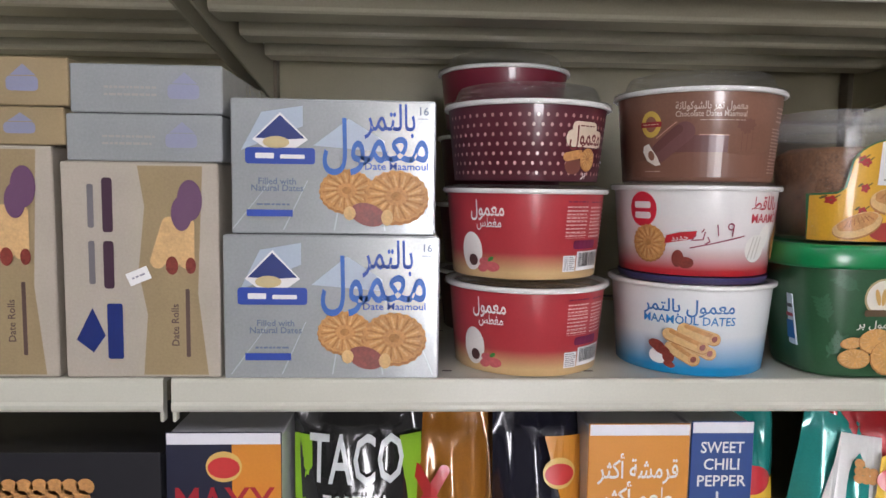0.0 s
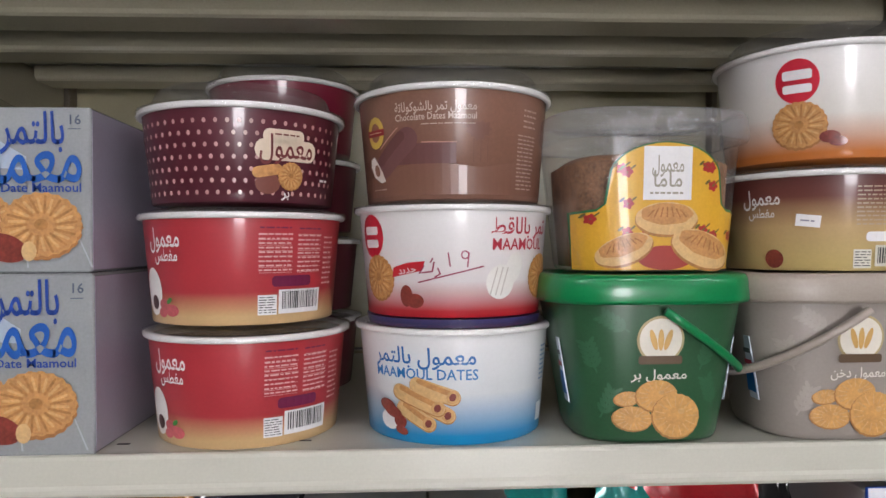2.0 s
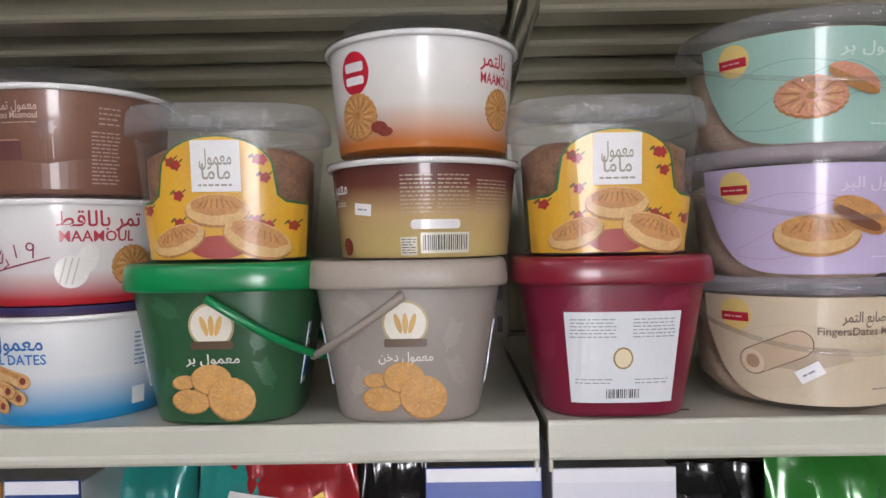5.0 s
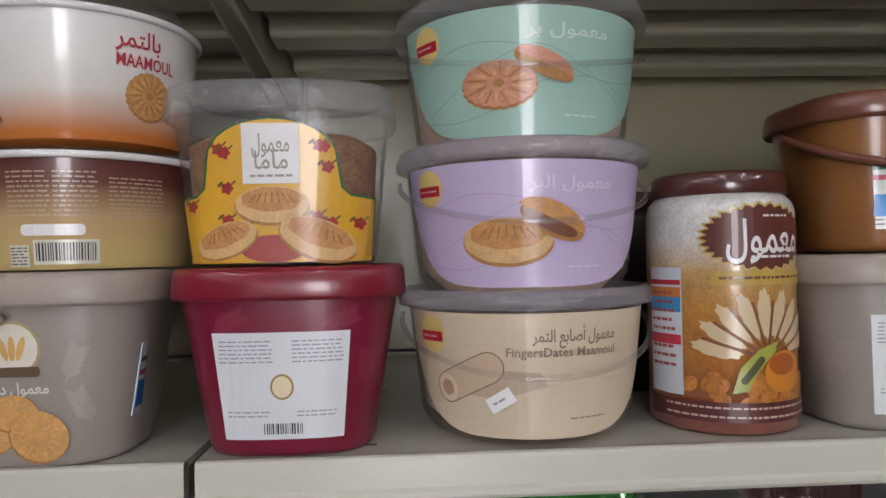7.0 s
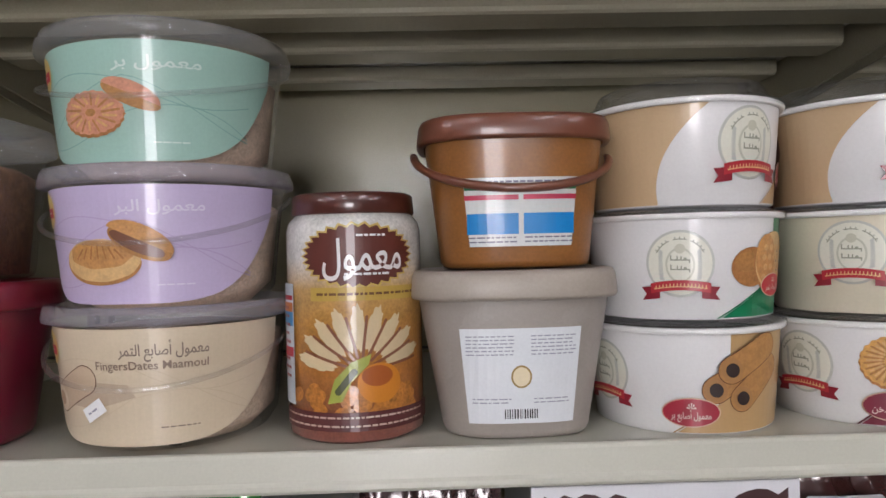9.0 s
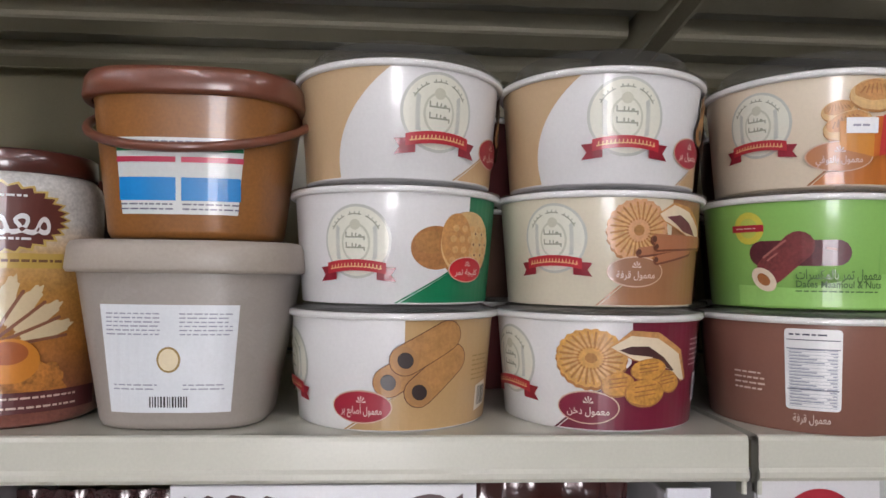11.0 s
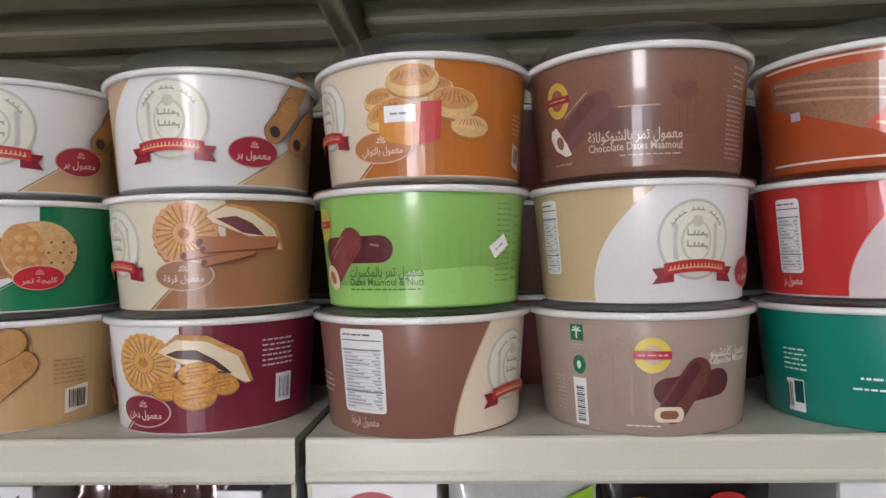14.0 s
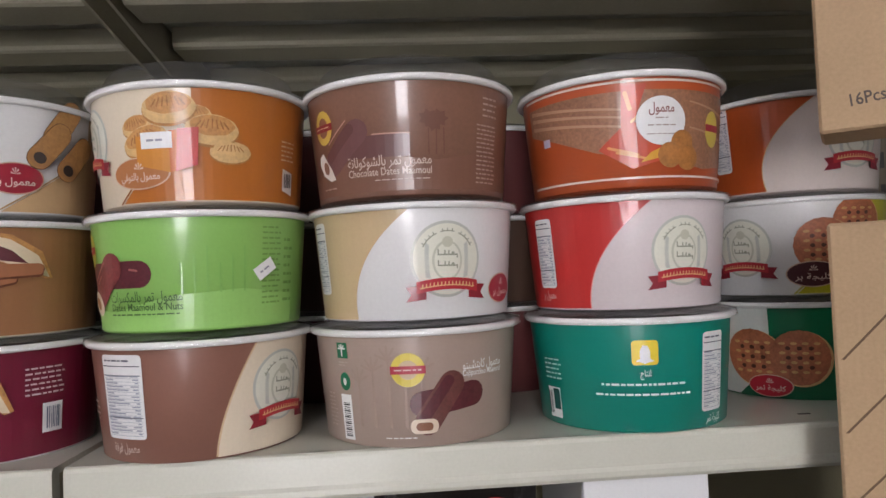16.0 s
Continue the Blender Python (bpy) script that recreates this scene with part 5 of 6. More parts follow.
def col(x, tier, rgb, label, dx=0.0, dy=0.0):
    return paper_tub(x + dx, 0.088 + dy, TIER[tier], card(rgb), label, dome=tier == 2, h=0.0885, r1=0.0848, r0=0.0775)


def side(t, s, rgb, edge, which):
    stick(t, "printed_field", card(rgb), [region(edge, TUB_H - 0.004, which)], s, 1)


def brown_rolls(t, s, spots, length, r, k=8):
    for i, (u, v, a) in enumerate(spots):
        roll(t, s, u, v, length, r, a, brn_roll, ink((0.36, 0.18, 0.065)), ink((0.03, 0.018, 0.016)), k + 3 * i)


def swoop(t, s, rgb, points, line=(0.5, 0.36, 0.2)):
    """A field of colour on the tub's left, bounded by a curve through (u, v) points from top to bottom, with a thin drawn edge."""
    (u0, v0), (u1, v1), (u2, v2) = points

    def edge(v):
        return u0 * (v - v1) * (v - v2) / ((v0 - v1) * (v0 - v2)) + u1 * (v - v0) * (v - v2) / ((v1 - v0) * (v1 - v2)) + u2 * (v - v0) * (v - v1) / ((v2 - v0) * (v2 - v1))
    side(t, s, rgb, edge, -1)
    vs = np.linspace(0.002, TUB_H - 0.006, 16)
    stick(t, "field_edge", ink(line), [[(edge(v), v) for v in vs] + [(edge(v) + 0.0009, v) for v in vs[::-1]]], s, 2)


def corner(t, s, rgb, u, v, k, line):
    """A field on the tub's right: upright edge at u down to height v, then slanting left by k."""
    side(t, s, rgb, lambda h: u if h > v else u - (v - h) * k, 1)
    stick(t, "field_edge", ink(line), [[(u, v), (u - v * k, 0.001), (u - v * k - 0.0022, 0.001), (u - 0.0012, v + 0.0008)]], s, 2)


brn_roll = mat("browned_roll", (0.40, 0.20, 0.065), 0.55, coat=0.3, vary=0.2, scale=120)
tan_field, bordeaux = (0.50, 0.355, 0.205), (0.30, 0.012, 0.03)


def plain_seal(x, u, edge, label):
    t, s = col(x, 2, WHITE, label)
    swoop(t, s, tan_field, edge)
    emblem(t, s, u, 0.051, 0.0295)
    corner(t, s, (0.50, 0.33, 0.17), 0.125, 0.052, 1.5, (0.42, 0.28, 0.15))
    brown_rolls(t, s, ((u + 0.090, 0.062, 1.0), (u + 0.078, 0.044, 0.9), (u + 0.100, 0.036, 0.9)), 0.026, 0.0088)
    oval(t, s, u + 0.062, 0.027, 0.0205, 0.0125, bordeaux, "معمول بر")
    return t, s


plain_seal(1.731, 0.030, ((-0.0078, 0.083), (-0.031, 0.060), (-0.049, 0.024)), "white paper biscuit tub with a round seal and domed lid")
plain_seal(1.907, -0.003, ((-0.0378, 0.083), (-0.0625, 0.058), (-0.0763, 0.026)), "white paper biscuit tub with a round seal and domed lid")

t, s = col(1.729, 1, WHITE, "white and green paper biscuit tub with a round seal")
corner(t, s, (0.0, 0.15, 0.06), 0.0615, 0.034, 1.75, (0.0, 0.15, 0.06))
emblem(t, s, -0.029, 0.047, 0.027)
stick(t, "printed_biscuit_behind", biscuit_dark, [ell(0.032, 0.043, 0.020, 0.0165)], s, 3)
stick(t, "behind_crown", biscuit_groove, [ell(0.028, 0.047, 0.013, 0.0085)], s, 3.5)
stick(t, "printed_biscuit_edge", biscuit_dark, [ell(0.061, 0.0455, 0.0275, 0.0265, 48)], s, 4)
stick(t, "printed_biscuit", biscuit_pale, [ell(0.062, 0.0465, 0.0268, 0.0255, 48)], s, 4.5)
stick(t, "biscuit_glaze", biscuit, [ell(0.050, 0.049, 0.0145, 0.021, 36, 0.1)], s, 5)
studs = [(0.046 + 0.0085 * i + 0.002 * (j % 2), 0.034 + 0.0082 * j) for i in range(5) for j in range(4)]
stick(t, "stud_print", biscuit_ridge, [ell(u, v, 0.0030, 0.0028, 10) for u, v in studs], s, 5.5)
stick(t, "hole_print", ink((0.12, 0.05, 0.02)), [ell(u + 0.0042, v - 0.0036, 0.0011, 0.0010, 8) for u, v in studs[8:]], s, 6)
oval(t, s, 0.061, 0.027, 0.0185, 0.0100, (0.46, 0.010, 0.02), "كليجة تمر")

t, s = col(1.728, 0, WHITE, "white and tan paper tub printed with biscuit rolls")
corner(t, s, (0.45, 0.29, 0.13), 0.0095, 0.030, 1.5, (0.40, 0.25, 0.12))
emblem(t, s, -0.100, 0.048, 0.026)
brown_rolls(t, s, ((-0.002, 0.0375, 0.55), (0.021, 0.030, 0.72), (0.010, 0.054, 0.52)), 0.036, 0.0112, 3)
oval(t, s, -0.022, 0.019, 0.0235, 0.0125, bordeaux, "معمول أصابع بر")
stick(t, "barcode_panel", ink((0.66, 0.6, 0.5)), [[(0.079, 0.030), (0.0985, 0.033), (0.0985, 0.013), (0.079, 0.0095)]], s, 2)
stick(t, "barcode", ink(BLACK), barcode(0.082, 0.014, 0.0965, 0.029), s, 3)
stick(t, "side_print", ink((0.30, 0.19, 0.06)), bars(0.070, 0.034, 0.096, 0.056, 6), s, 3)

t, s = col(1.906, 1, (0.66, 0.60, 0.46), "cream and brown paper tub printed with filled biscuits")
corner(t, s, (0.29, 0.13, 0.055), 0.037, 0.052, 1.15, (0.36, 0.18, 0.09))
emblem(t, s, -0.057, 0.0525, 0.0265)
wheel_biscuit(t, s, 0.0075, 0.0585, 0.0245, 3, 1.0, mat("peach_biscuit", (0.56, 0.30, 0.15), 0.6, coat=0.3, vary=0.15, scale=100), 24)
stick(t, "half_biscuit_crust", biscuit, [[(0.0225, 0.072), (0.037, 0.081), (0.056, 0.078), (0.0765, 0.065), (0.0845, 0.044), (0.079, 0.044), (0.050, 0.057), (0.027, 0.066)]], s, 5)
stick(t, "printed_half_biscuit", ink((0.66, 0.55, 0.40)), [[(0.0235, 0.0715), (0.037, 0.079), (0.055, 0.0745), (0.0735, 0.062), (0.082, 0.045), (0.075, 0.047), (0.050, 0.0575), (0.028, 0.0665)]], s, 5.5)
stick(t, "half_biscuit_filling", ink((0.13, 0.035, 0.045)), [[(0.030, 0.0695), (0.044, 0.0715), (0.056, 0.066), (0.0665, 0.056), (0.049, 0.0585), (0.040, 0.064)]], s, 6)
for i, (u0, v0, u1, v1, w) in enumerate(((0.0085, 0.042, 0.052, 0.048, 0.0038), (0.0225, 0.0365, 0.056, 0.044, 0.0036), (0.020, 0.052, 0.0735, 0.052, 0.0042), (0.022, 0.0465, 0.0735, 0.0495, 0.0034))):
    stick(t, "printed_cinnamon_edge", ink((0.15, 0.045, 0.02)), [capsule(u0, v0 - 0.0006, u1, v1 - 0.0006, w)], s, 7 + i)
    stick(t, "printed_cinnamon", ink((0.36, 0.14, 0.065)), [capsule(u0, v0 + 0.0004, u1, v1 + 0.0004, w * 0.82)], s, 7.4 + i)
    stick(t, "cinnamon_end", ink((0.10, 0.03, 0.015)), [ell(u0 - 0.001, v0, w * 0.5, w * 0.6, 14)], s, 7.7 + i)
oval(t, s, 0.006, 0.027, 0.0225, 0.0118, (0.29, 0.14, 0.075), "معمول قرفة")

t, s = col(1.904, 0, WHITE, "white and maroon paper tub printed with filled biscuits")
corner(t, s, (0.15, 0.008, 0.028), 0.0045, 0.050, 1.15, (0.10, 0.02, 0.03))
emblem(t, s, -0.098, 0.050, 0.027)
wheel_biscuit(t, s, -0.0255, 0.056, 0.0265, 3, 0.86, mat("honey_biscuit", (0.55, 0.29, 0.075), 0.6, coat=0.3, vary=0.25, scale=100), 24)
stick(t, "half_biscuit_crust", biscuit, [[(-0.0125, 0.064), (0.003, 0.0775), (0.0245, 0.076), (0.0485, 0.062), (0.057, 0.039), (0.051, 0.037), (0.035, 0.049), (0.005, 0.055)]], s, 6)
stick(t, "printed_half_biscuit", ink((0.68, 0.57, 0.40)), [[(-0.0115, 0.0645), (0.003, 0.0735), (0.024, 0.0715), (0.0455, 0.059), (0.0545, 0.038), (0.050, 0.0385), (0.035, 0.048), (0.005, 0.056)]], s, 6.5)
stick(t, "half_biscuit_filling", ink(DCHOC), [[(-0.0055, 0.0625), (0.003, 0.0655), (0.0165, 0.0655), (0.030, 0.057), (0.041, 0.0465), (0.0385, 0.046), (0.019, 0.0575), (0.002, 0.0595)]], s, 7)
for i, (u, v, rx, ry, a) in enumerate(((-0.006, 0.037, 0.0125, 0.0095, 0.2), (0.034, 0.039, 0.0125, 0.0085, -0.3), (0.017, 0.0485, 0.0145, 0.0085, 0.1), (0.0145, 0.031, 0.0160, 0.0108, 0.0))):
    stick(t, "printed_date_edge", biscuit_dark, [ell(u, v - 0.0006, rx, ry, 26, a)], s, 8 + i)
    stick(t, "printed_date", amber_date, [ell(u, v, rx * 0.95, ry * 0.92, 26, a, 0.04, 5)], s, 8.3 + i)
    stick(t, "date_wrinkle_print", biscuit_dark, [capsule(u - rx * 0.5, v + ry * k, u + rx * 0.5, v + ry * (k + 0.2), 0.0005) for k in (-0.3, 0.0, 0.35)], s, 8.6 + i)
oval(t, s, -0.0275, 0.0185, 0.0235, 0.0128, (0.17, 0.01, 0.03), "معمول دخن")
stick(t, "small_print", ink((0.55, 0.45, 0.45)), bars(0.0645, 0.047, 0.094, 0.071, 6), s, 3)
stick(t, "barcode_panel", ink(WHITE), [rect(0.077, 0.018, 0.093, 0.041)], s, 3)
stick(t, "barcode", ink((0.10, 0.14, 0.20)), barcode(0.080, 0.021, 0.091, 0.038), s, 4)

t, s = col(2.091, 2, CREAM, "cream and orange paper tub with a white price sticker", 0, -0.015)
corner(t, s, (0.42, 0.13, 0.018), 0.0145, 0.055, 1.1, (0.30, 0.11, 0.03))
emblem(t, s, -0.083, 0.052, 0.0255)
bun(t, s, 0.016, 0.064, 0.012, 0.0075, 0, 3)
bun(t, s, -0.026, 0.057, 0.0125, 0.0085, 0.2, 3)
bun(t, s, 0.028, 0.053, 0.019, 0.012, -0.05, 4)
bun(t, s, 0.041, 0.037, 0.0155, 0.0085, 0, 3.5, biscuit_pale)
bun(t, s, -0.020, 0.046, 0.018, 0.011, 0.35, 5)
bun(t, s, -0.001, 0.069, 0.0190, 0.0125, 0.05, 6)
stick(t, "printed_box", ink((0.55, 0.22, 0.03)), [[(-0.026, 0.028), (-0.0015, 0.022), (-0.0015, 0.0485), (-0.026, 0.049)]], s, 8)
stick(t, "printed_box_lid", ink((0.50, 0.12, 0.015)), [[(-0.0015, 0.022), (0.006, 0.024), (0.006, 0.053), (-0.0015, 0.052)]], s, 8)
stick(t, "printed_box_side", ink((0.46, 0.035, 0.03)), [[(0.0025, 0.0225), (0.0175, 0.027), (0.019, 0.0545), (0.0045, 0.0535)]], s, 9)
oval(t, s, -0.0255, 0.0225, 0.0240, 0.0118, (0.40, 0.15, 0.05), "معمول بالتوفي")
price(t, s, -0.0105, 0.0455, 0.0225, 0.0118)
stick(t, "barcode_panel", ink((0.66, 0.6, 0.55)), [[(0.0885, 0.029), (0.102, 0.026), (0.102, 0.008), (0.0885, 0.0115)]], s, 2)
stick(t, "barcode", ink(BLACK), barcode(0.0905, 0.014, 0.0995, 0.025), s, 3)
stick(t, "side_print", ink((0.62, 0.40, 0.28)), bars(0.086, 0.034, 0.103, 0.052, 5), s, 3)

t, s = col(2.086, 1, (0.24, 0.47, 0.11), "lime green paper tub printed with date rolls", 0.002, -0.015)
stick(t, "gold_roundel", ink((0.55, 0.50, 0.06)), [ell(-0.088, 0.0635, 0.0125, 0.0130)], s, 2)
stick(t, "roundel_middle", ink((0.42, 0.49, 0.09)), [ell(-0.088, 0.0635, 0.0075, 0.0080)], s, 2.5)
stick(t, "roundel_band", ink((0.36, 0.01, 0.03)), [rect(-0.1025, 0.0605, -0.0755, 0.066)], s, 3)
stick(t, "band_print", ink((0.65, 0.45, 0.4)), bars(-0.0985, 0.062, -0.0795, 0.0645, 1), s, 4)
stick(t, "printed_hill", ink((0.27, 0.51, 0.13)), [[(-0.1, 0.002), (0.1, 0.002), (0.1, 0.024), (0.05, 0.030), (0.0, 0.027), (-0.05, 0.016), (-0.1, 0.018)]], s, 1)
stick(t, "trunk_print", ink((0.21, 0.43, 0.10)), [rect(0.006 + 0.009 * i, 0.028, 0.0072 + 0.009 * i, 0.050 + 0.006 * (i % 3)) for i in range(6)], s, 1)
dark_roll = mat("chocolate_date_roll", (0.085, 0.014, 0.020), 0.4, coat=0.5, vary=0.3, scale=60)
red_roll = mat("reddish_date_roll", (0.17, 0.035, 0.035), 0.4, coat=0.5, vary=0.35, scale=60)
stick(t, "printed_roll_behind", dark_roll, [capsule(-0.078, 0.043, -0.025, 0.0435, 0.0100)], s, 2)
stick(t, "printed_roll", red_roll, [capsule(-0.071, 0.030, -0.051, 0.049, 0.0112)], s, 4)
stick(t, "roll_gleam_print", ink((0.34, 0.13, 0.11)), [capsule(-0.076, 0.040, -0.060, 0.053, 0.0008), capsule(-0.073, 0.0375, -0.066, 0.043, 0.0007), capsule(-0.032, 0.047, -0.026, 0.046, 0.0008)], s, 5)
stick(t, "printed_roll_end", ink((0.68, 0.58, 0.44)), [ell(-0.0765, 0.0225, 0.0110, 0.0078, 26, -0.75)], s, 5)
stick(t, "printed_roll_filling", ink((0.32, 0.12, 0.035)), [ell(-0.0765, 0.0225, 0.0058, 0.0040, 20, -0.75)], s, 6)
stick(t, "title", ink((0.06, 0.13, 0.03)), letters("معمول تمر بالمكسرات", -0.023, 0.0265, 0.0105, 0.060) + letters("Dates Maamoul & Nuts", -0.023, 0.0192, 0.0075, 0.060) + bars(-0.0535, 0.0125, 0.007, 0.0155, 1), s, 6)
stick(t, "facts_print", ink((0.15, 0.31, 0.06)), bars(0.066, 0.016, 0.084, 0.078, 15) + bars(0.088, 0.016, 0.099, 0.07, 8), s, 2)
price(t, s, 0.067, 0.044, 0.0175, 0.0105, 0.6)

t, s = col(2.084, 0, (0.235, 0.105, 0.075), "brown and cream paper tub showing its nutrition panel", 0.002, -0.015)
side(t, s, CREAM, slope(0.030, 0.034, 1.6), 1)
stick(t, "field_edge", ink((0.6, 0.42, 0.25)), [[(0.0285 + 0.034 * (v / TUB_H) ** 1.6, v) for v in np.linspace(0.002, 0.085, 12)] + [(0.0300 + 0.034 * (v / TUB_H) ** 1.6, v) for v in np.linspace(0.085, 0.002, 12)]], s, 2)
table_label(t, s, -0.059, 0.018, -0.021, 0.080, 18)
emblem(t, s, 0.083, 0.048, 0.0265)
stick(t, "title", ink((0.55, 0.42, 0.36)), letters("معمول قرفة", -0.041, 0.011, 0.0085, 0.026) + bars(-0.100, 0.028, -0.074, 0.045, 4), s, 3)

choc_tub(2.266, TIER[2], "brown chocolate date biscuit tub with a domed lid", 0.076, 0.0215, 0.090)

t, s = col(2.266, 1, WHITE, "white and tan paper biscuit tub with a round seal", 0.0, -0.012)
swoop(t, s, (0.50, 0.37, 0.21), ((-0.0135, 0.0775), (-0.038, 0.0515), (-0.0525, 0.005)))
emblem(t, s, 0.0225, 0.0452, 0.0280)
table_label(t, s, -0.102, 0.021, -0.082, 0.078, 14)
oval(t, s, 0.0765, 0.021, 0.0165, 0.0120, bordeaux, "معمول بر")

t, s = col(2.2645, 0, (0.36, 0.27, 0.225), "taupe paper tub printed with chocolate date rolls", 0.0, -0.012)
stick(t, "trunk_print", ink((0.315, 0.23, 0.19)), [[(-0.050 + 0.0125 * i, 0.016), (-0.0475 + 0.0125 * i, 0.014), (-0.048 + 0.0125 * i, 0.050 + 0.008 * (i % 3)), (-0.0495 + 0.0125 * i, 0.050 + 0.008 * (i % 3))] for i in range(5)], s, 1)
stick(t, "palm_leaf_print", ink((0.32, 0.235, 0.195)), [capsule(-0.049 + 0.0125 * i, 0.050 + 0.008 * (i % 3), -0.049 + 0.0125 * i + 0.009 * math.cos(a), 0.052 + 0.008 * (i % 3) + 0.008 * math.sin(a), 0.0009) for i in range(5) for a in (0.3, 1.0, 1.6, 2.2, 2.9)], s, 1)
stick(t, "gold_roundel", ink((0.60, 0.47, 0.06)), [ell(-0.0090, 0.0585, 0.0127, 0.0127)], s, 2)
stick(t, "roundel_middle", ink((0.50, 0.37, 0.22)), [ell(-0.0090, 0.0585, 0.0072, 0.0072)], s, 2.5)
stick(t, "roundel_band", ink((0.36, 0.01, 0.03)), [rect(-0.0220, 0.0555, 0.0040, 0.0615)], s, 3)
stick(t, "band_print", ink((0.65, 0.5, 0.45)), bars(-0.019, 0.057, 0.001, 0.060, 1), s, 4)
stick(t, "printed_roll_behind", dark_roll, [capsule(0.001, 0.0325, 0.041, 0.0375, 0.0098)], s, 3)
stick(t, "printed_roll", mat("milk_chocolate_roll", (0.13, 0.042, 0.035), 0.4, coat=0.5, vary=0.25, scale=60), [capsule(0.0045, 0.019, 0.0235, 0.0465, 0.0100)], s, 4)
stick(t, "roll_shade_print", dark_roll, [capsule(0.002, 0.022, 0.021, 0.049, 0.0042)], s, 4.5)
stick(t, "printed_roll_end", ink((0.66, 0.54, 0.42)), [rrect(-0.0085, 0.0105, 0.0125, 0.0215, 0.0045)], s, 5)
stick(t, "printed_roll_filling", ink((0.20, 0.075, 0.035)), [rrect(-0.0045, 0.0128, 0.0085, 0.0190, 0.0030)], s, 6)
stick(t, "title", ink(WHITE), letters("معمول كابتشينو", 0.051, 0.0590, 0.0095, 0.038) + letters("Cappuccino Maamoul", 0.051, 0.0530, 0.0062, 0.038) + bars(-0.028, 0.0065, -0.004, 0.009, 1), s, 5)
stick(t, "green_mark", ink((0.0, 0.13, 0.05)), [rect(-0.0685, 0.0670, -0.0575, 0.0790)], s, 2)
stick(t, "green_ring", ink((0.0, 0.14, 0.06)), [ell(-0.0625, 0.0490, 0.0055, 0.0070)], s, 2)
stick(t, "green_mark_print", ink(WHITE), [capsule(-0.063, 0.069, -0.063, 0.0745, 0.0007)] + [capsule(-0.063, 0.0745, -0.063 + 0.0035 * math.cos(a), 0.0745 + 0.003 * math.sin(a), 0.0006) for a in (0.0, 0.8, 1.57, 2.3, 3.14)] + [ell(-0.0625, 0.049, 0.0018, 0.0030, 12)], s, 3)
stick(t, "barcode_panel", ink(WHITE), [rect(-0.0690, 0.0040, -0.0575, 0.0390)], s, 2)
stick(t, "barcode", ink(BLACK), [rect(-0.0665, 0.0065 + 0.0016 * k, -0.0595, 0.0065 + 0.0016 * k + (0.0006 if k % 3 else 0.0011)) for k in range(17)], s, 3)
stick(t, "facts_print", ink((0.46, 0.36, 0.31)), bars(-0.088, 0.012, -0.076, 0.040, 9) + bars(-0.068, 0.0605, -0.058, 0.065, 2), s, 2)

t, s = col(2.453, 2, (0.42, 0.075, 0.02), "orange paper tub with white lines and a domed lid", 0.0, -0.012)
silk = mat("brown_silk_print", (0.27, 0.125, 0.07), 0.4, coat=0.5, vary=0.35, scale=18)
stick(t, "printed_silk", silk, [[(-0.115, 0.074), (0.115, 0.074), (0.115, 0.020), (0.045, 0.0135), (0.0, 0.020), (-0.045, 0.028), (-0.085, 0.043), (-0.115, 0.052)]], s, 1)
stick(t, "silk_fold_print", ink((0.42, 0.24, 0.15)), [[(-0.11, v), (-0.02, v - 0.012), (-0.02, v - 0.0135), (-0.11, v - 0.003)] for v in (0.072, 0.066, 0.059)] + [[(0.03, v), (0.11, v - 0.010), (0.11, v - 0.013), (0.03, v - 0.0012)] for v in (0.066, 0.046)], s, 1.5)
for v, w in ((0.0800, 0.0017), (0.0062, 0.0017)):
    stick(t, "white_line", ink((0.66, 0.52, 0.44)), [rect(-0.118, v, 0.118, v + w)], s, 3)
stick(t, "printed_pour", ink((0.46, 0.055, 0.02)), [[(-0.0245, 0.0785), (-0.006, 0.0785), (-0.016, 0.050), (-0.004, 0.040), (0.012, 0.022), (-0.018, 0.014), (-0.044, 0.030), (-0.026, 0.046)]], s, 2)
stick(t, "pour_gleam_print", ink((0.62, 0.24, 0.07)), [capsule(-0.022, 0.072, -0.019, 0.060, 0.0016), capsule(-0.036, 0.031, -0.014, 0.0245, 0.0011), capsule(-0.030, 0.027, -0.006, 0.021, 0.0009), capsule(-0.018, 0.050, -0.010, 0.057, 0.0010)], s, 2.5)
stick(t, "printed_caramel", ink((0.58, 0.30, 0.03)), [[(-0.012, 0.0185), (0.004, 0.022), (0.010, 0.032), (-0.004, 0.026)]], s, 3)
stick(t, "white_roundel", ink(WHITE), [ell(0.005, 0.050, 0.0198, 0.0187, 44)], s, 4)
stick(t, "title", ink((0.20, 0.05, 0.04)), letters("معمول", 0.005, 0.0595, 0.0105, 0.020), s, 5)
stick(t, "roundel_print", ink((0.36, 0.30, 0.27)), bars(0.000, 0.0505, 0.010, 0.0535, 1) + bars(-0.006, 0.045, 0.016, 0.048, 1) + bars(-0.007, 0.0385, 0.016, 0.041, 1), s, 5)
caramel_ball = mat("caramel_ball", (0.36, 0.145, 0.035), 0.5, coat=0.3, vary=0.3, scale=90)
for i, (u, v) in enumerate(((0.0205, 0.0330), (0.0095, 0.0235), (0.0245, 0.0215))):
    stick(t, "printed_ball_edge", biscuit_dark, [ell(u + 0.0015, v, 0.0098, 0.0098, 30)], s, 5 + i)
    stick(t, "printed_ball", caramel_ball, [ell(u, v, 0.0085, 0.0090, 30)], s, 5.5 + i)
stick(t, "gold_roundel", ink((0.60, 0.46, 0.08)), [ell(0.0580, 0.0455, 0.0105, 0.0145)], s, 3)
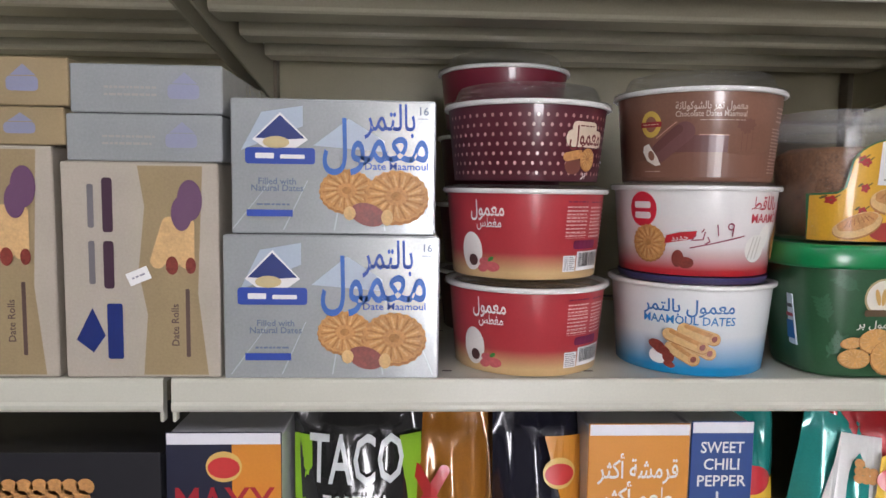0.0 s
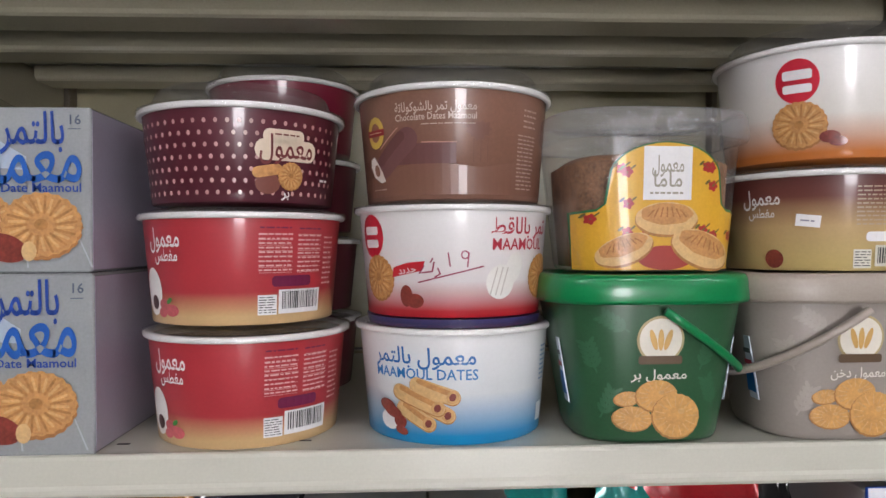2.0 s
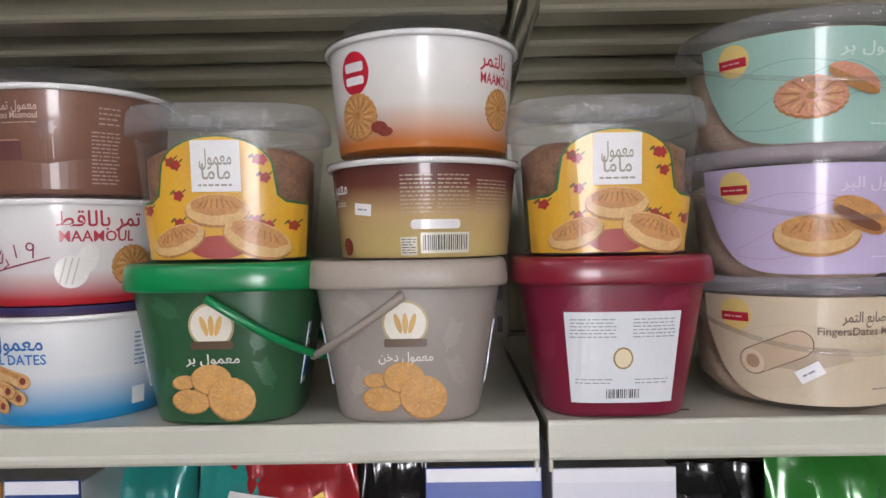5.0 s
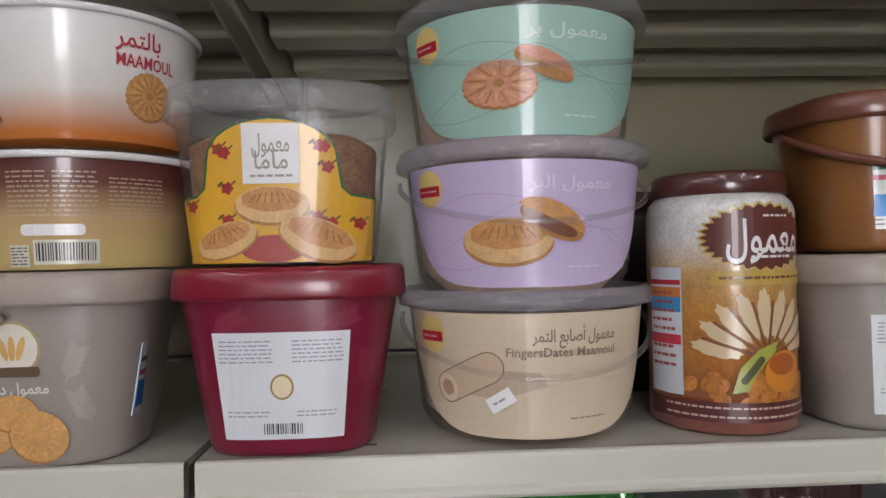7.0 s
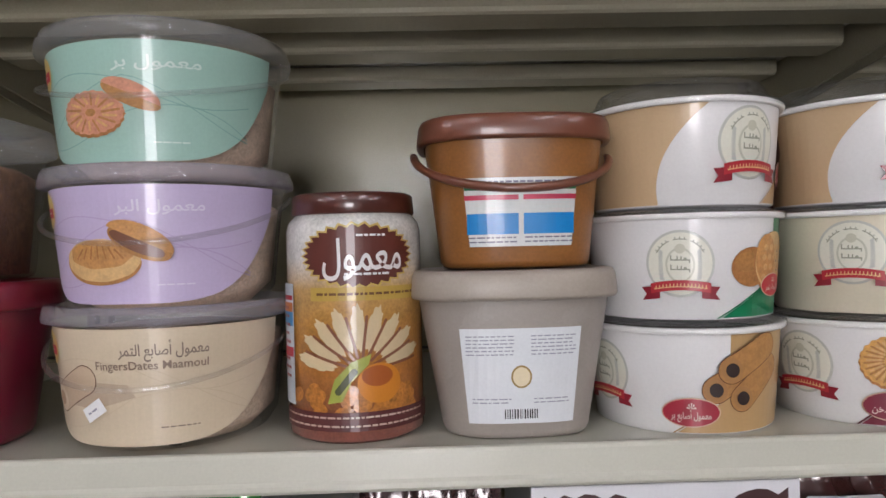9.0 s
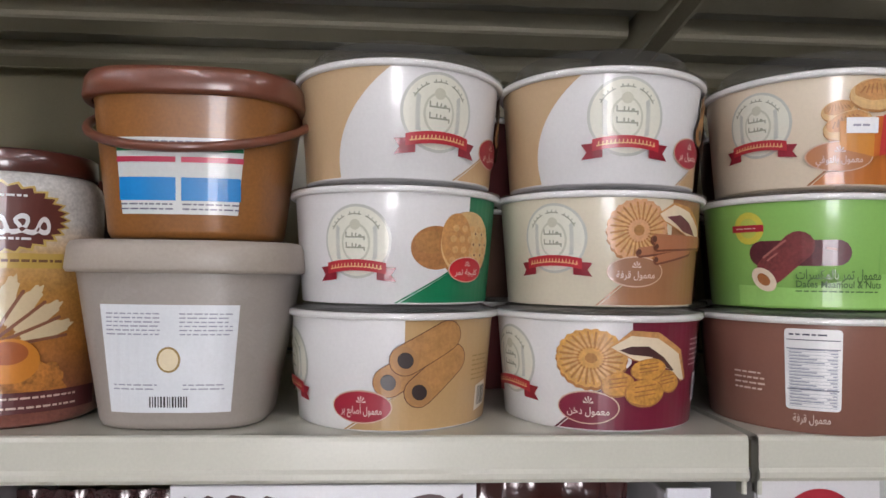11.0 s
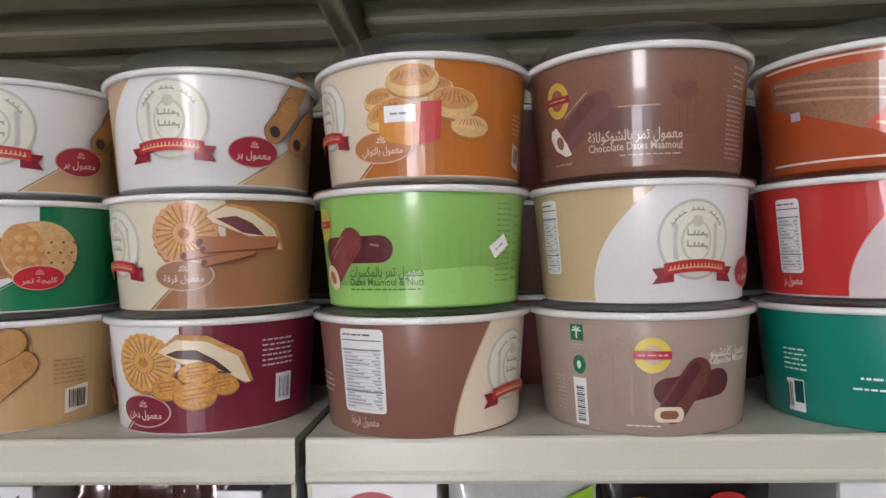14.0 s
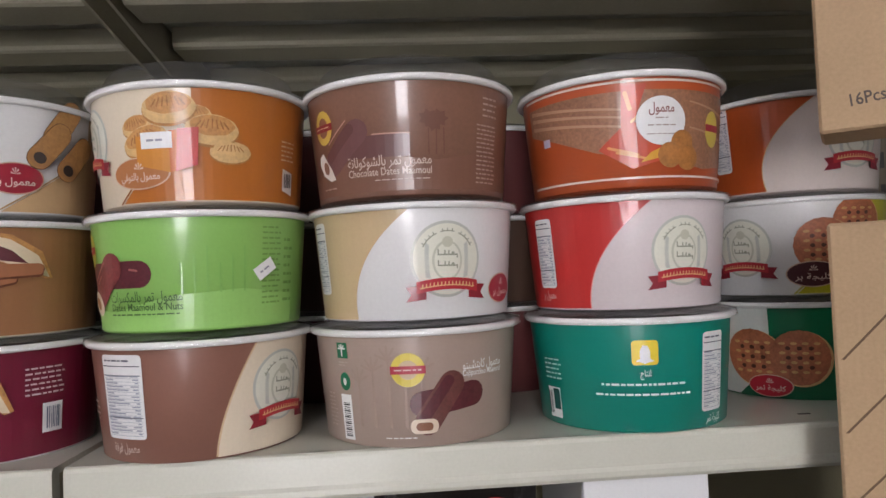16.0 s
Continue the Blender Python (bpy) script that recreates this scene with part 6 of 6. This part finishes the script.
stick(t, "roundel_band", ink((0.36, 0.01, 0.03)), [rect(0.0475, 0.0435, 0.0685, 0.0490)], s, 4)
stick(t, "side_mark", ink((0.45, 0.38, 0.50)), [rect(-0.0955, 0.0395, -0.0875, 0.0460)], s, 3)

t, s = col(2.4505, 1, (0.66, 0.58, 0.58), "red and pale pink paper biscuit tub with a round seal", 0.0, -0.012)
swoop(t, s, (0.45, 0.025, 0.022), ((-0.0075, 0.0815), (-0.0375, 0.0510), (-0.0545, 0.001)), (0.66, 0.35, 0.33))
emblem(t, s, 0.0205, 0.0440, 0.0262)
table_label(t, s, -0.1075, 0.0180, -0.0860, 0.0750, 16)
stick(t, "title", ink((0.65, 0.45, 0.42)), letters("معمول بر", -0.097, 0.012, 0.009, 0.018), s, 3)

t, s = col(2.4505, 0, (0.0, 0.20, 0.15), "teal green paper tub with white print", 0.0, -0.012)
stick(t, "yellow_square", ink((0.68, 0.50, 0.015)), [rrect(-0.0245, 0.0525, -0.0050, 0.0715, 0.0028)], s, 2)
stick(t, "square_mark", ink(WHITE), [[(-0.0215, 0.0555), (-0.0185, 0.0575), (-0.0185, 0.0635), (-0.0165, 0.0675), (-0.0130, 0.0675), (-0.0110, 0.0635), (-0.0110, 0.0575), (-0.0080, 0.0555), (-0.0125, 0.0545), (-0.0148, 0.0535), (-0.0170, 0.0545)]], s, 3)
stick(t, "address_print", ink((0.58, 0.68, 0.64)), letters("انتاج", -0.0145, 0.0460, 0.0070, 0.008) + bars(-0.0480, 0.0350, 0.0165, 0.0400, 1) + bars(-0.0530, 0.0275, 0.0205, 0.0320, 1), s, 2)
table_label(t, s, 0.0320, 0.0130, 0.0560, 0.0750, 16)
stick(t, "title", ink((0.6, 0.7, 0.66)), letters("كليجة تمر", 0.046, 0.007, 0.0085, 0.018), s, 3)
stick(t, "barcode_panel", ink(WHITE), [rect(-0.1040, 0.0060, -0.0880, 0.0310)], s, 2)
stick(t, "dark_mark", ink((0.0, 0.06, 0.05)), [rect(-0.0965, 0.0130, -0.0885, 0.0300)], s, 3)
stick(t, "barcode", ink(BLACK), barcode(-0.1035, 0.009, -0.0985, 0.028), s, 3)
stick(t, "side_print", ink((0.40, 0.58, 0.52)), bars(-0.105, 0.037, -0.084, 0.056, 5), s, 2)

t, s = col(2.648, 2, (0.68, 0.59, 0.54), "orange and white paper biscuit tub with a round seal", 0, 0.06)
swoop(t, s, (0.40, 0.07, 0.015), ((-0.0200, 0.083), (-0.0480, 0.0580), (-0.0640, 0.008)), (0.6, 0.4, 0.2))
table_label(t, s, -0.1120, 0.0230, -0.0930, 0.0860, 16)
emblem(t, s, 0.018, 0.047, 0.0275)
t, s = col(2.648, 1, WHITE, "white paper tub printed with round crackers", 0, 0.06)
emblem(t, s, -0.0860, 0.0450, 0.0265)
corner(t, s, (0.45, 0.43, 0.02), 0.006, 0.048, 1.0, (0.5, 0.45, 0.1))
cracker = mat("glazed_cracker", (0.40, 0.13, 0.06), 0.5, coat=0.4, vary=0.35, scale=60)


def printed_cracker(u, v, r, k):
    stick(t, "printed_cracker_edge", biscuit_pale, [ell(u + r * 0.06, v - r * 0.04, r, r, 44)], s, k)
    stick(t, "printed_cracker", cracker, [ell(u, v, r * 0.97, r * 0.98, 44, 0, 0.012, 20)], s, k + 0.4)
    stick(t, "cracker_hole_print", ink((0.09, 0.025, 0.012)), [ell(u + r * 0.36 * i, v + r * 0.34 * j, r * 0.085, r * 0.075, 8) for i in (-1, 0, 1) for j in (-1, 0, 1)], s, k + 0.8)
    stick(t, "cracker_ridge_print", biscuit_ridge, [ell(u + r * 0.36 * i, v + r * 0.34 * j, r * 0.11, r * 0.055, 8) for i in (-1.5, -0.5, 0.5, 1.5) for j in (-1.5, -0.5, 0.5, 1.5)], s, k + 0.8)


printed_cracker(0.013, 0.064, 0.024, 3)
printed_cracker(-0.018, 0.0445, 0.025, 5)
oval(t, s, -0.0270, 0.0190, 0.0225, 0.0118, (0.055, 0.008, 0.012), "كليجة بر")
t, s = col(2.648, 0, DGREEN, "green paper tub printed with round crackers", 0, 0.06)
side(t, s, (0.62, 0.64, 0.60), lambda v: -0.066 - max(0, 0.03 - v) * 1.2, -1)
printed_cracker(-0.0820, 0.0380, 0.0265, 3)
printed_cracker(-0.0420, 0.0385, 0.0255, 5)
oval(t, s, -0.0680, 0.0120, 0.0200, 0.0105, (0.45, 0.012, 0.03), "كليجة تمر")
# the row behind
for bx in (1.80, 1.99, 2.175, 2.36, 2.55):
    for k in range(3):
        paper_tub(bx, 0.272, TIER[k], card((0.11, 0.03, 0.03) if k != 1 else (0.09, 0.05, 0.035)), "dark paper biscuit tub standing in the back row", filling=False)

# ---- the shelf beneath: bags and display boxes ----
LOW = 0.98


def bag(x, y, w, h, rgb, label, accents=(), turn=0.0, tilt=0.0):
    """A pillow bag of crisps: puffed body with crimped flat seals."""
    t = thing("crisp_bag", pose(x, y, LOW, 0, tilt, turn), label, "crisp bag", "crisp bags")
    bm = bmesh.new()
    nx, nz, rng = 18, 26, random.Random(int(x * 1000))
    ph = [rng.uniform(0, 6) for _ in range(6)]
    sheets = []
    for f in (-1, 1):
        rows = []
        for j in range(nz + 1):
            v = j / nz
            row = []
            for i in range(nx + 1):
                u = i / nx * 2 - 1
                puff = max(0.0, (1 - abs(u) ** 2.6)) * max(0.0, math.sin(math.pi * min(1, max(0, (v - 0.04) / 0.92)))) ** 0.5
                crease = 0.004 * math.sin(9 * u + ph[0] + 5 * v) * math.sin(7 * v + ph[1]) + 0.003 * math.sin(23 * u + ph[2]) * (1 - puff)
                row.append(bm.verts.new((u * w / 2 * (1 - 0.05 * math.sin(math.pi * v)), f * (0.035 * puff + 0.0006) + crease, v * h)))
            rows.append(row)
        sheets.append(rows)
        for a, b in zip(rows, rows[1:]):
            for i in range(nx):
                q = (a[i], a[i + 1], b[i + 1], b[i])
                bm.faces.new(q if f < 0 else q[::-1])
    part("body", bm, mat("crisp_bag_foil", rgb, 0.22, metal=0.15, coat=0.8, vary=0.1, scale=25, bump=0.25), t, smooth=True)
    front = lambda u, v, lift: Vector((u, -0.0375 * max(0.0, 1 - abs(2 * u / w) ** 2.6) * max(0.0, math.sin(math.pi * min(1, max(0, (v / h - 0.04) / 0.92)))) ** 0.5 - 0.0052 - lift, v))
    for n, (nm, m, polys) in enumerate(accents):
        stick(t, nm, m, polys, front, 1 + n)
    return t


def display(x, y, w, h, d, rgb, label, accents=(), white_top=True, turn=0.0):
    t = thing("display_box", pose(x, y, LOW, 0, 0, turn), label, "display box", "display boxes")
    part("front_panel", box(-w / 2, 0, 0, w / 2, 0.003, h, 0.0006, 1), card(rgb), t)
    part("body", box(-w / 2, 0.0035, 0, w / 2, d, h - 0.004, 0.001, 1), card((0.62, 0.62, 0.66)) if white_top else card(rgb), t)
    if white_top:
        part("header", box(-w / 2 + 0.001, -0.0004, h - 0.012, w / 2 - 0.001, -0.0001, h - 0.0005), card((0.70, 0.70, 0.74)), t, "plain white top edge")
    for n, (nm, m, polys) in enumerate(accents):
        stick(t, nm, m, polys, flat_surf(-0.0002), 1 + n, step=0)
    return t


top = 1.300 - LOW
BUNCH = ink((0.55, 0.30, 0.08))
display(-0.132, 0.004, 0.245, 0.295, 0.2, (0.012, 0.012, 0.016), "black snack carton printed with golden corn balls", [("ball_print", biscuit, [ell(-0.05 + 0.015 * (i % 7) + 0.004 * (i // 7), 0.236 + 0.012 * (i // 7), 0.009, 0.0085, 18) for i in range(21)])], white_top=False)
logo = lambda u, v: ("round_badge", ink((0.5, 0.03, 0.03)), [ell(u, v, 0.016, 0.011)])
halo = lambda u, v: ("badge_halo", ink((0.62, 0.42, 0.12)), [ell(u, v + 0.001, 0.018, 0.016)])
display(0.054, 0.002, 0.115, top - 0.004, 0.16, (0.012, 0.014, 0.035), "navy and orange crisp display box",
        [("orange_field", ink((0.60, 0.22, 0.02)), [rect(0.008, 0.1, 0.057, top - 0.016)]), halo(0.0, top - 0.04), logo(0.0, top - 0.04), ("red_title", ink((0.33, 0.01, 0.02)), letters("MAXX", 0.0, top - 0.078, 0.045, 0.1))])
bag(0.185, 0.055, 0.14, 0.338, (0.02, 0.02, 0.02), "black and green tortilla crisp bag", [("green_sides", ink((0.22, 0.42, 0.02)), [rect(-0.068, 0.02, -0.048, 0.3), rect(0.045, 0.02, 0.068, 0.3)]),
    ("title", ink((0.55, 0.58, 0.58)), letters("TACO", 0.0, 0.275, 0.07, 0.1)), ("subtitle", ink(WHITE), letters("TORTILLA", 0.0, 0.232, 0.024, 0.07)), ("crisp_print", biscuit, [ell(0.025 * math.cos(k), 0.205 + 0.012 * math.sin(k * 2), 0.02, 0.013, 10) for k in range(7)])])
bag(0.278, 0.07, 0.10, 0.325, (0.33, 0.13, 0.02), "orange foil crisp bag", [("red_mark", ink((0.4, 0.02, 0.02)), [capsule(-0.03, 0.21, 0.0, 0.26, 0.006), capsule(-0.03, 0.26, 0.0, 0.21, 0.006)])])
bag(0.332, 0.10, 0.07, 0.335, (0.30, 0.13, 0.03), "plain golden foil crisp bag")
bag(0.385, 0.055, 0.11, 0.335, (0.012, 0.012, 0.022), "black and orange foil crisp bag", [("orange_field", ink((0.55, 0.22, 0.02)), [[(0, 0.3), (0.045, 0.3), (0.045, 0.2), (0.02, 0.22)]]), halo(0.015, 0.262), logo(0.015, 0.262), ("red_title", ink((0.38, 0.01, 0.02)), letters("MAXX", 0.0, 0.21, 0.045, 0.085))])
display(0.478, 0.002, 0.106, top + 0.004, 0.16, (0.60, 0.24, 0.03), "orange crisp display box with white lettering", [("slogan", ink(WHITE), letters("قرمشة أكثر", 0, top - 0.045, 0.028, 0.085) + letters("طعم أكثر", 0, top - 0.075, 0.028, 0.075))])
display(0.566, 0.003, 0.066, top + 0.006, 0.14, (0.02, 0.06, 0.22), "blue crisp display box with white lettering", [("flavour", ink(WHITE), letters("SWEET", 0, top - 0.022, 0.017, 0.046) + letters("CHILI", 0, top - 0.040, 0.017, 0.038) + letters("PEPPER", 0, top - 0.058, 0.017, 0.052) + letters("حار", 0, top - 0.080, 0.026, 0.03))])
rnd = [("yellow_field", ink(YEL), [[(-0.04, 0.15), (0.04, 0.17), (0.03, 0.24), (-0.04, 0.22)]]), ("red_badge", ink((0.45, 0.02, 0.03)), [ell(0, 0.24, 0.026, 0.016)])]
bag(0.625, 0.09, 0.085, 0.325, (0.02, 0.25, 0.22), "teal foil crisp bag with a red badge", rnd)
bag(0.705, 0.06, 0.13, 0.335, (0.02, 0.28, 0.25), "teal and white foil crisp bag", [("white_field", ink((0.62, 0.62, 0.6)), [[(-0.06, 0.12), (0.0, 0.12), (0.04, 0.3), (-0.03, 0.3)]]), ("printed_nuts", biscuit, [ell(-0.01 + 0.008 * (i % 3), 0.255 + 0.008 * (i // 3), 0.006, 0.005, 10) for i in range(7)])], 0, 8)
bag(0.80, 0.055, 0.12, 0.335, (0.36, 0.015, 0.02), "red foil crisp bag with a yellow band", [("yellow_field", ink(YEL), [[(-0.05, 0.16), (0.05, 0.2), (0.03, 0.3), (-0.02, 0.28)]]), ("red_badge", ink((0.45, 0.02, 0.03)), [ell(0.0, 0.255, 0.028, 0.016)])], 0, -5)
bag(0.872, 0.12, 0.09, 0.30, (0.02, 0.02, 0.02), "black foil crisp bag standing further back")
display(0.948, 0.002, 0.100, top + 0.012, 0.16, (0.01, 0.05, 0.28), "blue crisp display box with a white top")
display(1.060, 0.002, 0.106, top + 0.010, 0.16, (0.62, 0.62, 0.68), "plain white card crisp display box")
bag(1.175, 0.10, 0.12, 0.30, (0.015, 0.015, 0.015), "black foil crisp bag standing further back")
bag(1.278, 0.06, 0.13, 0.335, (0.03, 0.20, 0.03), "green foil crisp bag", [("dark_field", ink((0.01, 0.03, 0.01)), [[(-0.05, 0.2), (0.05, 0.22), (0.05, 0.27), (-0.04, 0.25)]])])
display(1.385, 0.01, 0.08, top + 0.006, 0.14, (0.40, 0.38, 0.36), "plain grey card display box")
bag(1.49, 0.08, 0.13, 0.31, (0.05, 0.02, 0.02), "dark brown foil bag standing beneath the shelf")
torn = display(1.682, 0.004, 0.22, top + 0.016, 0.2, (0.66, 0.66, 0.68), "white carton with a torn open front edge", white_top=False)
rngt = random.Random(8)
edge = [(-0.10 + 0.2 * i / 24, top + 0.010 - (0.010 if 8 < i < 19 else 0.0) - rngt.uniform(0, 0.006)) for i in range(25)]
# one flat dark sheet on the front panel, ragged along its top
stick(torn, "torn_opening", ink((0.05, 0.018, 0.018)), [edge + [(0.10, 0.1), (-0.10, 0.1)]], flat_surf(-0.0002), 1, "dark flat sheet below the torn edge", step=0)
bag(1.86, 0.06, 0.13, 0.325, (0.06, 0.02, 0.018), "dark brown foil biscuit bag", [("title", ink((0.5, 0.48, 0.5)), [rrect(-0.04, 0.285, 0.03, 0.305, 0.004)])])
display(1.952, 0.004, 0.034, top + 0.012, 0.12, (0.6, 0.6, 0.62), "narrow plain white card carton")
display(2.052, 0.002, 0.096, top + 0.019, 0.16, (0.64, 0.63, 0.63), "white carton with a red ring", [("red_ring", ink((0.35, 0.015, 0.03)), [ell(0, top - 0.024, 0.034, 0.036)]), ("ring_middle", ink((0.62, 0.60, 0.60)), [ell(0, top - 0.024, 0.024, 0.026)])], white_top=False)
bag(2.165, 0.055, 0.12, 0.342, (0.60, 0.62, 0.60), "white and lime foil crisp bag", [("lime_field", ink((0.30, 0.52, 0.03)), [[(0.0, 0.15), (0.055, 0.15), (0.055, 0.32), (-0.02, 0.3)]]), ("title", ink((0.1, 0.2, 0.05)), [rrect(0.0, 0.285, 0.045, 0.305, 0.004)])])
bag(2.29, 0.055, 0.14, 0.340, (0.015, 0.012, 0.012), "black foil crisp bag with yellow and red marks", [("yellow_title", ink(YEL), [ell(-0.035, 0.30, 0.018, 0.014), ell(-0.005, 0.295, 0.016, 0.014)]), ("red_mark", ink((0.45, 0.02, 0.02)), [ell(0.03, 0.31, 0.016, 0.008)]), ("crisp_print", biscuit, [ell(0.01 * k, 0.26, 0.012, 0.009, 8) for k in range(-3, 4)])])
display(2.434, 0.002, 0.098, top + 0.020, 0.16, (0.66, 0.66, 0.66), "white carton with red lettering", [("red_mark", ink((0.45, 0.05, 0.04)), [rrect(-0.035 + 0.026 * k, top - 0.03, -0.017 + 0.026 * k, top - 0.004, 0.003) for k in range(3)])], white_top=False)

# ---- cardboard cartons standing out at the end ----
end_carton = thing("cardboard_carton", pose(2.549, -0.06, LOW, 0, 0, -35), "tall brown cardboard carton standing by the shelf", "carton")
part("body", box(0, 0, -LOW, 0.28, 0.05, 0.524, 0.002, 1), cardboard, end_carton)
es = flat_surf(-0.0002)
stick(end_carton, "corrugation", cardboard_dark, [[(0.004, 0.03 + 0.05 * k), (0.006, 0.03 + 0.05 * k), (0.045, 0.075 + 0.05 * k), (0.043, 0.075 + 0.05 * k)] for k in range(9)], es, 1, step=0)
hang = thing("cardboard_carton", pose(2.548, -0.06, LOW + 0.5245, 0, 0, -35), "brown cardboard carton with printed handling marks", "carton")
part("body", box(0.0, 0, 0.062, 0.30, 0.06, 0.30, 0.002, 1), cardboard, hang)
part("stacked_flap", box(0.14, 0.004, 0.0, 0.30, 0.056, 0.0615, 0.001, 1), cardboard, hang)
stick(hang, "count_print", ink((0.07, 0.05, 0.04)), letters("16Pcs.", 0.030, 0.083, 0.012, 0.023, 0.10), es, 1, step=0)
stick(hang, "handling_mark", ink((0.08, 0.055, 0.04)), [[(0.006, 0.19), (0.018, 0.192), (0.018, 0.193), (0.006, 0.191)], [(0.006, 0.19), (0.007, 0.19), (0.007, 0.203), (0.006, 0.203)], [(0.018, 0.192), (0.019, 0.192), (0.019, 0.205), (0.018, 0.205)]], es, 1, step=0)
